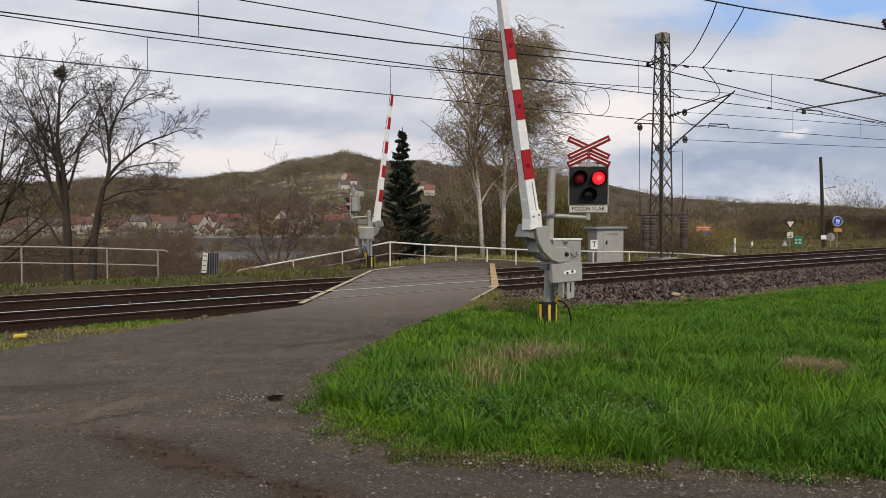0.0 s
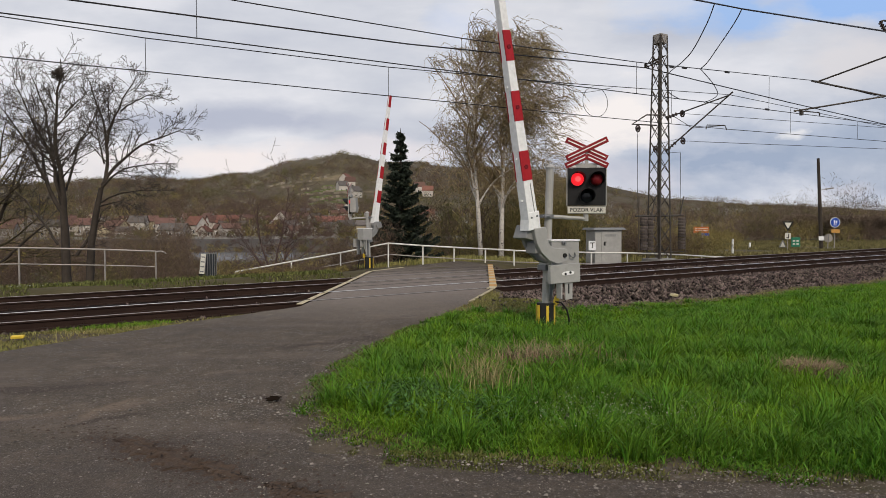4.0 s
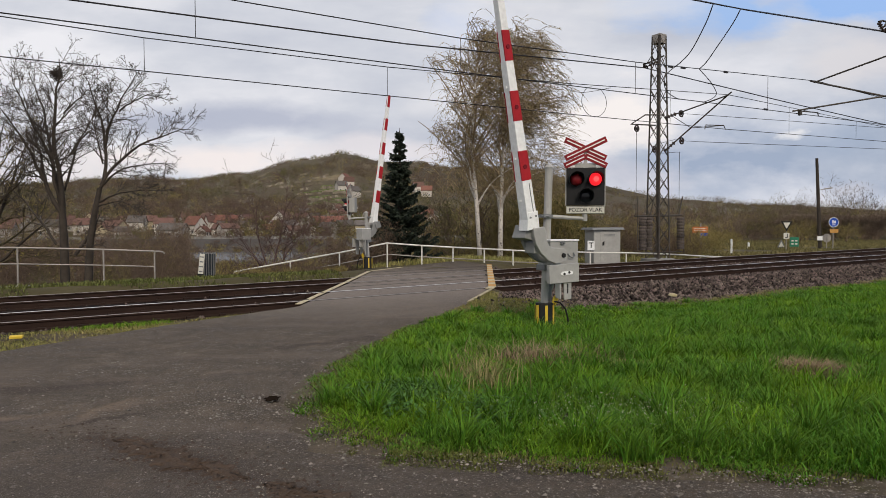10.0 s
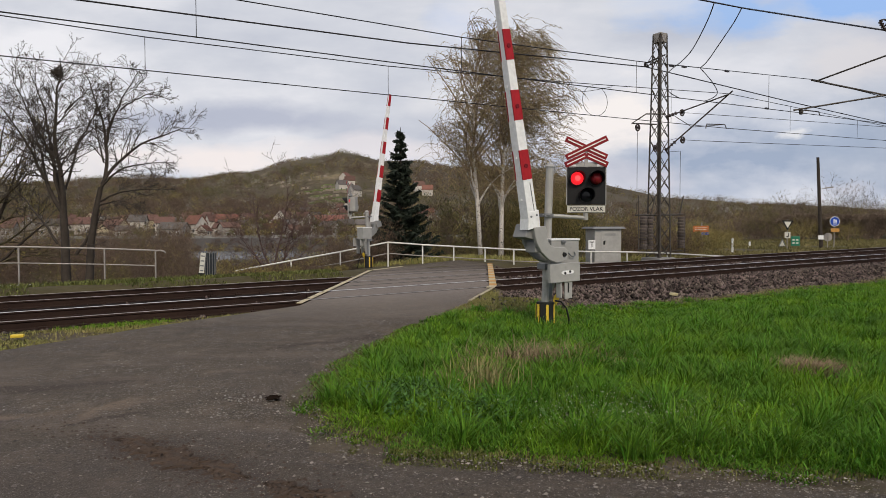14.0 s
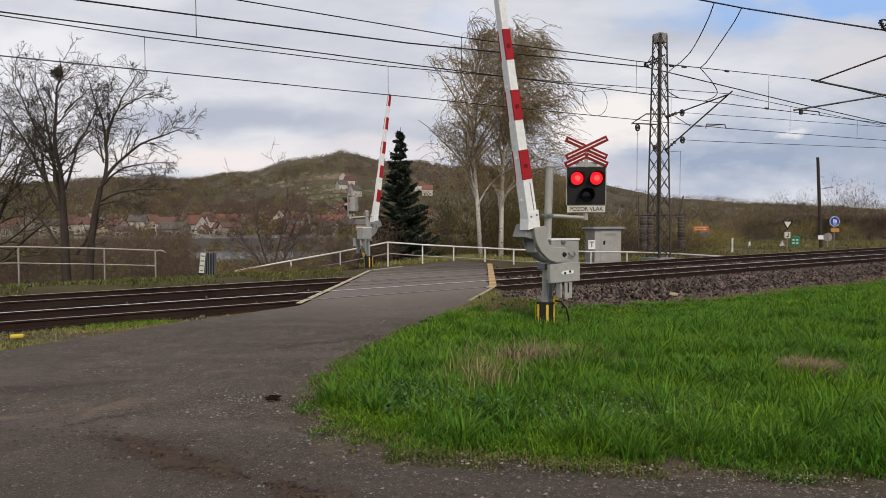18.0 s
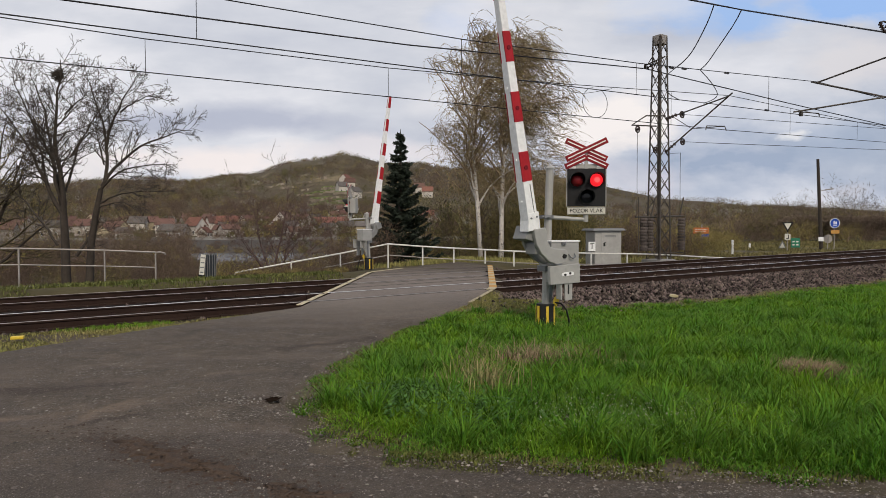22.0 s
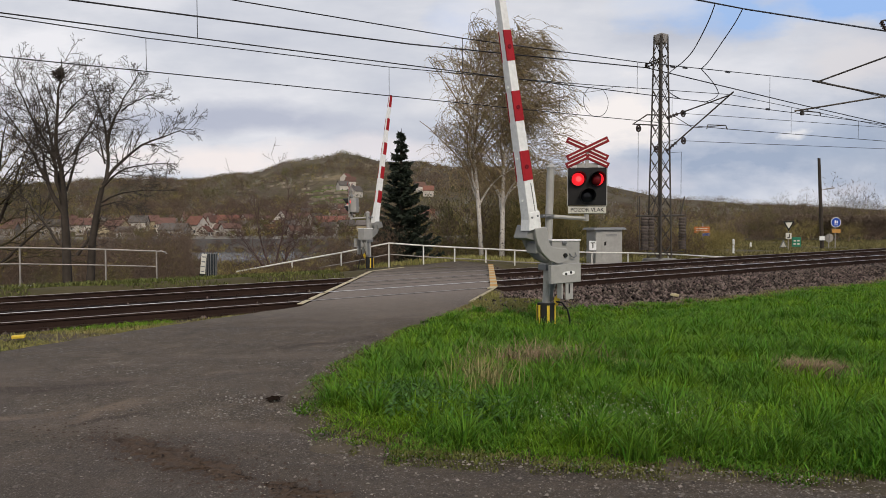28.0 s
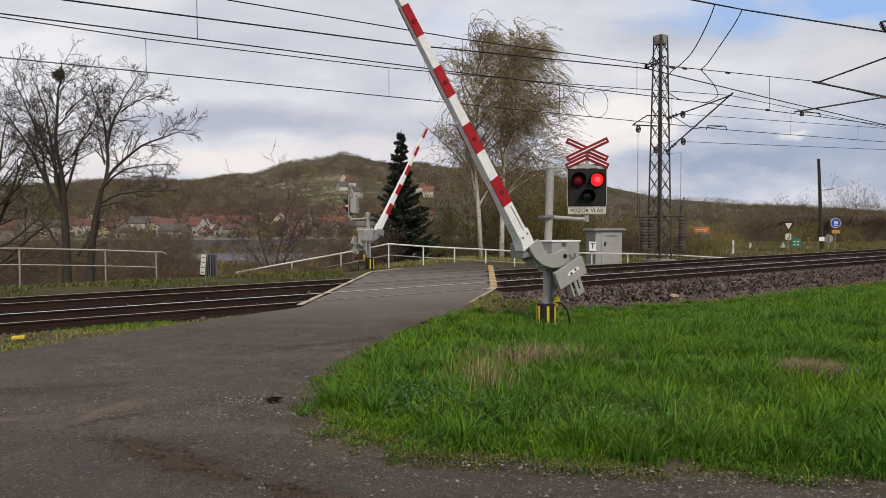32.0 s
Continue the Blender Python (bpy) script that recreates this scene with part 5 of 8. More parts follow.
cant2 = part("cantilever", Shape().rod(near_local(26.5, 11.3, 7.95), near_local(25.83, 14.5, 7.17), 0.032, 8).rod(near_local(25.75, 14.7, 7.22), near_local(26.6, 11.3, 5.9), 0.034, 8)
             .rod(near_local(26.45, 12.25, 6.32), near_local(24.25, 14.5, 5.90), 0.030, 8).rod(near_local(26.45, 12.25, 6.32), near_local(26.5, 12.0, 7.75), 0.022, 6), M["mast"], near_mast)
part("insulator", knob(Shape(), near_local(26.45, 11.5, 7.9), near_local(26.33, 12.1, 7.75), 4, 0.085), M["insulator"], cant2)
part("steady_arm", Shape().tube([near_local(25.9, 14.45, 5.84), near_local(25.85, 14.45, 5.98), near_local(24.3, 14.5, 5.93)], 0.022, 6).box(near_local(24.75, 14.5, 5.86), (0.12, 0.10, 0.14)), M["mast"], cant2)
fb = part("feeder_bracket", Shape().tube([near_local(26.6, 11.2, 8.45), near_local(24.6, 11.5, 8.42), near_local(24.5, 11.5, 8.30)], 0.034, 8), M["mast"], near_mast)
part("insulator", knob(knob(Shape(), near_local(24.12, 11.5, 8.38), near_local(24.45, 11.5, 8.12)), near_local(24.9, 11.5, 8.40), near_local(24.5, 11.5, 8.12)), M["insulator"], fb)
part("feeder_hook", Shape().tube([near_local(25.2, 11.45, 8.45), near_local(24.35, 11.5, 8.47), near_local(24.12, 11.5, 8.40), near_local(24.2, 11.5, 8.33)], 0.03, 8), M["mast"], fb)

# wires: (metres along, across, height)
hang("contact_wire", [(-30, 14.48, 5.20), (3.13, 14.5, 5.54), (8.9, 14.5, 5.60), (25.9, 14.5, 5.86), (60, 14.4, 6.2), (110, 14.5, 6.6)], 0.014, "thin dark contact wire over the railway track")
hang("contact_wire", [(-30, 18.1, 5.22), (-0.5, 18.15, 5.50), (16.3, 18.15, 5.66), (25.4, 18.15, 5.78), (38.9, 18.15, 6.12), (100, 18.1, 6.6)], 0.014, "thin dark contact wire over the railway track")
hang("messenger_wire", [(-36, 14.5, 7.0), (3.6, 14.5, 6.44), (9.5, 14.5, 6.47), (16.0, 14.5, 6.67), (25.83, 14.5, 7.19), (40, 14.5, 6.75), (60, 14.5, 6.7), (85, 14.5, 7.6)], 0.014, "thin dark messenger wire over the railway track")
hang("messenger_wire", [(-36, 18.15, 7.0), (2.5, 18.15, 6.35), (9.2, 18.15, 6.45), (16.3, 18.15, 6.74), (25.55, 18.15, 7.26), (40, 18.15, 6.85), (60, 18.15, 6.8), (85, 18.15, 7.6)], 0.014, "thin dark messenger wire over the railway track")
hang("feeder_wire", [(-30, 22.0, 8.5), (0.88, 22.0, 8.14), (12, 22.0, 8.42), (24.72, 22.0, 9.08), (36.5, 22.0, 8.55), (47, 22.0, 8.16), (85, 22.0, 9.2)], 0.027, "thick dark feeder wire above the tracks")
hang("feeder_wire", [(-34, 11.5, 9.0), (-5, 11.5, 7.6), (14.4, 11.5, 7.47), (17.0, 11.5, 7.60), (24.5, 11.5, 8.12), (50, 11.5, 7.6), (85, 11.5, 9)], 0.019, "thick dark feeder wire above the tracks")
hang("feeder_wire", [(-34, 11.7, 9.05), (-5, 11.7, 7.68), (14.4, 11.7, 7.57), (17.0, 11.7, 7.69), (24.5, 11.55, 8.16), (50, 11.7, 7.66), (85, 11.7, 9)], 0.019, "thick dark feeder wire above the tracks")
hang("tension_wire", [(26.4, 20.1, 6.75), (33.2, 20.0, 7.0), (42.9, 19.9, 7.35), (80, 18.4, 7.5)], 0.013, "thin anchor wire of the overhead line")
hang("tension_wire", [(26.4, 20.1, 5.52), (42.9, 19.9, 6.12), (80, 18.4, 6.6)], 0.013, "thin anchor wire of the overhead line")
for s, z0, z1 in ((2.98, 5.54, 6.44), (9.5, 5.6, 6.47), (15.9, 5.70, 6.67), (22.7, 5.80, 7.0)):
    hang("dropper", [(s, 14.5, z0), (s, 14.5, z1)], 0.008, "thin dropper between messenger and contact wire", n=1)
for s, z0, z1 in ((2.5, 5.53, 6.35), (9.25, 5.59, 6.45), (16.0, 5.66, 6.73), (21.9, 5.73, 7.04), (30.1, 5.92, 7.10), (36.0, 6.05, 6.95)):
    hang("dropper", [(s, 18.15, z0), (s, 18.15, z1)], 0.008, "thin dropper between messenger and contact wire", n=1)
hang("jumper", [(17.0, 11.7, 7.68), (17.5, 12.3, 7.50), (18.15, 13.3, 7.14), (18.6, 14.0, 6.90), (18.9, 14.5, 6.82)], 0.016, "looping jumper cable between the wires", n=5, curve=True)
hang("jumper", [(15.8, 11.7, 7.61), (16.3, 12.3, 7.34), (17.0, 13.3, 6.93), (17.4, 14.0, 6.77), (17.7, 14.5, 6.74)], 0.016, "looping jumper cable between the wires", n=5, curve=True)
hang("jumper", [(17.7, 14.5, 6.74), (17.3, 14.5, 6.45), (17.2, 14.5, 6.15), (17.4, 14.5, 5.88), (17.9, 14.5, 5.73)], 0.014, "looping jumper cable between the wires", n=5, curve=True)
hang("jumper", [(18.9, 14.5, 6.82), (19.5, 14.5, 6.45), (19.8, 14.5, 6.13), (19.6, 14.5, 5.92), (19.1, 14.5, 5.74)], 0.014, "looping jumper cable between the wires", n=5, curve=True)
ring = [(17.4 + 0.62 * math.cos(a) + 0.35, 18.15, 6.22 + 0.55 * math.sin(a)) for a in np.linspace(radians(100), radians(415), 18)]
hang("jumper", ring, 0.010, "looping jumper cable between the wires", n=5, curve=True)
hang("jumper", [(15.9, 18.15, 6.70), (16.6, 18.15, 6.52), (17.3, 18.15, 6.52), (18.6, 18.15, 6.82)], 0.009, "looping jumper cable between the wires", n=5, curve=True)
for s, p, z in ((18.1, 14.5, 6.76), (17.5, 14.5, 6.72), (20.3, 14.5, 6.88), (22.6, 14.5, 5.82)):
    c = tr(s, p, z - GRADE * s)
    tagged(part("wire_clamp", Shape().box(c, (0.20, 0.05, 0.06), Matrix.Rotation(radians(TRACK_RZ), 3, "Z")), M["wire"]), "small dark clamp on the overhead wire", "clamp", "overhead line clamps")


# ---------------------------------------------------------------- railings
def railing(name, posts, height, mat, label, r=0.028, mids=(0.5,), rail_r=0.028, down=0.3, mid_mat=None):
    """Tubular railing through the posts' feet (x, y, z), height above each foot."""
    g = thing(name, pose(*posts[0]), label, "railing")
    o = Vector(posts[0])
    feet = [Vector(p) - o for p in posts]
    for f in feet:
        part("post", Shape().rod(f - Vector((0, 0, down)), f + Vector((0, 0, height)), r, 8), mat, g, smooth=False)
    tops = [f + Vector((0, 0, height)) for f in feet]
    part("top_rail", Shape().tube(tops, rail_r, 8), mat, g)
    for m in mids:
        part("mid_rail", Shape().tube([f + Vector((0, 0, height * m)) for f in feet], rail_r * 0.7, 8), mid_mat or mat, g)
    return g


railing("river_railing", [(-8.70, 28.5, -1.20), (-6.48, 28.5, -0.80), (-4.38, 28.5, -0.43), (-2.35, 28.58, -0.03), (-0.87, 28.5, -0.14), (0.46, 28.6, -0.22), (1.76, 28.0, -0.27), (2.90, 27.4, -0.32),
                          (4.4, 27.8, -0.38), (6.3, 28.5, -0.46), (8.2, 29.8, -0.53), (10.6, 31.6, -0.66), (12.9, 33.4, -0.84), (15.0, 35.0, -1.0)], 0.99, M["fencewhite"],
        "cream painted tubular railing along the river path", 0.030, (0.52,), 0.032, 0.3, M["galv"])
railing("bridge_railing", [(-20.2, 21.6, -0.15), (-17.3, 22.3, -0.17), (-14.6, 23.0, -0.19), (-12.05, 23.8, -0.29), (-10.58, 24.6, -0.39)], 1.17, M["galv"],
        "grey galvanised two-rail railing above the bank", 0.030, (0.52,), 0.030)
tagged(part("railing_end", Shape().tube([(-8.70, 28.5, -0.21), (-8.85, 28.5, -0.24), (-8.92, 28.5, -0.34), (-8.92, 28.5, -1.4)], 0.032, 8), M["fencewhite"]), "bent cream end of the river railing", "railing end")
tagged(part("railing_end", Shape().tube([(-10.58, 24.6, 0.77), (-10.45, 24.7, 0.78), (-10.32, 24.75, 0.74), (-10.28, 24.78, 0.68)], 0.030, 8), M["galv"]), "bent grey end of the bank railing", "railing end")
kerb = Shape()
for a, b in (((-26, 18.6), (-20, 19.9)), ((-20, 19.9), (-15, 21.3)), ((-15, 21.3), (-10.6, 23.2))):
    c = Vector(((a[0] + b[0]) / 2, (a[1] + b[1]) / 2, -0.34))
    kerb.box(c, (math.hypot(b[0] - a[0], b[1] - a[1]), 0.42, 0.20), Matrix.Rotation(math.atan2(b[1] - a[1], b[0] - a[0]), 3, "Z"))
tagged(part("parapet_kerb", kerb, M["concrete"], bevel=0.02), "weathered grey concrete kerb below the bank railing", "kerb", kind="structure")

# ---------------------------------------------------------------- cabinet and small trackside things
cv = tr(22.45, 22.4, 0)
cab = thing("relay_cabinet", pose(cv.x, cv.y, -0.12, 0, 0, 12), "light grey trackside relay cabinet with a flat roof", "cabinet")
part("body", Shape().box((0, 0, 0.80), (1.30, 1.0, 1.62)), M["grey"], cab, bevel=0.015)
part("roof", Shape().box((0.0, 0, 1.66), (1.62, 1.3, 0.10), taper=0.9), M["darkgrey"], cab, bevel=0.01)
part("plinth", Shape().box((0, 0, -0.05), (1.36, 1.06, 0.16)), M["concrete"], cab)
door = part("door", Shape().box((0.14, -0.51, 0.82), (0.98, 0.03, 1.46)), M["grey"], cab, bevel=0.006)
part("lock", Shape().box((-0.20, -0.535, 0.98), (0.08, 0.03, 0.16)).box((-0.17, -0.545, 1.06), (0.10, 0.02, 0.03)), M["rubber"], door)
part("vent", Shape().box((0.10, -0.53, 1.38), (0.55, 0.01, 0.03)).box((0.10, -0.53, 1.33), (0.55, 0.01, 0.03)), M["darkgrey"], door)
tp = part("letter_plate", Shape().box((-0.80, -0.52, 0.90), (0.34, 0.03, 0.42)), M["white"], cab, "white plate with a black letter", bevel=0.005)
part("lettering", text_mesh("T", 0.36, M["blackline"]), None, tp, at=pose(-0.80, -0.54, 0.90, 90, 0, 0))
part("plate_post", Shape().rod((-0.80, -0.48, -0.3), (-0.80, -0.48, 1.0), 0.03, 8), M["galv"], cab)

st = tr(13.8, 11.35, 0)
tagged(part("marker_stone", Shape().prism([(-0.13, 0.0), (-0.11, 0.055), (0.05, 0.07), (0.07, 0.02), (0.0, 0.0)], -0.06, 0.06), M["slab"], bevel=0.01,
            at=pose(st.x + 0.05, st.y, gz(st.x, st.y) + 0.12, 6, 8, 20)), "yellowish marker slab on the ballast shoulder", "marker")
tagged(part("marker_board", Shape().box((0, 0, 0.05), (0.17, 0.10, 0.04)), M["yellow"], bevel=0.008, at=pose(*tr(-0.20, 11.58, 0.0), 3, 0, 20)), "yellow board lying on the mossy verge", "board")

g = thing("trackside_marker", pose(-10.0, 27.5, -0.80, 0, 6, 0), "leaning white marker board with black bars beside a mesh basket", "marker board")
part("board", Shape().box((0, 0, 0.95), (0.20, 0.04, 0.86)), M["plate"], g, bevel=0.004)
for i in range(4):
    part("board_bar", Shape().box((0.0, -0.023, 0.65 + 0.2 * i), (0.15, 0.004, 0.05)), M["darkgrey"], g)
part("foot", Shape().box((0, 0.02, 0.05), (0.24, 0.12, 1.0)), M["black"], g)
g = thing("waste_basket", pose(-9.82, 28.2, -0.66), "dark blue-grey mesh basket behind the tracks", "basket")
part("drum", Shape().tube([(0, 0, -0.75), (0, 0, 1.2)], [0.17, 0.22], 14), M["glass"], g)
for i in range(14):
    a = i * 2 * math.pi / 14
    part("stave", Shape().rod((0.19 * math.cos(a), 0.19 * math.sin(a), -0.75), (0.245 * math.cos(a), 0.245 * math.sin(a), 1.26), 0.014, 5), M["darkgrey"], g)


# ---------------------------------------------------------------- road signs beyond the tracks
def place(px, depth):
    """x of a thing seen at column px, at that distance."""
    return (px - 784) / 1185 * depth


def sign_post(name, x, y, height, label, r=0.035, mat="galv", z=None):
    g = thing(name, pose(x, y, gz(x, y) if z is None else z), label, "road sign")
    part("pole", Shape().rod((0, 0, -0.4), (0, 0, height), r, 8), M[mat], g)
    return g


D = 55.0
x = place(1393.5, D)
g = sign_post("give_way_sign", x, D, 2.55, "give way sign with a priority plate on a grey pole")
tri = [(-0.47, 2.42), (0.47, 2.42), (0.0, 1.60)]
part("triangle", Shape().prism(tri, -0.05, -0.03), M["blackline"], g, "dark bordered triangle")
part("triangle_face", Shape().prism([(u * 0.62, 2.05 + (w - 2.08) * 0.62 + 0.06) for u, w in tri], -0.062, -0.05), M["plate"], g)
plate = part("plate", Shape().box((0, -0.04, 1.22), (0.48, 0.02, 0.48)), M["plate"], g, bevel=0.005)
part("plate_mark", Shape().box((0.06, -0.053, 1.22), (0.07, 0.004, 0.34)).box((-0.02, -0.053, 1.08), (0.22, 0.004, 0.07)), M["blackline"], plate)
x = place(1384.5, D + 4)
g = sign_post("warning_sign", x, D + 4, 0.75, "small triangular warning sign on a short pole")
part("triangle", Shape().prism([(-0.36, 0.10), (0.36, 0.10), (0.0, 0.82)], -0.05, -0.03), M["darkgrey"], g)
part("triangle_face", Shape().prism([(-0.22, 0.18), (0.22, 0.18), (0.0, 0.62)], -0.06, -0.05), M["plate"], g)
x = place(1407.5, D + 3)
g = sign_post("green_sign", x, D + 3, 0.9, "green tourist board with pale symbols")
bd = part("board", Shape().box((0, -0.04, 0.62), (0.78, 0.03, 0.82)), M["sign_green"], g, "green board", bevel=0.01)
for dx, dz in ((-0.16, 0.72), (0.16, 0.72), (-0.16, 0.45), (0.16, 0.45)):
    part("symbol", Shape().box((dx, -0.058, dz), (0.20, 0.004, 0.12)), M["plate"], bd)
x = place(1476.5, 50)
g = sign_post("path_sign", x, 50, 2.55, "round blue path sign with a yellow plate below")
disc = part("disc", Shape().tube([(0, -0.03, 2.18), (0, -0.06, 2.18)], 0.37, 28), M["white"], g, "blue disc with white rim")
part("disc_face", Shape().tube([(0, -0.06, 2.18), (0, -0.066, 2.18)], 0.335, 28), M["sign_blue"], disc)
part("symbol", Shape().box((-0.06, -0.068, 2.22), (0.08, 0.004, 0.26)).box((0.09, -0.068, 2.20), (0.10, 0.004, 0.20)).box((0.0, -0.068, 1.99), (0.26, 0.004, 0.05)), M["white"], disc)
part("plate", Shape().box((0.05, -0.04, 1.53), (0.62, 0.02, 0.26)), M["lineyellow"], g, "yellow plate")
x = place(1465, 51)
g = sign_post("sign_back", x, 51, 1.3, "grey back of a round road sign")
part("disc", Shape().tube([(0, -0.03, 1.05), (0, -0.05, 1.05)], 0.33, 24), M["galv"], g)
part("bracket", Shape().box((0, -0.06, 1.05), (0.05, 0.02, 0.5)), M["darkgrey"], g)
x = place(1451, 55)
g = thing("lamp_pole", pose(x, 55, gz(x, 55)), "leaning dark wooden street lamp pole with a short arm", "street lamp")
part("pole", Shape().tube([(0.15, 0, -0.4), (-0.05, 0, 3.6), (-0.25, 0, 7.55)], [0.16, 0.14, 0.11], 10), M["bark"], g)
part("lamp_arm", Shape().rod((-0.12, 0, 4.95), (0.45, 0, 5.02), 0.03, 6), M["galv"], g)
part("lamp_head", Shape().box((0.72, 0, 5.08), (0.62, 0.22, 0.10), Matrix.Rotation(radians(-8), 3, "Y")), M["galv"], g, bevel=0.02)
part("notice", Shape().box((0.05, -0.18, 1.0), (0.52, 0.02, 0.34)), M["white"], g, "white notice")
x = place(1240, 62)
g = thing("information_board", pose(x, 62, gz(x, 62)), "orange and blue information board on a post", "information board")
part("post", Shape().rod((0.1, 0, -0.3), (0.1, 0, 2.3), 0.07, 8), M["galv"], g)
bd = part("board", Shape().box((0, -0.08, 1.72), (1.42, 0.05, 0.55)), M["sign_orange"], g, "orange board", bevel=0.01)
for dz in (1.82, 1.66):
    part("board_bar", Shape().box((0, -0.108, dz), (1.15, 0.004, 0.05)), M["plate"], bd)
part("side_board", Shape().box((0.40, -0.08, 1.28), (0.62, 0.05, 0.22)), M["sign_blue"], g, "blue board", bevel=0.01)
for px, d, h, r in ((1296.5, 48, 1.15, 0.075), (1327, 60, 0.50, 0.08)):
    x = place(px, d)
    tagged(part("marker_post", Shape().tube([(0, 0, -0.3), (0, 0, h), (0, 0, h + 0.05)], [r, r, r * 0.7], 10), M["white"], at=pose(x, d, gz(x, d))), "white marker post beside the meadow path", "post", "marker posts")


# ---------------------------------------------------------------- trees
def flakes(name, centres, sizes, rng, mat, each, index=None, mats=None):
    """Small loose triangles about the centres."""
    k = len(centres) * each
    c = np.repeat(np.asarray(centres), each, 0)
    w = np.repeat(np.asarray(sizes), each)[:, None, None]
    v = c[:, None, :] + rng.normal(0, 1, (k, 3, 3)) * w
    f = np.arange(k * 3).reshape(-1, 3)
    return quick_mesh(name, v.reshape(-1, 3), f, mats or mat, index)


def grow(rng, start, heading, length, radius, level, opts, segs):
    """Adds one limb and what springs from it to segs: (path, radii, level)."""
    n = opts["steps"][level]
    p, d = Vector(start), Vector(heading).normalized()
    path, radii = [p.copy()], [radius]
    end = max(radius * opts["taper"][level], opts["least"])
    for i in range(n):
        wob = opts["wobble"][level]
        d = (d + Vector((rng.normal(0, wob), rng.normal(0, wob), rng.normal(0, wob) + opts["lift"][level]))).normalized()
        p = p + d * (length / n)
        path.append(p.copy())
        radii.append(radius + (end - radius) * (i + 1) / n)
    segs.append((path, radii, level))
    if level + 1 >= opts["levels"]:
        return
    for k in range(opts["kids"][level]):
        f = opts["first"][level] + (1 - opts["first"][level]) * (k + rng.random()) / opts["kids"][level]
        i = min(int(f * n), n - 1)
        q = path[i].lerp(path[i + 1], f * n - i)
        along = (path[i + 1] - path[i]).normalized()
        side = Vector((rng.normal(), rng.normal(), rng.normal())).cross(along).normalized()
        a = radians(opts["angle"][level] * rng.uniform(0.7, 1.3))
        r = (radii[i] + (radii[i + 1] - radii[i]) * (f * n - i)) * opts["thin"][level]
        grow(rng, q, along * math.cos(a) + side * math.sin(a), length * opts["short"][level] * rng.uniform(0.65, 1.25) * (1.1 - 0.45 * f), max(r, opts["least"]), level + 1, opts, segs)


def tubes_mesh(name, segs, mat, sides=(7, 5, 4, 3, 3, 3)):
    sh = Shape()
    for path, radii, level in segs:
        sh.tube(path, radii, sides[min(level, 5)], False)
    return sh.mesh(name, mat, True, False)


def build_tree(name, x, y, z, label, seed, opts, bark, twig, limbs, split=1, crown=None):
    """crown: centre and half sizes of the outline beyond which no twig grows."""
    rng = np.random.default_rng(seed)
    segs = []
    for heading, length, radius, start in limbs:
        grow(rng, start, heading, length, radius, 0, opts, segs)
    if crown:
        kept = []
        for path, radii, level in segs:
            lim = rng.uniform(0.88, 1.06)
            inside = [sum(((q[i] - crown[0][i]) / crown[1][i]) ** 2 for i in range(3)) < lim or q.z < crown[0][2] - 3 for q in path]
            n = inside.index(False) if False in inside else len(path)
            if n >= 2:
                kept.append((path[:n], radii[:n - 1] + [max(radii[-1], opts["least"])], level))
        segs = kept
    g = thing(name, pose(x, y, z), label, "tree")
    part("trunk", tubes_mesh("trunk", [s for s in segs if s[2] < split], M[bark]), None, g)
    part("crown", tubes_mesh("crown", [s for s in segs if s[2] >= split], M[twig]), None, g, "bare twiggy crown")
    return g, segs, rng


ASH = dict(levels=5, steps=(9, 7, 5, 4, 3), taper=(0.10, 0.16, 0.25, 0.4, 0.5), least=0.0095, wobble=(0.07, 0.10, 0.14, 0.16, 0.2), lift=(0.03, 0.035, 0.03, 0.02, 0.02),
           kids=(9, 7, 5, 3), first=(0.14, 0.12, 0.12, 0.15), angle=(42, 45, 48, 48), thin=(0.62, 0.62, 0.55, 0.6), short=(0.55, 0.55, 0.50, 0.5))

def arc_limb(rng, x, z, a0, a1, length, radius, drift, opts, segs):
    """A main limb that leaves (x, z) leaning a0 degrees from upright and ends leaning a1, with its branches."""
    n = 10
    p = Vector((x, 0.0, z))
    path, radii = [p.copy()], [radius]
    for i in range(n):
        a = radians(a0 + (a1 - a0) * i / (n - 1) + rng.normal(0, 6))
        p = p + Vector((math.sin(a), drift + rng.normal(0, 0.12), math.cos(a))) * (length / n)
        path.append(p.copy())
        radii.append(max(radius * (1 - 0.86 * (i + 1) / n), opts["least"] * 1.4))
    segs.append((path, radii, 0))
    kids = int(4 + 3.0 * length)
    for k in range(kids):
        f = 0.22 + 0.78 * (k + rng.random()) / kids
        i = min(int(f * n), n - 1)
        q = path[i].lerp(path[i + 1], f * n - i)
        along = (path[i + 1] - path[i]).normalized()
        side = Vector((rng.choice((-1, 1)) * (0.5 + abs(rng.normal())), rng.normal(0, 0.7), rng.normal(-0.1, 0.3)))
        side = (side - along * side.dot(along)).normalized()
        a = radians(rng.uniform(32, 62))
        reach = (0.85 + 0.13 * length) * rng.uniform(0.55, 1.35) * (1.25 - 0.55 * f)
        grow(rng, q, along * math.cos(a) + side * math.sin(a), reach, max(radii[i] * 0.42, opts["least"] * 1.2), 1, opts, segs)


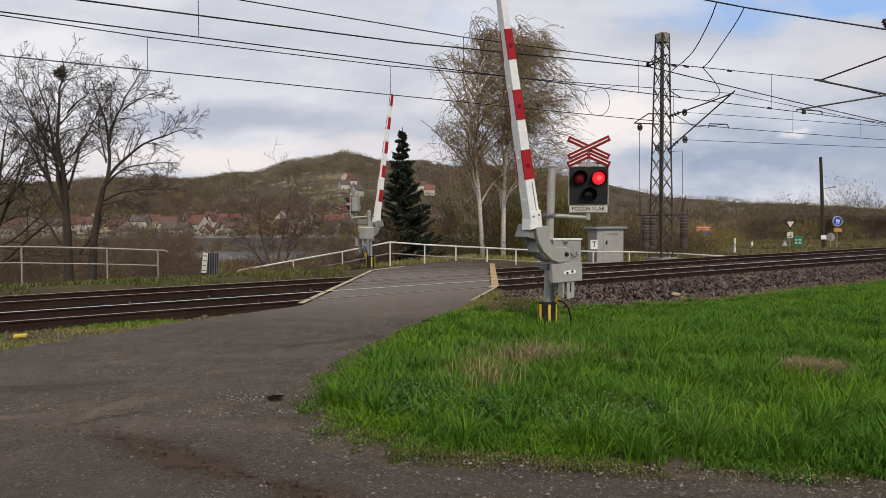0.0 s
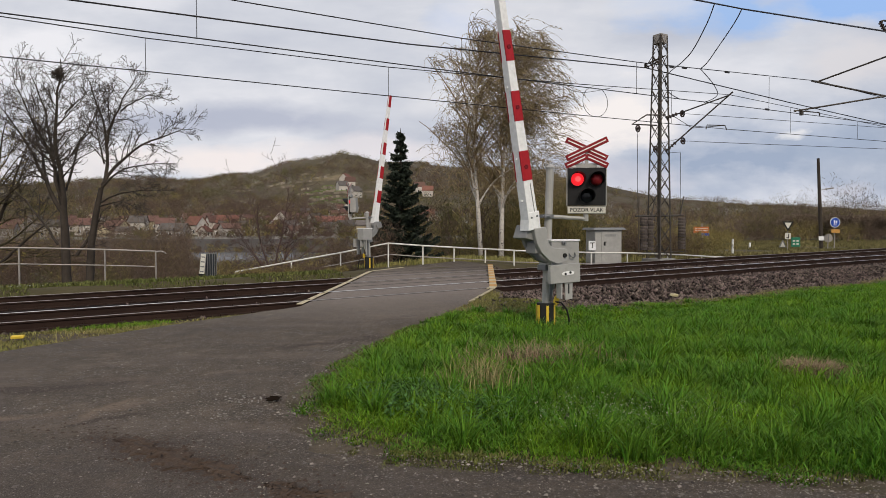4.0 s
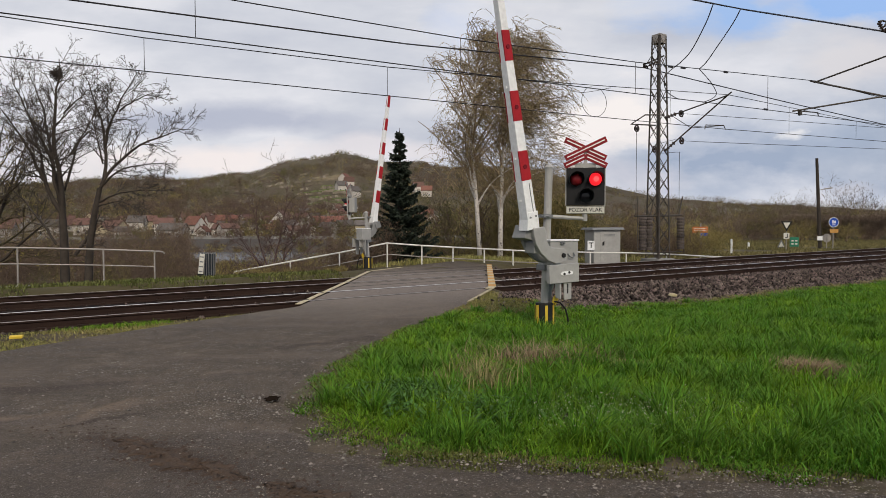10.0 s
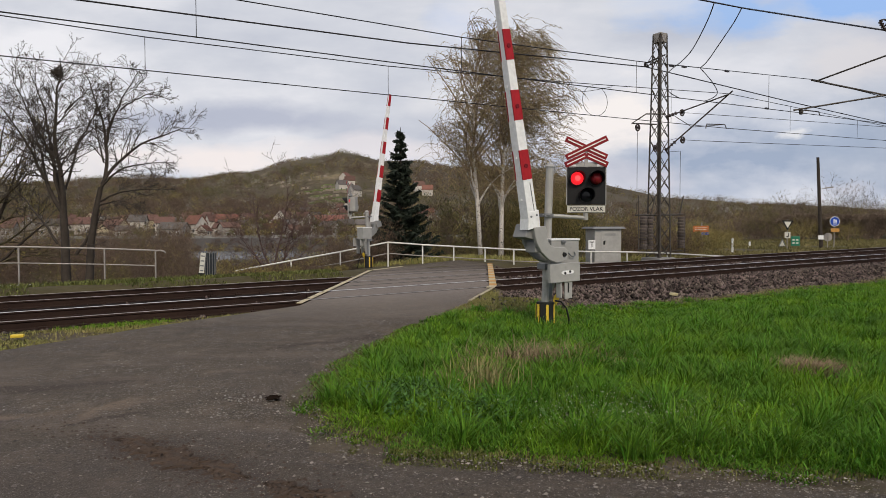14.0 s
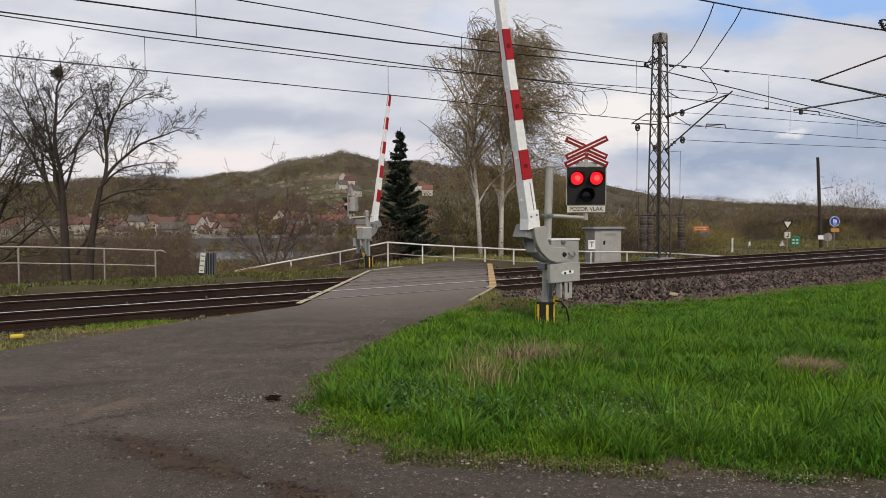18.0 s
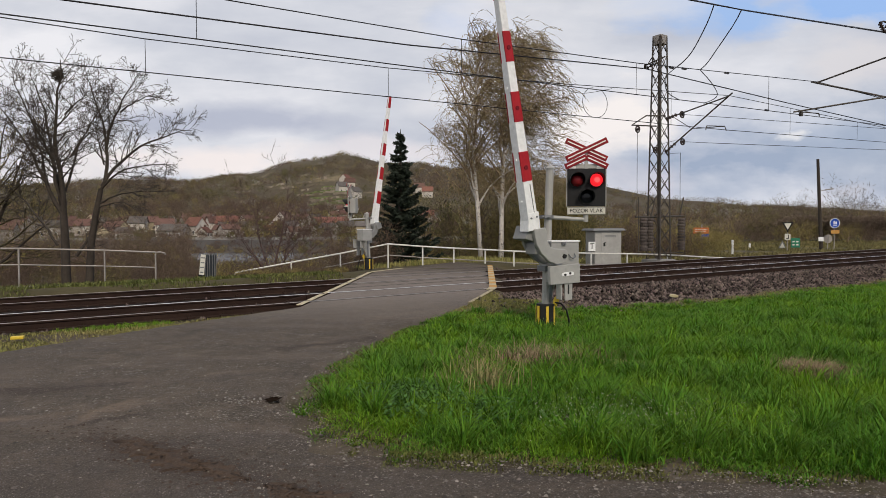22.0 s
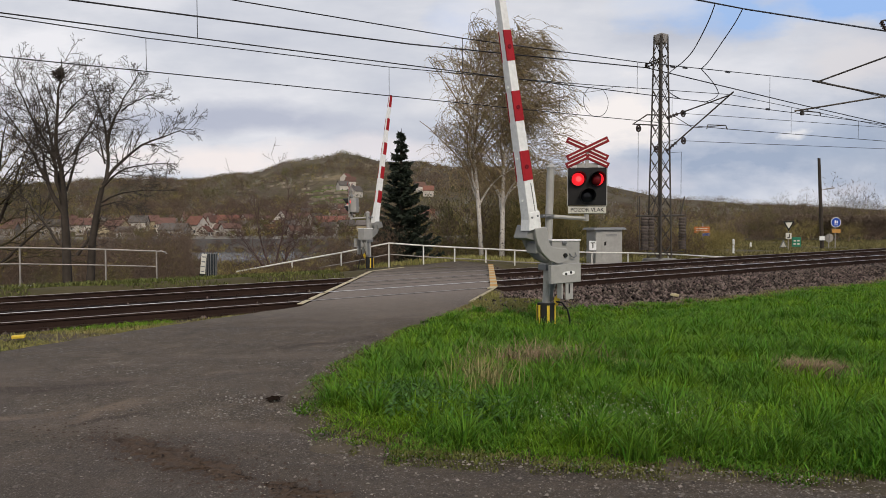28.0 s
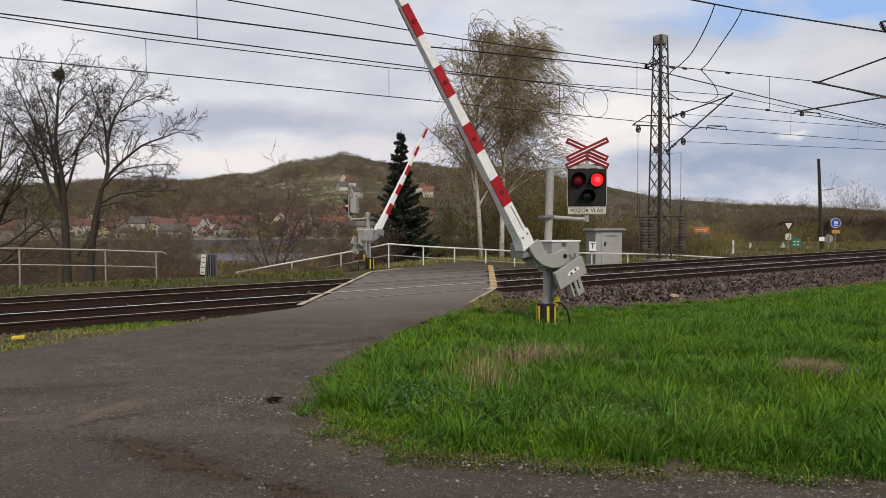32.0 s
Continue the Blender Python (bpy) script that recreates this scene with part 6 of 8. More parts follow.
def build_river_tree():
    """Two stems from one root, each fanning into long curved limbs with fine level twigs."""
    rng = np.random.default_rng(5)
    ox, oy = -16.85, 31.0
    z0 = gz(ox, oy)
    opts = dict(levels=4, steps=(9, 6, 5, 4), taper=(0.1, 0.25, 0.4, 0.6), least=0.0080, wobble=(0.07, 0.12, 0.15, 0.18), lift=(0.02, 0.02, 0.01, 0.0),
                kids=(9, 5, 4), first=(0.14, 0.14, 0.12), angle=(42, 48, 50), thin=(0.6, 0.5, 0.6), short=(0.55, 0.48, 0.5))
    segs = []
    for pts, r in (([(-0.62, -0.3), (-0.66, 1.4 - z0), (-0.72, 2.5 - z0)], (0.24, 0.175, 0.15)), ([(0.30, -0.3), (0.55, 1.0 - z0), (0.80, 2.4 - z0), (1.05, 3.5 - z0)], (0.22, 0.16, 0.13, 0.11))):
        segs.append(([Vector((x, 0.0, z)) for x, z in pts], list(r), 0))
    # start along x and up, lean at start and end, length, radius
    limbs = ((-0.74, 2.35, -24, -33, 6.4, 0.090), (-0.74, 2.4, -4, -30, 7.6, 0.090), (-0.70, 2.3, 5, 10, 7.5, 0.115), (-0.30, 5.0, 28, 66, 2.5, 0.050), (-0.55, 6.9, 48, 58, 2.1, 0.040),
             (1.05, 3.4, 9, -24, 6.1, 0.078), (1.10, 3.6, 28, 82, 5.4, 0.072), (1.30, 5.3, 13, 46, 4.4, 0.055), (2.00, 7.0, 50, 80, 2.4, 0.038), (1.08, 3.5, 48, 100, 4.2, 0.046),
             (0.92, 2.8, 62, 96, 3.2, 0.040), (-0.15, 0.4, 36, 14, 2.5, 0.070), (0.90, 2.6, 70, 116, 2.6, 0.030), (-1.0, 0.9, -36, -56, 4.6, 0.052))
    more = ((-1.55, 3.9, -2, -18, 4.6, 0.05), (1.22, 4.6, -12, 8, 3.4, 0.036), (-0.95, 4.2, -42, -60, 3.0, 0.04), (-0.72, 2.6, -12, -20, 6.8, 0.07), (-0.60, 3.4, 13, 30, 5.2, 0.055))
    for k, (x, z, a0, a1, long, r) in enumerate(limbs + more):
        arc_limb(rng, x, z - z0, a0, a1, long * 0.92, r * 1.2, (0.0, 0.22, -0.2, 0.1, -0.12)[k % 5], opts, segs)
    g = thing("bare_tree", pose(ox, oy, z0), "large bare deciduous tree with a nest by the river bank", "tree")
    part("trunk", tubes_mesh("trunk", [s for s in segs if s[2] < 1], M["bark"]), None, g)
    part("crown", tubes_mesh("crown", [s for s in segs if s[2] >= 1], M["twig"]), None, g, "bare twiggy crown")


build_river_tree()
rng = np.random.default_rng(3)
nest = Shape()
for i in range(190):
    d = Vector(rng.normal(0, 1, 3)).normalized()
    c = Vector(rng.normal(0, 0.115, 3))
    nest.rod(c - d * 0.18, c + d * 0.18, 0.010, 4)
tagged(part("nest", nest, M["bark"], at=pose(-17.65, 31.0, 8.72)), "dark twig nest high in the bare tree", "nest")

HAZE = dict(ASH, kids=(7, 6, 4, 2), lift=(0.02, 0.02, 0.03, 0.03, 0.03))
budding, budsegs, rng = build_tree("budding_tree", -23.4, 33.0, gz(-22.9, 33), "deciduous tree with a dense crown in first bud", 11, HAZE, "bark", "budtwig",
           [((0.05, 0, 1), 4.0, 0.26, (0, 0, -0.4)), ((0.30, 0, 1), 8.6, 0.15, (0, 0, 2.2)), ((0.55, 0.1, 0.8), 7.6, 0.13, (0, 0, 2.4)), ((-0.3, 0, 1), 7, 0.13, (0, 0, 2.5)), ((0.75, 0, 0.55), 6.5, 0.10, (0, 0, 2.0)), ((0.10, 0.2, 1), 8.4, 0.13, (0, 0, 2.2))], 1, ((0.4, 0, 4.0 - gz(-22.9, 33)), (4.4, 4.2, 4.6)))
tips = np.array([tuple(s[0][-1]) for s in budsegs if s[2] >= 3])
part("foliage", flakes("foliage", tips, np.full(len(tips), 0.035), rng, M["scrub"], 2), None, budding, "yellow-green opening buds")
SHRUB = dict(levels=4, steps=(7, 5, 4, 3), taper=(0.3, 0.3, 0.35, 0.5), least=0.006, wobble=(0.13, 0.16, 0.2, 0.2), lift=(0.02, 0.03, 0.03, 0.03),
             kids=(8, 6, 4), first=(0.15, 0.15, 0.2), angle=(48, 48, 50), thin=(0.55, 0.55, 0.55), short=(0.6, 0.55, 0.5))
build_tree("bare_fruit_tree", -8.9, 35.0, gz(-8.9, 35), "small bare fruit tree with reddish twigs behind the railing", 23, SHRUB, "redtwig", "redtwig",
           [((0.02, 0, 1), 2.6, 0.10, (0, 0, -0.3)), ((0.5, 0, 1), 4.6, 0.055, (0, 0, 1.4)), ((-0.45, 0.2, 1), 4.6, 0.055, (0, 0, 1.5)), ((0.05, -0.3, 1), 4.8, 0.055, (0, 0, 1.8)), ((0.9, 0.1, 0.6), 3.6, 0.045, (0, 0, 1.5)), ((-0.95, 0, 0.6), 3.6, 0.045, (0, 0, 1.4)), ((0.7, -0.2, 0.9), 3.4, 0.04, (0, 0, 1.6)), ((-0.7, -0.2, 0.9), 3.4, 0.04, (0, 0, 1.6))], 1)


def build_birch():
    """Two white stems; steep limbs; thin hanging twigs in bud, blown to one side by the wind."""
    rng = np.random.default_rng(8)
    bx, by = 2.30, 33.0
    z0 = gz(bx, by)
    g = thing("birch_tree", pose(bx, by, z0), "tall weeping birch with white stems and budding twigs", "tree")
    strands, buds, size = Shape(), [], []
    stems = (([(-0.42, 0, -0.3), (-0.58, 0, 2.5), (-0.78, 0, 5.0), (-0.80, 0, 7.6), (-0.50, 0, 9.5), (-0.25, 0, 10.7)], 0.125),
             ([(0.55, 0, -0.3), (0.60, 0.1, 2.0), (0.66, 0.1, 4.5), (0.90, 0.1, 7.0), (1.15, 0.1, 9.0), (1.45, 0.1, 10.3)], 0.14))
    limbs = []
    for path, r in stems:
        n = len(path)
        part("trunk", Shape().tube(path, [r * (1 - 0.88 * i / (n - 1)) for i in range(n)], 9), M["birchbark"], g, "white birch stem", True)
        pv = [Vector(p) for p in path]
        for k in range(40):
            f = 0.20 + 0.78 * ((k + rng.random()) / 40) ** 0.95
            i = min(int(f * (n - 1)), n - 2)
            q = pv[i].lerp(pv[i + 1], f * (n - 1) - i)
            a = rng.uniform(0, 2 * math.pi)
            long = np.interp(f, [0.15, 0.3, 0.5, 0.75, 0.9, 1.0], [3.2, 4.0, 3.9, 2.9, 1.7, 0.8]) * rng.uniform(0.7, 1.12)
            d = Vector((math.cos(a), math.sin(a) * 0.8, rng.uniform(1.1, 2.0))).normalized()
            pts = [q]
            for j in range(7):
                d = (d + Vector((0.05, 0, -0.03 - 0.02 * j)) + Vector(rng.normal(0, 0.06, 3))).normalized()
                pts.append(pts[-1] + d * long / 7)
            limbs.append((pts, long * (1.25 - 0.75 * f)))
            part("limb", Shape().tube(pts, [0.046 * (1 - 0.82 * j / 7) * (1.25 - f * 0.7) + 0.006 for j in range(8)], 5, False), M["birchbark"] if f < 0.30 else M["birchtwig"], g, "", True)
    # side twigs rise from the limbs and hang over; the wind lays their ends to one side
    for pts, reach in limbs:
        for k in range(int(1 + 2.7 * reach)):
            f = rng.uniform(0.12, 1.0) ** 0.8
            i = min(int(f * 7), 6)
            q = pts[i].lerp(pts[i + 1], f * 7 - i)
            d = Vector((rng.normal(0.25, 0.7), rng.normal(0, 0.6), rng.uniform(0.1, 0.9))).normalized()
            long = rng.uniform(0.5, 1.3)
            tip = q + d * long * 0.8
            strands.tube([q, q + d * long * 0.4, tip], [0.011, 0.009, 0.007], 3, False)
            for c in range(6):
                s = q.lerp(tip, rng.uniform(0.2, 1.0))
                e = Vector((rng.normal(0.3, 0.35), rng.normal(0, 0.4), rng.uniform(-0.2, 0.5))).normalized()
                hang_long = rng.uniform(0.5, 1.5) * (0.75 if s.z < 4.5 else 1.0)
                line = [s]
                for j in range(5):
                    e = (e + Vector((0.17, 0, -0.44)) + Vector(rng.normal(0, 0.13, 3))).normalized()
                    line.append(line[-1] + e * hang_long / 5)
                    for _ in range(2):
                        buds.append((line[-2].lerp(line[-1], rng.random()), e))
                        size.append(rng.uniform(0.6, 1.3))
                strands.tube(line, [0.007, 0.0065, 0.006, 0.005, 0.004, 0.003], 3, False)
    for _ in range(1900):
        h = rng.uniform(3.0, 10.2)
        reach = np.interp(h, [3.0, 4.5, 6.5, 8.5, 10.2], [2.9, 3.3, 2.9, 2.4, 1.5])
        a, r = rng.uniform(0, 2 * math.pi), reach * rng.random() ** 0.55
        s = Vector((0.25 + 0.06 * h + r * math.cos(a), r * math.sin(a), h))
        e = Vector((0.3 * math.cos(a) + rng.normal(0.1, 0.25), 0.3 * math.sin(a), rng.uniform(0.2, 1.0))).normalized()
        hang_long = rng.uniform(0.8, 1.9)
        line = [s]
        for j in range(5):
            e = (e + Vector((0.15, 0, -0.40)) + Vector(rng.normal(0, 0.13, 3))).normalized()
            line.append(line[-1] + e * hang_long / 5)
            buds.append((line[-2].lerp(line[-1], rng.random()), e))
            size.append(rng.uniform(0.6, 1.3))
        strands.tube(line, [0.009, 0.008, 0.007, 0.006, 0.005, 0.003], 3, False)
    part("crown", strands.mesh("crown", M["birchtwig"], False, False), None, g, "weeping crown of long brown twigs")
    # catkins and first leaves: slim, hanging along their twigs
    c, e = np.array([tuple(q) for q, _ in buds]), np.array([tuple(d) for _, d in buds])
    w = np.array(size)[:, None]
    e = e + rng.normal(0, 0.35, e.shape)
    side = np.cross(e, rng.normal(0, 1, e.shape))
    side /= np.linalg.norm(side, axis=1, keepdims=True)
    v = np.stack([c + side * 0.016 * w, c - side * 0.016 * w, c + e * 0.12 * w], 1).reshape(-1, 3)
    part("foliage", quick_mesh("foliage", v, np.arange(len(v)).reshape(-1, 3), M["catkin"]), None, g, "olive-brown budding foliage")


def build_spruce(x, y, height, width, seed, label):
    rng = np.random.default_rng(seed)
    z = gz(x, y)
    g = thing("spruce_tree", pose(x, y, z), label, "tree")
    part("trunk", Shape().tube([(0, 0, -0.3), (0, 0, height * 0.6), (0.02, 0, height)], [0.16, 0.09, 0.012], 8), M["bark"], g)
    vs, wood = [], Shape()
    tiers = 36
    for i in range(tiers):
        f = (i + 0.3) / tiers
        h = height * (0.05 + 0.93 * f)
        reach = width * (1 - f) ** 1.0 * 0.5 + 0.07
        for k in range(int(5 + 7 * (1 - f))):
            a = rng.uniform(0, 2 * math.pi)
            long = reach * rng.uniform(0.55, 1.18)
            d = Vector((math.cos(a), math.sin(a), 0))
            pts = [Vector((0, 0, h + rng.normal(0, 0.14)))]
            for j in range(5):
                u = (j + 1) / 5
                pts.append(Vector((d.x * long * u, d.y * long * u, pts[0].z + long * (-0.38 * u + 0.58 * u * u) + 0.05 * (1 - f))))
            wood.tube(pts, [0.02, 0.017, 0.014, 0.011, 0.008, 0.004], 3, False)
            side = Vector((-d.y, d.x, 0))
            for _ in range(int(70 + 130 * long)):
                u = rng.uniform(0.08, 1.0)
                j = min(int(u * 5), 4)
                q = pts[j].lerp(pts[j + 1], u * 5 - j)
                w = side * rng.normal(0, 1) + d * rng.uniform(0.2, 1.0) + Vector((0, 0, rng.normal(-0.35, 0.3)))
                tip = q + w.normalized() * rng.uniform(0.10, 0.24)
                e = Vector(rng.normal(0, 0.036, 3))
                vs += [tuple(q + e), tuple(q - e), tuple(tip)]
    part("boughs", wood.mesh("boughs", M["bark"], False, False), None, g)
    part("needles", quick_mesh("needles", vs, np.arange(len(vs)).reshape(-1, 3), M["spruce"]), None, g, "dark green needles")


build_birch()
build_spruce(-2.15, 34.0, 7.72, 4.0, 12, "dark green spruce beside the river railing")


# ---------------------------------------------------------------- scrub, woods and hill
def twig_cloud(name, spots, mats, label, category, seed, each=70, slim=0.10):
    """Many small crowns of loose twigs and buds: rows of x, y, z, radius, height, material."""
    rng = np.random.default_rng(seed)
    spots = np.asarray(spots, float)
    k = len(spots)
    u = rng.normal(0, 1, (k, each, 3))
    u /= np.linalg.norm(u, axis=2, keepdims=True)
    u *= rng.random((k, each, 1)) ** 0.4
    lump = 1 + 0.25 * np.sin(u[..., :1] * 5 + np.arange(k)[:, None, None])
    c = spots[:, None, :3] + u * lump * spots[:, None, [3, 3, 4]] * 0.5 + np.array([0, 0, 0.5]) * spots[:, None, 4:5]
    long = spots[:, 3][:, None, None] * slim * rng.uniform(0.6, 1.6, (k, each, 1))
    d = rng.normal(0, 1, (k, each, 3))
    d[..., 2] = np.abs(d[..., 2]) + 0.4
    d /= np.linalg.norm(d, axis=2, keepdims=True)
    e = np.cross(d, rng.normal(0, 1, (k, each, 3)))
    e /= np.linalg.norm(e, axis=2, keepdims=True)
    v = np.stack([c + e * long * 0.16, c - e * long * 0.16, c + d * long * 4.2], 2).reshape(-1, 3)
    f = np.arange(len(v)).reshape(-1, 3)
    me = quick_mesh(name, v, f, mats, np.repeat(spots[:, 5].astype(int), each))
    return tagged(new(name, me), label, category, kind="stuff")


def scrub_rows(rng, n, x0, x1, y0, y1, r, h, pick, keep=None):
    rows = []
    while len(rows) < n:
        y = rng.uniform(y0, y1)
        x = rng.uniform(x0, x1) * (y / y1 if y1 > 80 else 1)
        if keep and not keep(x, y):
            continue
        s = rng.uniform(0.6, 1.35)
        rows.append((x, y, gz(x, y) - 0.1, r * s, h * s * rng.uniform(0.7, 1.3), rng.choice(len(pick), p=pick)))
    return rows


rng = np.random.default_rng(31)
WOODS = [M["brownwood"], M["greenwood"], M["scrub"], M["blossom"]]
rows = scrub_rows(rng, 130, -11.5, -2.5, 31, 46, 1.5, 1.9, (0.6, 0.1, 0.28, 0.02)) + scrub_rows(rng, 90, -1, 8, 36, 50, 2.3, 4.2, (0.2, 0.2, 0.6, 0.0)) \
    + scrub_rows(rng, 50, 6, 16, 36, 52, 1.8, 1.7, (0.4, 0.25, 0.35, 0.0)) + scrub_rows(rng, 150, -30, -8, 33, 50, 1.8, 2.3, (0.82, 0.06, 0.12, 0.0))
twig_cloud("scrub", rows, WOODS, "olive and brown budding scrub along the river bank", "bushes", 1, 1000, 0.028)
rows = scrub_rows(rng, 170, -52, -6, 52, 78, 2.2, 4.2, (0.84, 0.06, 0.10, 0.0)) + scrub_rows(rng, 260, -64, -32, 56, 84, 2.6, 5.8, (0.9, 0.04, 0.06, 0.0)) + scrub_rows(rng, 200, -80, 8, 78, 112, 2.6, 2.6, (0.72, 0.10, 0.16, 0.02))
rows = [r if not -0.38 < r[0] / r[1] < -0.19 else (*r[:4], r[4] * 0.35, r[5]) for r in rows]     # low where the river shows
twig_cloud("river_bushes", rows, WOODS, "brown bushes along the river's near bank", "bushes", 2, 460, 0.030)
rows = [(x, y, z, r, h * (0.30 + 0.62 * float(sm(x / y, 0.40, 0.52))), k) for x, y, z, r, h, k in scrub_rows(rng, 640, 20, 140, 92, 150, 4.6, 5.6, (0.72, 0.12, 0.16, 0.0))]
twig_cloud("riverside_wood", rows, [M["copse_twig"], M["greenwood"], M["scrub"], M["copse_twig"]], "bare brown riverside wood in early spring", "woods", 3, 800, 0.019)
rows = [(place(px, d), d, gz(place(px, d), d) - 0.1, r, h, k) for px, d, r, h, k in ((1268, 74, 4.4, 2.6, 2), (1250, 80, 3.2, 2.0, 2), (1300, 78, 3.0, 1.4, 2), (1425, 78, 4.2, 3.0, 2), (1395, 82, 3.4, 2.2, 2), (1340, 80, 3.6, 1.6, 0), (1500, 76, 3.6, 2.4, 2), (1215, 76, 3.4, 1.5, 0), (1545, 78, 3.4, 2.2, 0))]
twig_cloud("meadow_bushes", rows, WOODS, "olive budding bushes at the edge of the meadow", "bushes", 12, 900, 0.022)
rows = scrub_rows(rng, 420, -100, 40, 236, 300, 5.5, 5.2, (0.55, 0.25, 0.15, 0.05)) + scrub_rows(rng, 130, -130, 130, 226, 236, 4.0, 3.0, (0.6, 0.2, 0.2, 0.0)) + scrub_rows(rng, 150, -130, 60, 210, 226, 3.4, 2.0, (0.6, 0.2, 0.2, 0.0))
twig_cloud("town_trees", rows, WOODS, "bare garden trees between the houses of the town", "trees", 4, 130, 0.065)


def hill_woods(n, seed):
    rng = np.random.default_rng(seed)
    out = []
    while len(out) < n:
        y = 300 + 620 * rng.random() ** 1.25
        x = rng.uniform(-0.80, 0.80) * y
        patch = math.sin(x * 0.021 + 2.1 * math.sin(y * 0.012)) + 0.8 * math.sin(y * 0.035 + x * 0.009) + rng.normal(0, 0.5)
        if patch < -0.35 and rng.random() < 0.8:
            continue
        if -0.20 < x / y < -0.125 and 430 < y < 560 and rng.random() < 0.7:
            continue
        if x / y > 0.16 and rng.random() < 0.65:
            continue
        crest = -122 < x * 860 / y < -36 and y > 650 + 1.2 * abs(x * 860 / y + 85)
        if crest and rng.random() < 0.86:
            continue
        s = rng.uniform(0.6, 1.3)
        kind = 0 if patch > -0.1 + rng.normal(0, 0.5) else 1
        if rng.random() < 0.03:
            kind = 3
        elif rng.random() < 0.12:
            kind = 2
        low = 1.0 - 0.55 * float(sm(y, 700, 820))
        out.append((x, y, gz(x, y) - 1.0, 7.5 * s, 6.0 * s * low, kind))
    return out


twig_cloud("hillside_wood", hill_woods(11000, 6), WOODS, "mottled brown and green wood covering the hill", "woods", 5, 84, 0.042)


def terraces():
    """Old vineyard terraces on the slope: low pale dry walls, some with a green strip above."""
    rng = np.random.default_rng(15)
    walls, lawns = Shape(), Shape()
    for k in range(52):
        y = rng.uniform(330, 610) if k < 34 else rng.uniform(440, 530)
        x = y * (rng.uniform(-0.36, -0.10) if k < 34 else rng.uniform(-0.195, -0.145))
        n, long, bow = 6, rng.uniform(5, 16), rng.uniform(-2, 2)
        for i in range(n):
            x0, x1 = x + long * (i / n - 0.5), x + long * ((i + 1) / n - 0.5)
            yy = y + bow * math.sin(3.1 * i / n)
            z = gz((x0 + x1) / 2, yy)
            walls.box(((x0 + x1) / 2, yy, z + 0.5 + rng.uniform(-0.6, 0.4)), (x1 - x0 + 0.3, 0.9, 2.2))
            if k >= 34:
                lawns.box(((x0 + x1) / 2, yy + 3.4, gz((x0 + x1) / 2, yy + 3.4) + 1.2), (x1 - x0, 6.0, 0.8), Matrix.Rotation(0.16, 3, "X"))
    tagged(part("terrace_walls", walls, M["terrace"]), "pale dry-stone terrace walls on the wooded slope", "wall", kind="stuff")
    tagged(part("terrace_lawns", lawns, M["lawn"]), "green strips of garden between the terraces", "grass", kind="stuff")


terraces()


def bare_copse():
    """Bare riverside trees beyond the meadow: three built, the rest copies of them."""
    rng = np.random.default_rng(77)
    opts = dict(levels=4, steps=(7, 5, 4, 3), taper=(0.12, 0.2, 0.3, 0.5), least=0.030, wobble=(0.08, 0.13, 0.18, 0.2), lift=(0.03, 0.05, 0.05, 0.05),
                kids=(12, 9, 5), first=(0.15, 0.15, 0.2), angle=(40, 42, 45), thin=(0.5, 0.5, 0.55), short=(0.55, 0.5, 0.5))
    made = []
    for i in range(76):
        px = rng.uniform(1385, 1680)
        y = rng.uniform(84, 118)
        x = place(px, y)
        if i < 3:
            t, _, _ = build_tree("bare_riverside_tree", x, y, gz(x, y), "bare brown riverside tree with an open crown", 90 + i, opts, "copse_wood", "copse_wood",
                                 [((0.05, 0, 1), 2.2 + i * 0.35, 0.14, (0, 0, -0.3)), ((0.4, 0.2, 1), 2.1, 0.08, (0, 0, 0.7)), ((-0.45, -0.1, 1), 2.1, 0.08, (0, 0, 0.8)), ((0.1, 0.4, 1), 2.1, 0.08, (0, 0, 0.9))], 1)
            tagged(t, group="riverside trees")
            made.append(t)
        else:
            copy_thing(made[i % 3], pose(x, y, gz(x, y), 0, 0, rng.uniform(0, 360)))


bare_copse()


# ---------------------------------------------------------------- houses on the far bank
def build_house(x, y, w, d, h, roof_h, wall, roof, rz, label, rows=2):
    z = gz(x, y) - 0.3
    g = thing("house", pose(x, y, z, 0, 0, rz), label, "house", "houses of the town")
    sh = Shape().box((0, 0, h / 2), (w, d, h))
    sh.prism([(-d / 2, h), (d / 2, h), (0, h + roof_h)], -w / 2, w / 2, "x")
    part("wall", sh, M[wall], g)
    o = 0.35
    rs = Shape()
    for e in (-1, 1):
        a, b = Vector((0, e * (d / 2 + o), h - o * roof_h / (d / 2))), Vector((0, 0, h + roof_h))
        n = Vector((0, e * roof_h, d / 2)).normalized() * 0.18
        vs = [Vector((sx * (w / 2 + o), 0, 0)) + q for q in (a, b) for sx in (-1, 1)]
        vs = vs + [q + n for q in vs]
        rs.add(vs, [(0, 1, 3, 2), (4, 6, 7, 5), (0, 4, 5, 1), (2, 3, 7, 6), (0, 2, 6, 4), (1, 5, 7, 3)])
    r = part("roof", rs, M[roof], g)
    part("chimney", Shape().box((w * 0.22, 0.3, h + roof_h), (0.6, 0.6, 1.7)), M["roof_brown"], r)
    for row in range(rows):
        for i in range(max(2, int(w / 2.6))):
            n = max(2, int(w / 2.6))
            u = (i + 0.5) / n * w - w / 2
            zz = 1.5 + row * 2.7
            if zz + 0.7 > h:
                continue
            win = part("window", Shape().box((u, -d / 2 - 0.02, zz), (1.15, 0.08, 1.35)), M["white"], g)
            part("pane", Shape().box((u, -d / 2 - 0.055, zz), (0.92, 0.03, 1.12)), M["glass"], win)
    return g


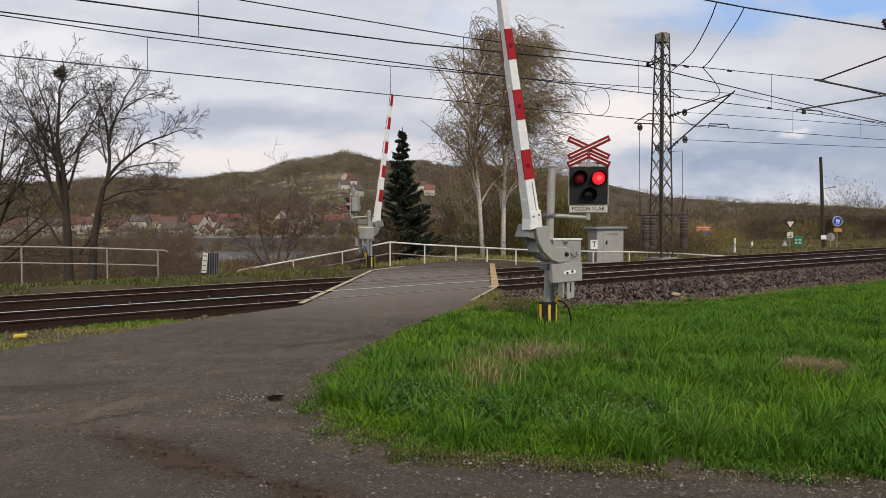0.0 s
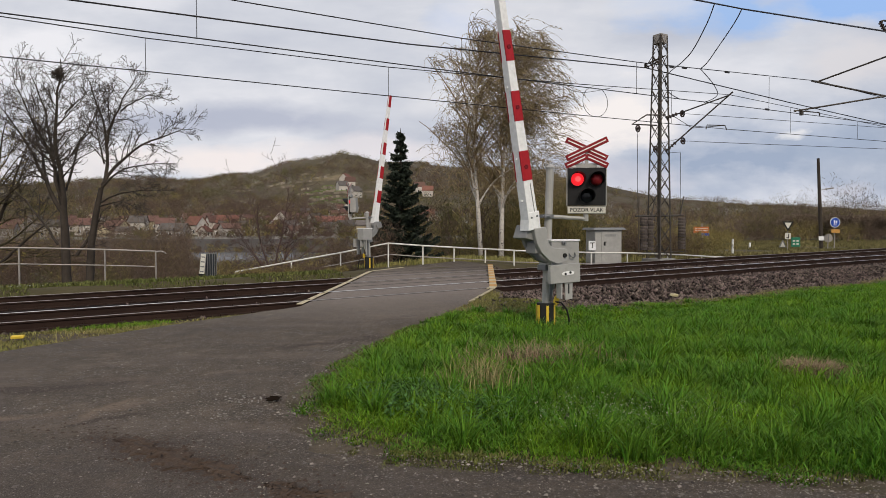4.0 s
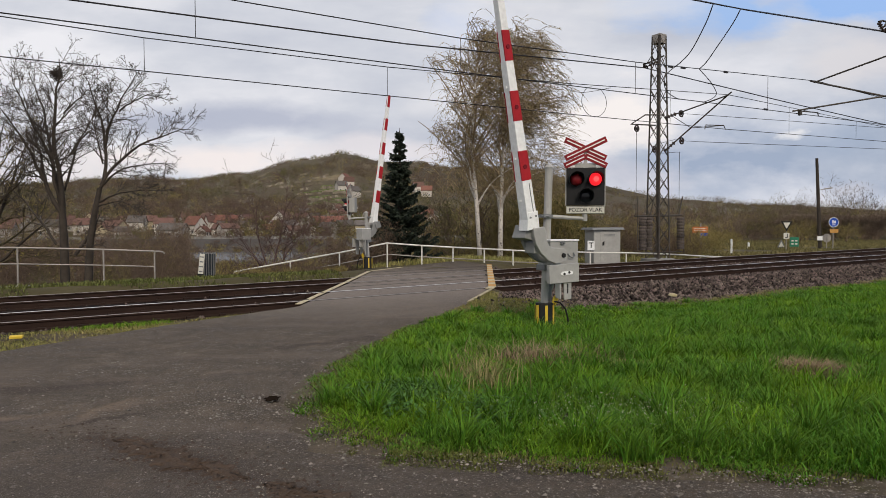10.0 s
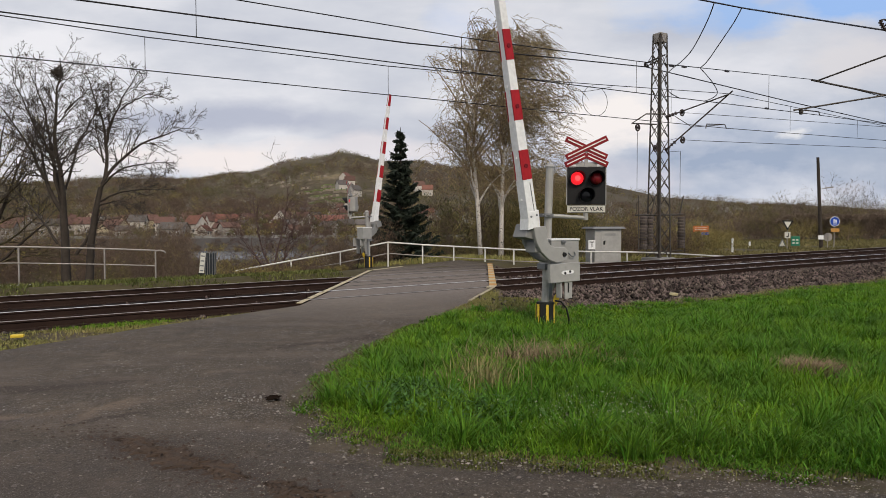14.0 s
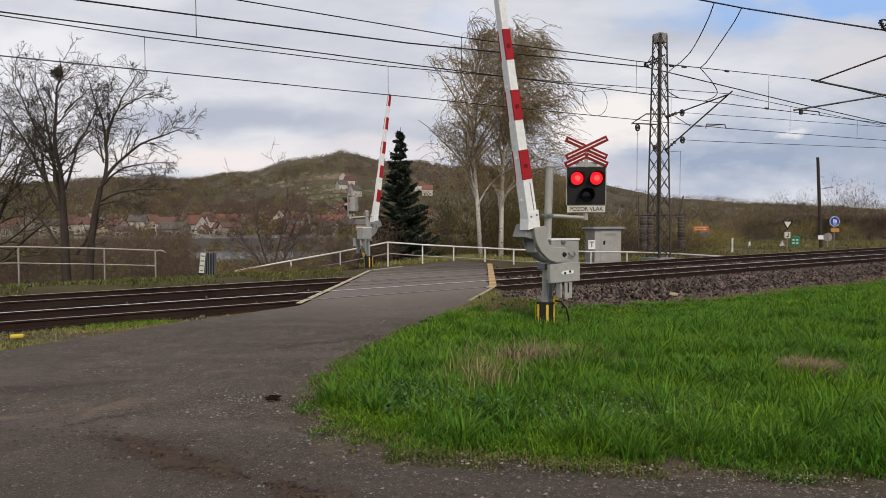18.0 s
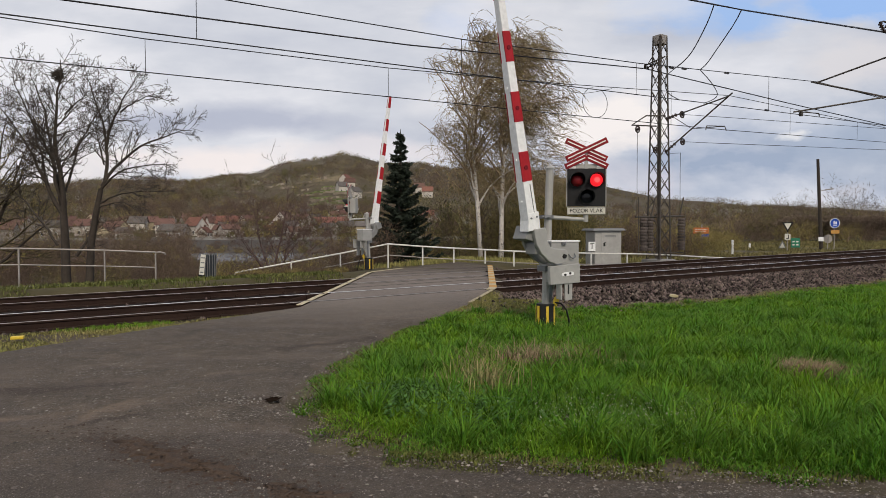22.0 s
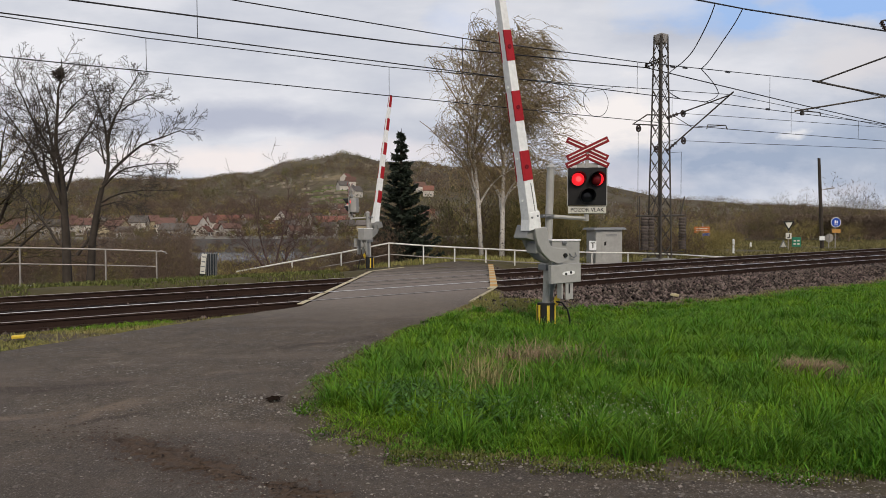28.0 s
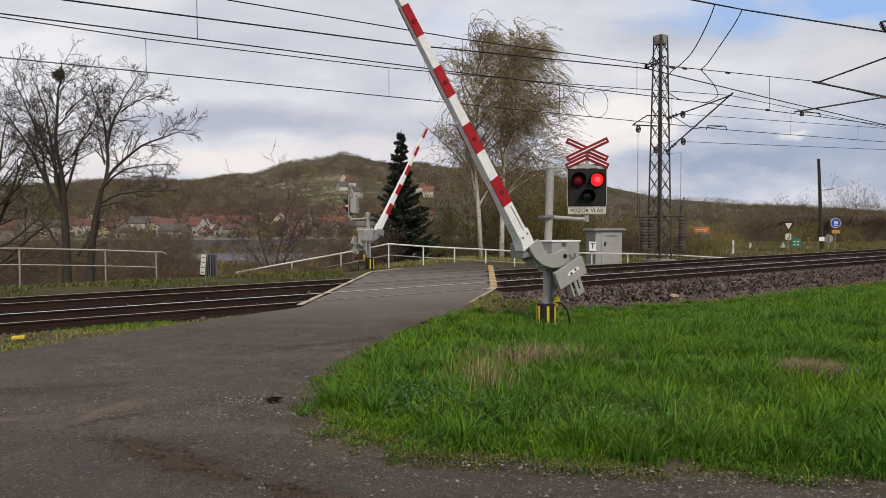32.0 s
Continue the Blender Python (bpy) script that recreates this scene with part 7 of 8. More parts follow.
HOUSES = [  # column, distance, width, depth, wall height, roof height, wall, roof, turn
    (347, 268, 8.5, 7.5, 5.0, 4.0, "wall_white", "roof_red", -25), (404, 275, 11.5, 8, 5.4, 3.8, "wall_cream", "roof_red", 4), (403, 258, 13, 8, 3.6, 2.2, "wall_white", "roof_brown", 0),
    (292, 262, 9, 8, 5.8, 2.8, "wall_white", "roof_brown", 20), (308, 250, 13, 8, 3.8, 3.0, "wall_grey", "roof_brown", -6), (500, 285, 8, 8, 6.0, 4.6, "wall_white", "roof_brown", 84),
    (590, 270, 11, 8, 5.2, 3.4, "wall_cream", "roof_red", 5), (612, 262, 8, 7, 4.6, 2.6, "wall_cream", "roof_brown", 15), (545, 258, 7, 6, 3.4, 2.4, "wall_white", "roof_brown", -20),
    (520, 252, 6, 6, 3.2, 2.2, "wall_white", "roof_brown", 30), (455, 255, 7, 6, 3.2, 2.4, "wall_white", "roof_brown", 70), (565, 280, 7, 7, 5.0, 3.0, "wall_grey", "roof_red", 50),
    (438, 300, 8, 7, 5.0, 3.0, "wall_white", "roof_brown", 60), (245, 285, 9, 8, 5.0, 3.4, "wall_white", "roof_brown", 10), (205, 260, 10, 8, 4.6, 3.0, "wall_cream", "roof_brown", -15),
    (150, 270, 9, 8, 5.0, 3.2, "wall_white", "roof_brown", 20), (95, 262, 11, 8, 4.8, 3.2, "wall_white", "roof_brown", 0), (40, 275, 9, 8, 5.2, 3.4, "wall_grey", "roof_brown", -20),
    (10, 255, 10, 8, 4.4, 3.0, "wall_grey", "roof_brown", 12), (622, 398, 9, 8, 6.0, 4.0, "wall_white", "roof_brown", 70), (611, 372, 8, 7, 4.0, 3.0, "wall_white", "roof_brown", 10),
    (655, 330, 8, 7, 4.6, 3.4, "wall_white", "roof_brown", 35), (757, 368, 9, 7, 4.6, 3.2, "wall_white", "roof_red", 0), (748, 345, 8, 7, 4.2, 3.0, "wall_white", "roof_brown", 25),
    (332, 350, 7, 6, 4.4, 3.0, "wall_white", "roof_brown", 40), (560, 345, 6, 6, 4.0, 2.6, "wall_white", "roof_brown", 0), (478, 262, 6, 6, 3.2, 2.4, "wall_grey", "roof_red", 0),
    (635, 262, 7, 6, 3.6, 2.4, "wall_white", "roof_brown", -10), (362, 252, 5, 5, 3.0, 2.2, "wall_white", "roof_red", 80), (265, 300, 9, 7, 4.6, 3.0, "wall_cream", "roof_brown", 30),
    (120, 300, 9, 7, 4.6, 3.0, "wall_white", "roof_brown", 40), (60, 310, 9, 7, 4.6, 3.0, "wall_grey", "roof_brown", 10),
]
HOUSES += [(px, d, 10.5, 9, 5.6, 4.4, "wall_white", roof, rz) for px, d, roof, rz in ((612, 545, "roof_red", 70), (620, 528, "roof_brown", 10), (606, 505, "roof_brown", 30), (742, 520, "roof_brown", 20), (757, 500, "roof_red", 0), (628, 480, "roof_brown", 50))]
HOUSES += [(px, d, 6.5, 6, 3.6, 2.6, "wall_white", "roof_brown", rz) for px, d, rz in ((602, 405, 20), (632, 352, 60), (644, 342, 0), (664, 318, 30), (742, 352, 10), (772, 372, 50), (766, 330, 80), (590, 372, 35),
                                                                               (540, 392, 10), (512, 362, 45), (370, 372, 20), (415, 352, 75), (452, 338, 10), (470, 318, 50), (300, 338, 0), (225, 330, 25))]
WALLS = {"wall_white": "white rendered", "wall_cream": "cream rendered", "wall_grey": "grey rendered"}
ROOFS = {"roof_grey": "weathered dark", "roof_red": "red tiled", "roof_brown": "brown tiled"}
rng = np.random.default_rng(19)
HOUSES = [(px, d0, w * 0.74, d * 0.80, h * 0.86, rh * 0.80, wall, "roof_grey" if roof == "roof_brown" and i % 3 == 1 else roof, rz) for i, (px, d0, w, d, h, rh, wall, roof, rz) in enumerate(HOUSES)]
for i in range(34):     # smaller houses scattered behind
    px, d0 = rng.uniform(70, 690), rng.uniform(243, 322)
    HOUSES.append((px, d0, rng.uniform(4.5, 7.5), rng.uniform(4, 6), rng.uniform(2.6, 4.6), rng.uniform(1.6, 2.6), ("wall_white", "wall_white", "wall_cream", "wall_grey")[i % 4], ("roof_brown", "roof_grey", "roof_brown")[i % 3], rng.uniform(-60, 90)))
for px, dist, w, d, h, rh, wall, roof, rz in HOUSES:
    build_house(place(px, dist), dist, w, d, h, rh, wall, roof, rz, "%s house with a %s roof across the river" % (WALLS[wall], ROOFS[roof]), 2 if h > 4.3 else 1)


tagged(part("embankment_wall", Shape().box((-60, 231.5, gz(-60, 231.5) + 0.3), (300, 0.5, 1.3)), M["concrete"]), "long pale embankment wall across the river", "wall", kind="structure")


# cars parked on the low river road
def build_car(x, y, rz, label):
    z = gz(x, y)
    g = thing("parked_car", pose(x, y, z, 0, 0, rz), label, "car", "parked cars")
    body = [(-2.1, 0.30), (-2.15, 0.72), (-1.9, 0.90), (-1.2, 0.96), (1.0, 0.96), (1.9, 0.82), (2.12, 0.62), (2.1, 0.30)]
    part("body", Shape().prism(body, -0.85, 0.85), M["carpaint"], g, bevel=0.06)
    part("cabin", Shape().prism([(-1.75, 0.94), (-1.25, 1.42), (0.35, 1.46), (1.15, 0.94)], -0.74, 0.74), M["glass"], g, "dark glazed cabin", bevel=0.05)
    part("car_roof", Shape().prism([(-1.22, 1.42), (0.36, 1.46), (0.30, 1.50), (-1.15, 1.47)], -0.72, 0.72), M["carpaint"], g, bevel=0.015)
    for sx in (-1.3, 1.3):
        for sy in (-0.80, 0.80):
            wh = part("wheel", Shape().tube([(sx, sy - 0.10, 0.31), (sx, sy + 0.10, 0.31)], 0.31, 16), M["rubber"], g)
            part("rim", Shape().tube([(sx, sy - 0.115, 0.31), (sx, sy + 0.115, 0.31)], 0.19, 12), M["galv"], wh)


for px, d, rz, col in ((58, 66, 8, "silver"), (20, 78, -5, "white"), (168, 74, 4, "silver"), (205, 70, 10, "silver"), (90, 92, 0, "pale")):
    build_car(place(px, d), d, rz, "%s car parked on the low river road" % col)
rows = [(place(px, d), d, gz(place(px, d), d) + 0.2, 1.5, 1.7, 3) for px, d in ((180, 62), (212, 64), (240, 62), (255, 60), (525, 47), (545, 46), (560, 48), (500, 49))]
low = np.random.default_rng(29)
brush = [(place(px, 27.2), d, gz(place(px, 27.2), d) - 0.05, low.uniform(0.7, 1.3), low.uniform(0.12, 0.30), low.choice([0, 2, 0])) for px, d in [(low.uniform(425, 612), low.uniform(26.6, 28.2)) for _ in range(46)]]
twig_cloud("low_brush", brush, WOODS, "pale dry brush below the river railing", "brush", 30, 330, 0.040)
twig_cloud("blossom_shrubs", rows, WOODS, "white blossoming shrubs below the bank", "shrubs", 9, 260, 0.05)


# ---------------------------------------------------------------- verge: grass, weeds, stones
def blades(name, x, y, h, w, mat, label, category, seed, bend=0.45, lift=0.0):
    """Grass: each blade is a bent tapering strip of three triangles."""
    rng = np.random.default_rng(seed)
    k = len(x)
    z = ground_z(x, y) - 0.02 + lift
    a = rng.uniform(0, 6.28, k)
    lean = np.stack([np.cos(a), np.sin(a)], 1) * (h * rng.uniform(0.1, 1.0, k) * bend)[:, None]
    b = a + 1.57 + rng.normal(0, 0.5, k)
    side = np.stack([np.cos(b), np.sin(b)], 1) * (w / 2)[:, None]
    base, mid, tip = np.stack([x, y], 1), np.stack([x, y], 1) + lean * 0.35, np.stack([x, y], 1) + lean
    def v(xy, zz):
        return np.concatenate([xy, zz[:, None]], 1)
    verts = np.stack([v(base - side, z), v(base + side, z), v(mid + side * 0.8, z + h * 0.6), v(mid - side * 0.8, z + h * 0.6), v(tip, z + h * rng.uniform(0.75, 1.0, k))], 1).reshape(-1, 3)
    o = (np.arange(k) * 5)[:, None, None]
    f = (np.array([(0, 1, 2), (0, 2, 3), (3, 2, 4)])[None] + o).reshape(-1, 3)
    return tagged(new(name, quick_mesh(name, verts, f, mat)), label, category, kind="stuff")


def verge_points(n, seed, lo=0.0, y_max=24.0):
    """Points in the verge between the road's edge and the ballast, thinning out with distance."""
    rng = np.random.default_rng(seed)
    xs, ys = [], []
    total = 0
    while total < n:
        y = 3.6 + (y_max - 3.6) * rng.random(60000) ** 1.5
        x = rng.uniform(-1.8, 17, 60000)
        s, p = sp(x, y)
        edge = verge_s(p) + 0.14 * np.sin(p * 7.3) + 0.10 * np.sin(p * 17 + 1)
        ok = (s > edge + lo) & (p < 10.80 + 0.14 * np.sin(s * 1.1) + 0.10 * np.sin(s * 3.7) + 0.4 * sm(14 - s, 0, 6)) & (p > 1.7) & (np.abs(x) < y * 0.72 + 0.6)
        ok &= ~((p > 10.3 + 0.2 * np.sin(x * 4)) & (s < verge_s(p) + 2.0))
        ok &= (y > 4.72 - 0.16 * x + 0.09 * np.sin(x * 5) + 0.05 * np.sin(x * 13)) | (x < -0.2)
        ok &= ((x - 3.97) ** 2 + (y - 7.12) ** 2 > 0.17) & ((x - 2.05) ** 2 / 2 + (y - 7.9) ** 2 > 0.04) & (((x - 1.15) ** 2 / 3.0 + (y - 8.0) ** 2 > 0.05) | (rng.random(60000) < 0.2))
        xs.append(x[ok]), ys.append(y[ok])
        total += ok.sum()
    return np.concatenate(xs)[:n], np.concatenate(ys)[:n], rng


def tuft(x, y):
    """Slow swells of the height of the grass."""
    return 0.5 + 0.5 * np.sin(x * 1.9 + 1.4 * np.sin(y * 1.3)) * np.cos(y * 1.6 + 0.8 * np.sin(x * 2.3))


def tufts(name, centres, each, height, width, mats, label, seed, fan=0.9, root=0.035):
    """Tufts of bent blades that fan out from their centres; each blade is a strip of five triangles."""
    rng = np.random.default_rng(seed)
    cx, cy = centres
    n = len(cx)
    k = n * each
    a = rng.uniform(0, 6.28, k)
    r = np.abs(rng.normal(0, 1, k)) * root
    x, y = np.repeat(cx, each) + np.cos(a) * r, np.repeat(cy, each) + np.sin(a) * r
    h = np.repeat(height, each) * rng.uniform(0.45, 1.15, k)
    a = a + rng.normal(0, 0.6, k)
    out = h * fan * rng.uniform(0.15, 1.15, k)
    w = np.repeat(width, each) * rng.uniform(0.7, 1.3, k) / 2
    b = a + 1.57 + rng.normal(0, 0.35, k)
    z = ground_z(x, y) - 0.015
    rings = []
    for f, lift, wide in ((0.0, 0.0, 1.0), (0.22, 0.52, 1.0), (0.62, 0.86, 0.7)):
        px, py, pz = x + np.cos(a) * out * f, y + np.sin(a) * out * f, z + h * lift
        for e in (-1, 1):
            rings.append(np.stack([px + e * np.cos(b) * w * wide, py + e * np.sin(b) * w * wide, pz], 1))
    droop = np.interp(out / h, [0.5, 1.0, 1.6], [0.98, 0.74, 0.45])
    rings.append(np.stack([x + np.cos(a) * out, y + np.sin(a) * out, z + h * droop], 1))
    v = np.stack(rings, 1).reshape(-1, 3)
    f = (np.array([(0, 1, 3), (0, 3, 2), (2, 3, 5), (2, 5, 4), (4, 5, 6)])[None] + (np.arange(k) * 7)[:, None, None]).reshape(-1, 3)
    return tagged(new(name, quick_mesh(name, v, f, mats)), label, "grass", kind="stuff")


x, y, rng = verge_points(12500, 41, 0.02)
s, p = sp(x, y)
tall = sm(s - verge_s(p), 0.0, 0.8) * (1 - 0.62 * sm(p, 7.0, 10.6))
# clumps: the grass stands higher about their middles and lies lower between them
cc = np.stack(verge_points(520, 47, 0.1)[:2], 1)
near2 = np.empty(len(x))
who = np.empty(len(x), int)
for i in range(0, len(x), 2000):
    dd = ((np.stack([x, y], 1)[i:i + 2000, None] - cc[None]) ** 2).sum(2)
    who[i:i + 2000], near2[i:i + 2000] = dd.argmin(1), dd.min(1)
swell = np.exp(-near2 / (0.16 + 0.012 * y) ** 2) * rng.uniform(0.15, 1.0, len(cc))[who]
h = (0.045 + 0.17 * tall * (0.22 + 0.40 * tuft(x, y) + 0.95 * swell)) * rng.uniform(0.75, 1.25, len(x))
big = (rng.random(len(cc)) < 0.42)[who] & (rng.random(len(x)) < 0.85)
wd = 0.0048 + 0.00062 * y
tufts("verge_grass", (x[~big], y[~big]), 17, h[~big], wd[~big], M["grass"], "fresh green spring grass on the verge", 1, 1.5, 0.05)
tufts("verge_grass_tufts", (x[big], y[big]), 18, h[big] * 1.1, wd[big] * 1.05, M["grass_dark"], "taller dark green grass tufts on the verge", 2, 1.5, 0.05)
# single strong tufts whose long blades arch outwards
x, y, rng = verge_points(330, 49, 0.42)
s, p = sp(x, y)
h = rng.uniform(0.20, 0.36, len(x)) * (1 - 0.5 * sm(p, 7.0, 10.6))
tufts("arching_tufts", (x, y), 70, h, 0.006 + 0.0006 * y, M["grass_dark"], "strong tufts of long arching grass blades", 3, 1.25, 0.07)
# short undergrowth; its dark green paints the shaded gaps between the tufts
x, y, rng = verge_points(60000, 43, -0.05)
blades("verge_undergrowth", x, y, rng.uniform(0.02, 0.075, len(x)), (0.008 + 0.001 * y) * rng.uniform(0.7, 1.3, len(x)), M["undergrass"], "short dense grass at the foot of the tufts, darkened to stand in for shade", "grass", 44, 1.2)


def clump(n, cx, cy, rx, ry, seed):
    rng = np.random.default_rng(seed)
    return cx + rng.normal(0, rx, n), cy + rng.normal(0, ry, n), rng


x, y, rng = clump(760, 1.10, 7.90, 0.40, 0.20, 51)
blades("dry_tuft", x, y, rng.uniform(0.16, 0.42, len(x)), rng.uniform(0.006, 0.012, len(x)), M["straw"], "tangled tuft of dry straw-coloured grass", "dry grass", 3, 1.5)
x, y, rng = clump(420, 0.36, 6.75, 0.17, 0.24, 52)
blades("dry_tuft", x, y, rng.uniform(0.22, 0.46, len(x)), rng.uniform(0.006, 0.011, len(x)), M["grass_dry"], "tangled tuft of dry straw-coloured grass", "dry grass", 4, 0.9)
x, y, rng = clump(700, 2.05, 7.9, 0.16, 0.10, 57)
blades("dry_tuft", x, y, rng.uniform(0.06, 0.16, len(x)), rng.uniform(0.008, 0.014, len(x)), M["grass_dry"], "flattened patch of dry brown grass", "dry grass", 55, 1.6)
x, y, rng = clump(3400, 3.98, 7.22, 0.17, 0.17, 53)
blades("dry_tuft", x, y, rng.uniform(0.10, 0.24, len(x)), rng.uniform(0.007, 0.012, len(x)), M["straw"], "flattened heap of dry brown grass", "dry grass", 5, 1.6)
x, y, rng = clump(26000, 1.45, 14.0, 0.85, 1.3, 54)
s, p = sp(x, y)
keep = (s > verge_s(p) + 0.05) & (p < 13.3)
x, y = x[keep], y[keep]
blades("dry_tuft", x, y, rng.uniform(0.03, 0.10, len(x)), rng.uniform(0.010, 0.018, len(x)), M["moss"], "short mossy grass beside the crossing", "dry grass", 6, 1.0)

rng = np.random.default_rng(58)
k = 16000
s = rng.uniform(11.5, 34, k)
p = 10.86 + rng.normal(0, 0.16, k) + 0.14 * np.sin(s * 1.1) + 0.10 * np.sin(s * 3.7) + 0.4 * sm(14 - s, 0, 6)
x, y = TX * s + NX * p, TY * s + NY * p
blades("ballast_fringe", x, y, rng.uniform(0.04, 0.13, k), rng.uniform(0.010, 0.018, k), M["moss"], "yellowish grass fringe at the foot of the ballast", "grass", 59, 1.2)

# nettles and low white flowers
def nettles(n, cx, cy, rx, ry, seed):
    """Stems with crossed pairs of pointed, folded leaves that grow smaller towards the tip."""
    rng = np.random.default_rng(seed)
    verts, faces = [], []
    for _ in range(n):
        x, y = cx + rng.normal(0, rx), cy + rng.normal(0, ry)
        z, tall = gz(x, y), rng.uniform(0.10, 0.20)
        lean = Vector(rng.normal(0, 0.12, 3))
        for k in range(5):
            f = 0.35 + 0.65 * k / 4
            c = Vector((x, y, z)) + Vector((lean.x, lean.y, 1)) * (tall * f)
            turn = rng.uniform(0, 3.14)
            for e in (0, math.pi):
                d = Vector((math.cos(turn + e), math.sin(turn + e), rng.uniform(-0.35, 0.15)))
                w = Vector((-d.y, d.x, 0)) * (0.021 * (1.2 - 0.5 * f))
                long = rng.uniform(0.045, 0.075) * (1.25 - 0.45 * f)
                up = Vector((0, 0, 0.008))
                o = len(verts)
                verts += [c, c + d * long * 0.45 + w + up, c + d * long - up, c + d * long * 0.45 - w + up, c + d * long * 0.5 - up * 0.4]
                faces += [(o, o + 1, o + 4), (o + 1, o + 2, o + 4), (o + 2, o + 3, o + 4), (o + 3, o, o + 4)]
    tagged(new("nettle_patch", quick_mesh("nettle_patch", verts, faces, M["nettle"])), "dark green nettle patch in the grass", "weeds", kind="stuff")


nettles(380, -0.28, 6.2, 0.20, 0.20, 61)
nettles(110, 0.15, 5.85, 0.30, 0.20, 62)
rng = np.random.default_rng(63)
c = np.stack([rng.normal(1.60, 0.45, 900), rng.normal(5.45, 0.30, 900)], 1)
z = ground_z(c[:, 0], c[:, 1]) + rng.uniform(0.05, 0.20, 900)
tagged(new("white_flowers", flakes("white_flowers", np.concatenate([c, z[:, None]], 1), np.full(900, 0.0038), rng, M["flower"], 3)), "tiny white flowers at the edge of the verge", "flowers", kind="stuff")

rng = np.random.default_rng(66)
p = rng.uniform(2.2, 9.5, 5200)
s = verge_s(p) + rng.normal(0.16, 0.12, 5200)
x, y = TX * s + NX * p, TY * s + NY * p
keep = (np.abs(x) < y * 0.72) & (y > 3.8)
x, y = x[keep], y[keep]
blades("edge_moss", x, y, rng.uniform(0.010, 0.040, len(x)), rng.uniform(0.006, 0.012, len(x)), M["edgemoss"], "thin mossy fringe along the road edge", "grass", 67, 1.6, 0.03)
# clods of mud dropped by tyres
rng = np.random.default_rng(68)
k = 900
u, w = rng.normal(0, 0.55, k), rng.normal(0, 0.10, k) + np.where(rng.random(k) < 0.5, -0.10, 0.10)
pick = rng.integers(0, 3, k)
cx, cy, ca = np.array([-1.95, -1.2, -2.35])[pick], np.array([4.66, 4.22, 5.02])[pick], np.radians(np.array([-31, -28, -20]))[pick]
x, y = cx + u * np.cos(ca) - w * np.sin(ca), cy + u * np.sin(ca) + w * np.cos(ca)
size = rng.uniform(0.004, 0.022, k) * rng.random(k) ** 0.5
v = np.array([(1, 0, 0), (0, 1, 0), (-1, 0, 0), (0, -1, 0), (0, 0, 0.7)], float)[None] * rng.uniform(0.5, 1.4, (k, 5, 3)) * size[:, None, None]
v = v + np.stack([x, y, road_z(x, y)], 1)[:, None]
f = (np.array([(0, 1, 4), (1, 2, 4), (2, 3, 4), (3, 0, 4)])[None] + (np.arange(k) * 5)[:, None, None]).reshape(-1, 3)
tagged(new("mud_clods", quick_mesh("mud_clods", v.reshape(-1, 3), f, M["mud"])), "dark clods of mud left by tyres on the asphalt", "mud", kind="stuff")

# mossy strip between the road and the rails on the left, and far bank grass
rng = np.random.default_rng(71)
k = 26000
p = rng.uniform(10.4, 13.0, k)
s = left_s(p) - rng.uniform(0, 7.0, k) ** 1.0 - 0.02
keep = (p > 10.6 + 0.2 * np.sin(s * 1.7)) & (p < 12.75) & (s > -7)
keep &= rng.random(k) < 0.25 + 0.75 * (np.sin(s * 2.1 + p * 3) > -0.3)
s, p = s[keep], p[keep]
x, y = TX * s + NX * p, TY * s + NY * p
blades("mossy_verge", x, y, rng.uniform(0.015, 0.06, len(x)), rng.uniform(0.008, 0.016, len(x)), M["moss"], "mossy short grass between road and rails", "grass", 7, 1.3, 0.03)
k = 16000
p = rng.uniform(10.9, 12.6, k)
s = left_s(p) - rng.uniform(1.2, 8.0, k)
keep = (np.sin(s * 1.7 + 2 * p) + np.sin(p * 5 + s) > -0.5 + 1.2 * sm(s, -4, 0)) & (s > -8)
s, p = s[keep], p[keep]
x, y = TX * s + NX * p, TY * s + NY * p
blades("mossy_verge", x, y, rng.uniform(0.03, 0.10, len(x)), rng.uniform(0.010, 0.016, len(x)), M["grass"], "green grass between road and rails", "grass", 78, 1.0, 0.03)
k = 9000
x = rng.uniform(-0.7, 1.5, k)
y = 4.80 - 0.16 * x - 0.55 * rng.random(k) ** 1.4
keep = np.sin(x * 6 + 3 * y) + np.sin(x * 11 - y * 7) > -0.7
x, y = x[keep], y[keep]
blades("edge_moss", x, y, rng.uniform(0.008, 0.030, len(x)), rng.uniform(0.005, 0.010, len(x)), M["edgemoss"], "thin yellowish moss and grass at the road edge", "grass", 79, 1.6, 0.03)
k = 40000
x, y = rng.uniform(-26, -3, k), rng.uniform(22.5, 40, k)
s, p = sp(x, y)
keep = (p > 21.6 + 0.4 * np.sin(s * 0.9)) & ((s < 9.0) | (p > 26.2))
x, y = x[keep], y[keep]
blades("bank_grass", x, y, rng.uniform(0.06, 0.20, len(x)), rng.uniform(0.02, 0.04, len(x)), M["bankgrass"], "green grass on the river bank", "grass", 8, 0.7)
k = 34000
s, p = rng.uniform(-26, 9.2, k), rng.uniform(20.9, 24.2, k)
keep = np.sin(s * 1.3 + p * 2.2) + np.sin(s * 0.5 - p) > -0.9 - 0.6 * (p - 22)
s, p = s[keep], p[keep]
x, y = TX * s + NX * p, TY * s + NY * p
blades("bank_grass", x, y, rng.uniform(0.05, 0.20, len(x)), rng.uniform(0.018, 0.035, len(x)), M["bankgrass"], "short patchy grass behind the far rails", "grass", 18, 1.0)
k = 16000
x, y = rng.uniform(-4, 12, k), rng.uniform(26.5, 36, k)
s, p = sp(x, y)
keep = (p > 22.6) & ((y > 28.7) | (x > 2.5))
x, y = x[keep], y[keep]
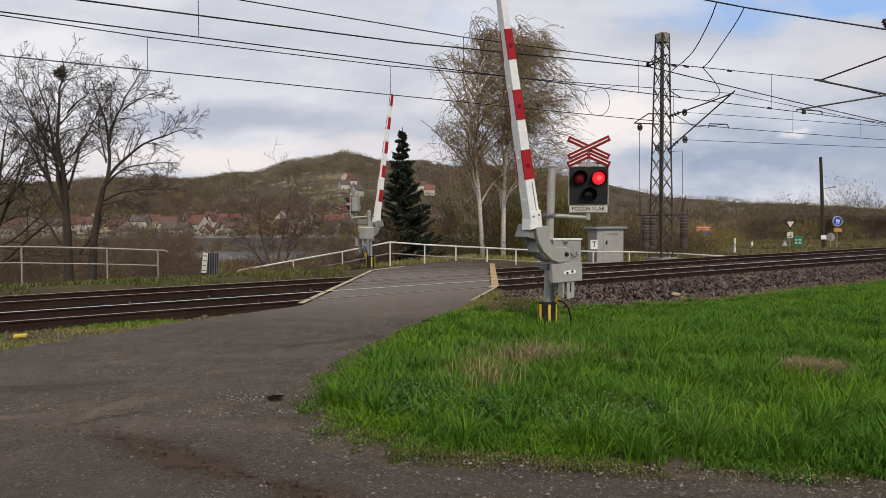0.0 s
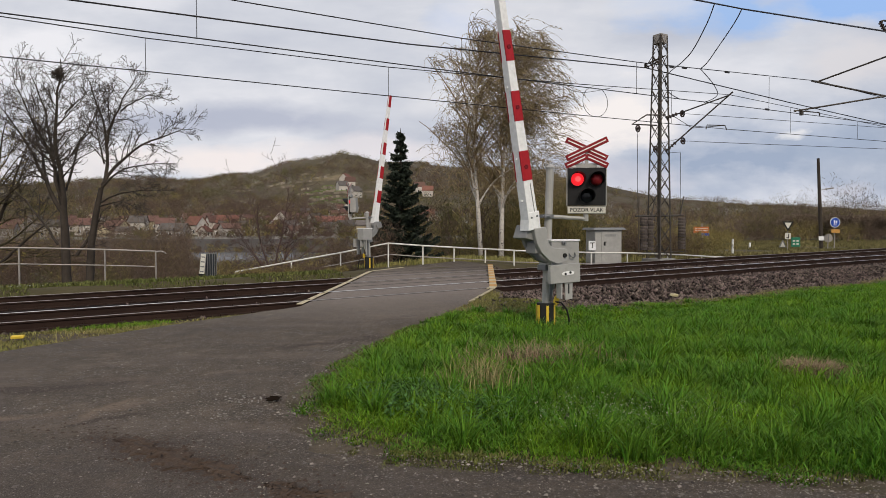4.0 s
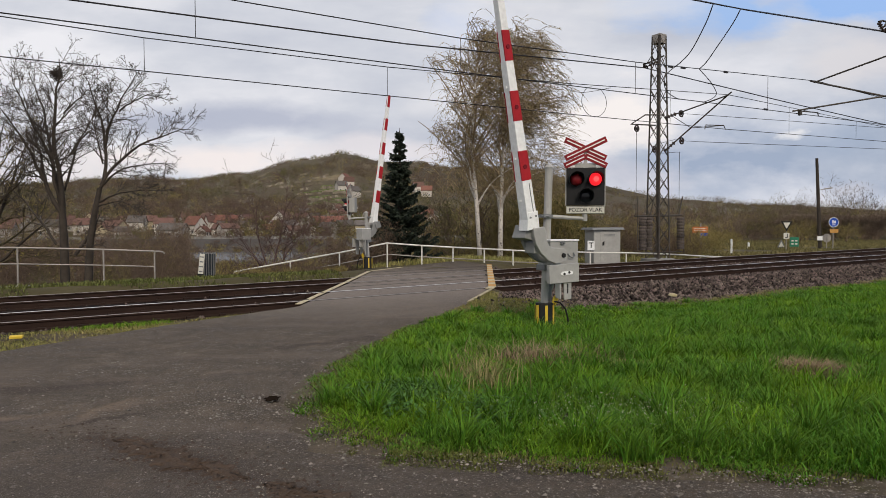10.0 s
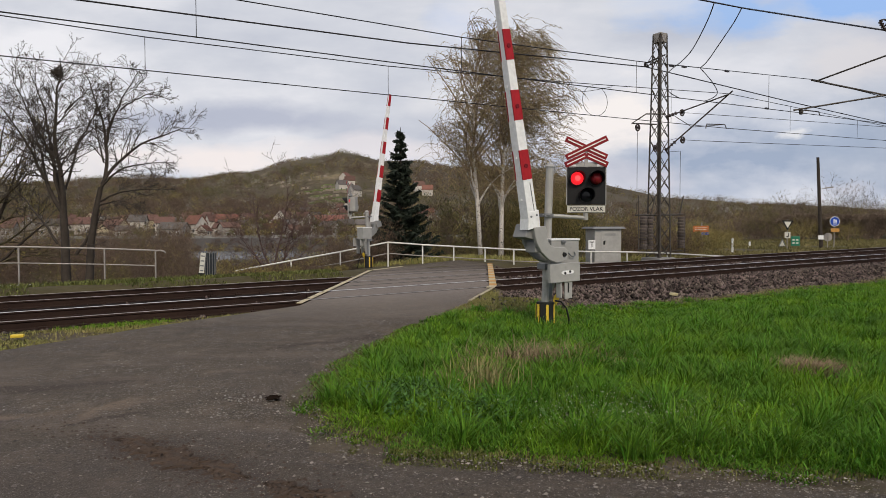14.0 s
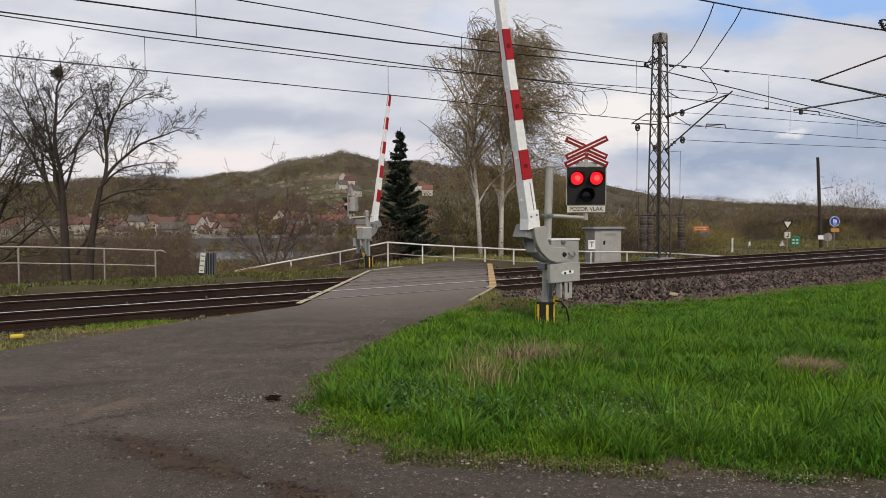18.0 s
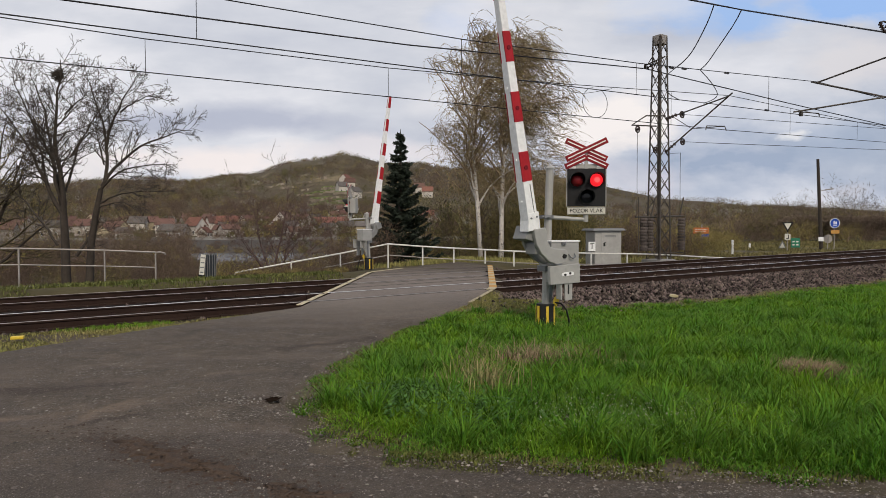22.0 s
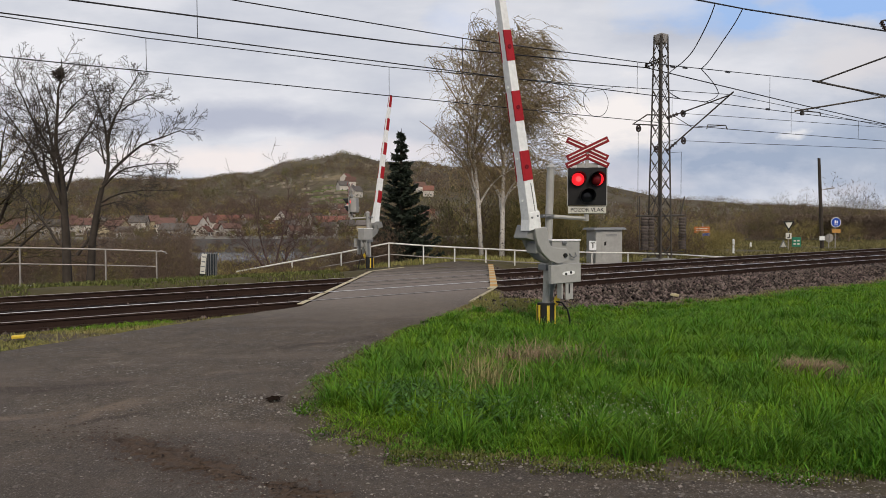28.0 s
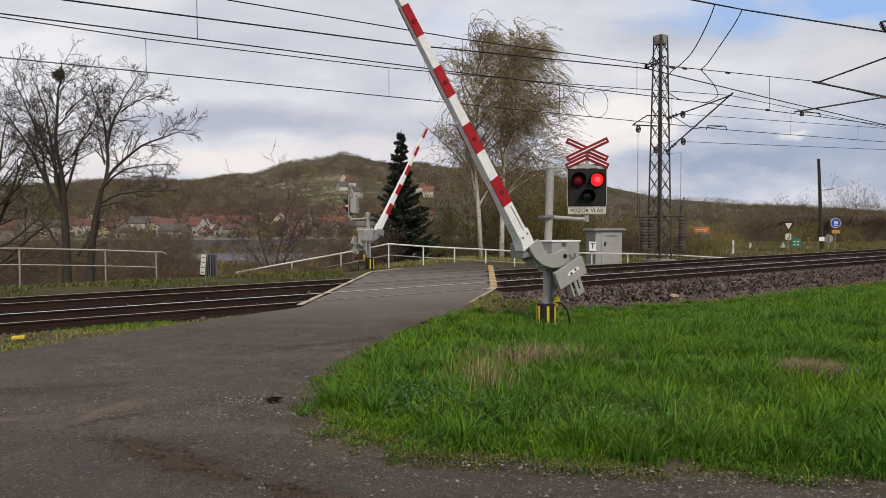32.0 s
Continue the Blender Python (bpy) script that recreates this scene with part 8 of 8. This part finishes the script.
blades("bank_grass", x, y, rng.uniform(0.10, 0.30, len(x)), rng.uniform(0.02, 0.04, len(x)), M["moss"], "pale short grass behind the railing", "grass", 9, 0.7)

k = 60000
y = 30 + 58 * rng.random(k)
x = y * rng.uniform(0.22, 0.72, k)
s, p = sp(x, y)
keep = (p > 22.6) & (np.sin(x * 0.5 + y * 0.21) + np.sin(y * 0.37 - x * 0.13) > -0.9)
x, y = x[keep], y[keep]
blades("meadow_grass", x, y, rng.uniform(0.10, 0.34, len(x)), rng.uniform(0.04, 0.08, len(x)), M["meadowgrass"], "pale rough grass of the river meadow", "grass", 10, 0.8)

# road surface: mud tracks, hole and loose grit
blot("pothole", -1.62, 6.32, 0.085, 0.085, 10, M["hole"], "small dark earthy hole in the asphalt", 5, 0.004)
rng = np.random.default_rng(86)
for k in range(26):     # pale stones lying about the hole
    sx, sy, r = -1.82 + rng.normal(0, 0.14), 6.26 + rng.normal(0, 0.07), rng.uniform(0.006, 0.015)
    st = Shape().prism([(r * rng.uniform(0.7, 1.3) * math.cos(a), r * 0.75 * math.sin(a)) for a in (0, 0.9, 2.0, 3.0, 4.1, 5.3)], -0.004, r * 0.5, "z")
    tagged(part("stone", st, M["grit_pale"], at=pose(sx, sy, float(road_z(sx, sy)), 0, 0, rng.uniform(0, 180)), bevel=r * 0.2), "loose pale stone beside the hole", "stone", "stones by the hole")


def mud_track(path, width, seed, label):
    """Ridged mud pressed up by tyres: a band of small uneven ridges that runs out into the asphalt."""
    rng = np.random.default_rng(seed)
    n, m = 110, 19
    t = np.linspace(0, len(path) - 1, n)
    cx, cy = np.interp(t, range(len(path)), [q[0] for q in path]), np.interp(t, range(len(path)), [q[1] for q in path])
    tx, ty = np.gradient(cx), np.gradient(cy)
    ln = np.hypot(tx, ty)
    v = np.linspace(-1, 1, m)
    ends = np.sin(np.linspace(0.02, 3.12, n)) ** 0.5
    wide = np.stack([width * ends * (0.55 + 0.25 * np.sin(t * 5 + seed + e) + 0.18 * np.sin(t * 17 + 2 * e) + 0.22 * rng.random(n)) for e in (0, 2)], 1)
    wide = np.where(v[None] < 0, wide[:, :1], wide[:, 1:])
    gx = cx[:, None] - (ty / ln)[:, None] * v[None] * wide + rng.normal(0, 0.005, (n, m))
    gy = cy[:, None] + (tx / ln)[:, None] * v[None] * wide + rng.normal(0, 0.005, (n, m))
    ridges = 0.55 + 0.45 * np.cos(v[None] * 7.5 + 0.6 * np.sin(t * 3)[:, None])
    rough = rng.random((n + 8, m))
    rough = 0.35 * rough[4:-4] + 0.65 * (np.cumsum(rough, 0)[8:] - np.cumsum(rough, 0)[:-8]) / 8
    z = (0.028 * ridges * (0.2 + rough) * ends[:, None] + 0.003) * np.clip((1 - np.abs(v)) * 3.5, 0, 1)[None] - 0.004
    z = z + road_z(gx, gy)
    idx = np.arange(n * m).reshape(n, m)
    f = np.stack([idx[:-1, :-1], idx[1:, :-1], idx[1:, 1:], idx[:-1, 1:]], -1).reshape(-1, 4)
    f = np.concatenate([f[:, [0, 1, 2]], f[:, [0, 2, 3]]])
    tagged(new("mud_track", quick_mesh("mud_track", np.stack([gx, gy, z], -1).reshape(-1, 3), f, M["mud"])), label, "mud", kind="structure")


mud_track([(-2.52, 5.06), (-2.2, 4.86), (-1.9, 4.64), (-1.55, 4.44), (-1.25, 4.28)], 0.19, 3, "ridged brown mud left by tyres on the asphalt")
mud_track([(-1.15, 4.22), (-0.9, 4.06), (-0.55, 3.86), (-0.2, 3.72)], 0.17, 4, "flattened brown mud track on the asphalt")



def grit(n, seed):
    rng = np.random.default_rng(seed)
    x, y = rng.uniform(-4.5, 3, n), rng.uniform(3.2, 10, n)
    near = np.exp(-((x + 1.9) ** 2 + (y - 6.1) ** 2) / 1.2) + 0.9 * np.exp(-((y - 4.0) / 0.5) ** 2) * (x > -1.5) + 0.25
    s, p = sp(x, y)
    edge = np.exp(-((s - verge_s(p)) / 0.5) ** 2)
    ok = (rng.random(n) < np.clip(near * 0.5 + edge * 0.8, 0, 1)) & (s < verge_s(p) + 0.1)
    x, y = x[ok], y[ok]
    k = len(x)
    size = rng.uniform(0.0022, 0.0075, k) * np.where(rng.random(k) < 0.07, 2.3, 1.0)
    base = np.array([(1, 0, 0), (0.3, 0.95, 0), (-0.8, 0.6, 0), (-0.8, -0.6, 0), (0.3, -0.95, 0), (0.3, 0, 0.6), (-0.3, 0.1, 0.6)], float)
    turn = rng.uniform(0, 6.28, k)
    tc, ts = np.cos(turn)[:, None], np.sin(turn)[:, None]
    v = base[None] * rng.uniform(0.6, 1.3, (k, 7, 3))
    v = np.stack([v[..., 0] * tc - v[..., 1] * ts, v[..., 0] * ts + v[..., 1] * tc, v[..., 2]], -1) * size[:, None, None]
    z = road_z(x, y)
    v = v + np.stack([x, y, z], 1)[:, None]
    f = (np.array([(0, 1, 5), (1, 6, 5), (1, 2, 6), (2, 3, 6), (3, 4, 6), (4, 5, 6), (4, 0, 5)])[None] + (np.arange(k) * 7)[:, None, None]).reshape(-1, 3)
    tagged(new("road_grit", quick_mesh("road_grit", v.reshape(-1, 3), f, M["grit"])), "loose pale grit on the asphalt", "gravel", kind="stuff")


grit(70000, 81)


# ---------------------------------------------------------------- what moves
def motions():
    """The booms sink from 30.6 s on; the two red lamps of each signal flash in turn."""
    sink = [(0, 0), (30.55, 0), (30.7, 1.1), (30.8, 2.4), (30.9, 4.3), (31.0, 6.8), (31.2, 10.8), (31.4, 14.1), (31.6, 17.0), (31.8, 19.7), (32.0, 22.6)]
    for boom, f in ((near_boom, 1.0), (far_boom, 1.05)):
        walk(boom, [(t, Matrix.Translation(PIVOT) @ pose(0, 0, 0, 0, -a * f, 0)) for t, a in sink])
    first, beat, fade, lead = 0.33, 1.1035, 0.05, 0.065            # a lamp lights a little before the other goes out
    for lenses in (near_lenses, far_lenses):
        for k, (lens, x, z) in enumerate(lenses):
            lit, angle, t = k == 1, 0 if k == 1 else 180, first     # the second lamp is alight at the start
            rows = [(0, angle)]
            while t < 31.85:
                m = t + (lead if lit else -lead)
                rows += [(m - fade, angle), (m - fade / 3, angle + 60), (m + fade / 3, angle + 120), (m + fade, angle + 180)]
                lit, angle = not lit, angle + 180
                t += beat * 0.49 if lit == (k == 0) else beat * 0.51
            rows.append((32.0, angle))
            walk(lens, [(a, pose(x, -0.045, z, 0, 0, b)) for a, b in rows])


motions()
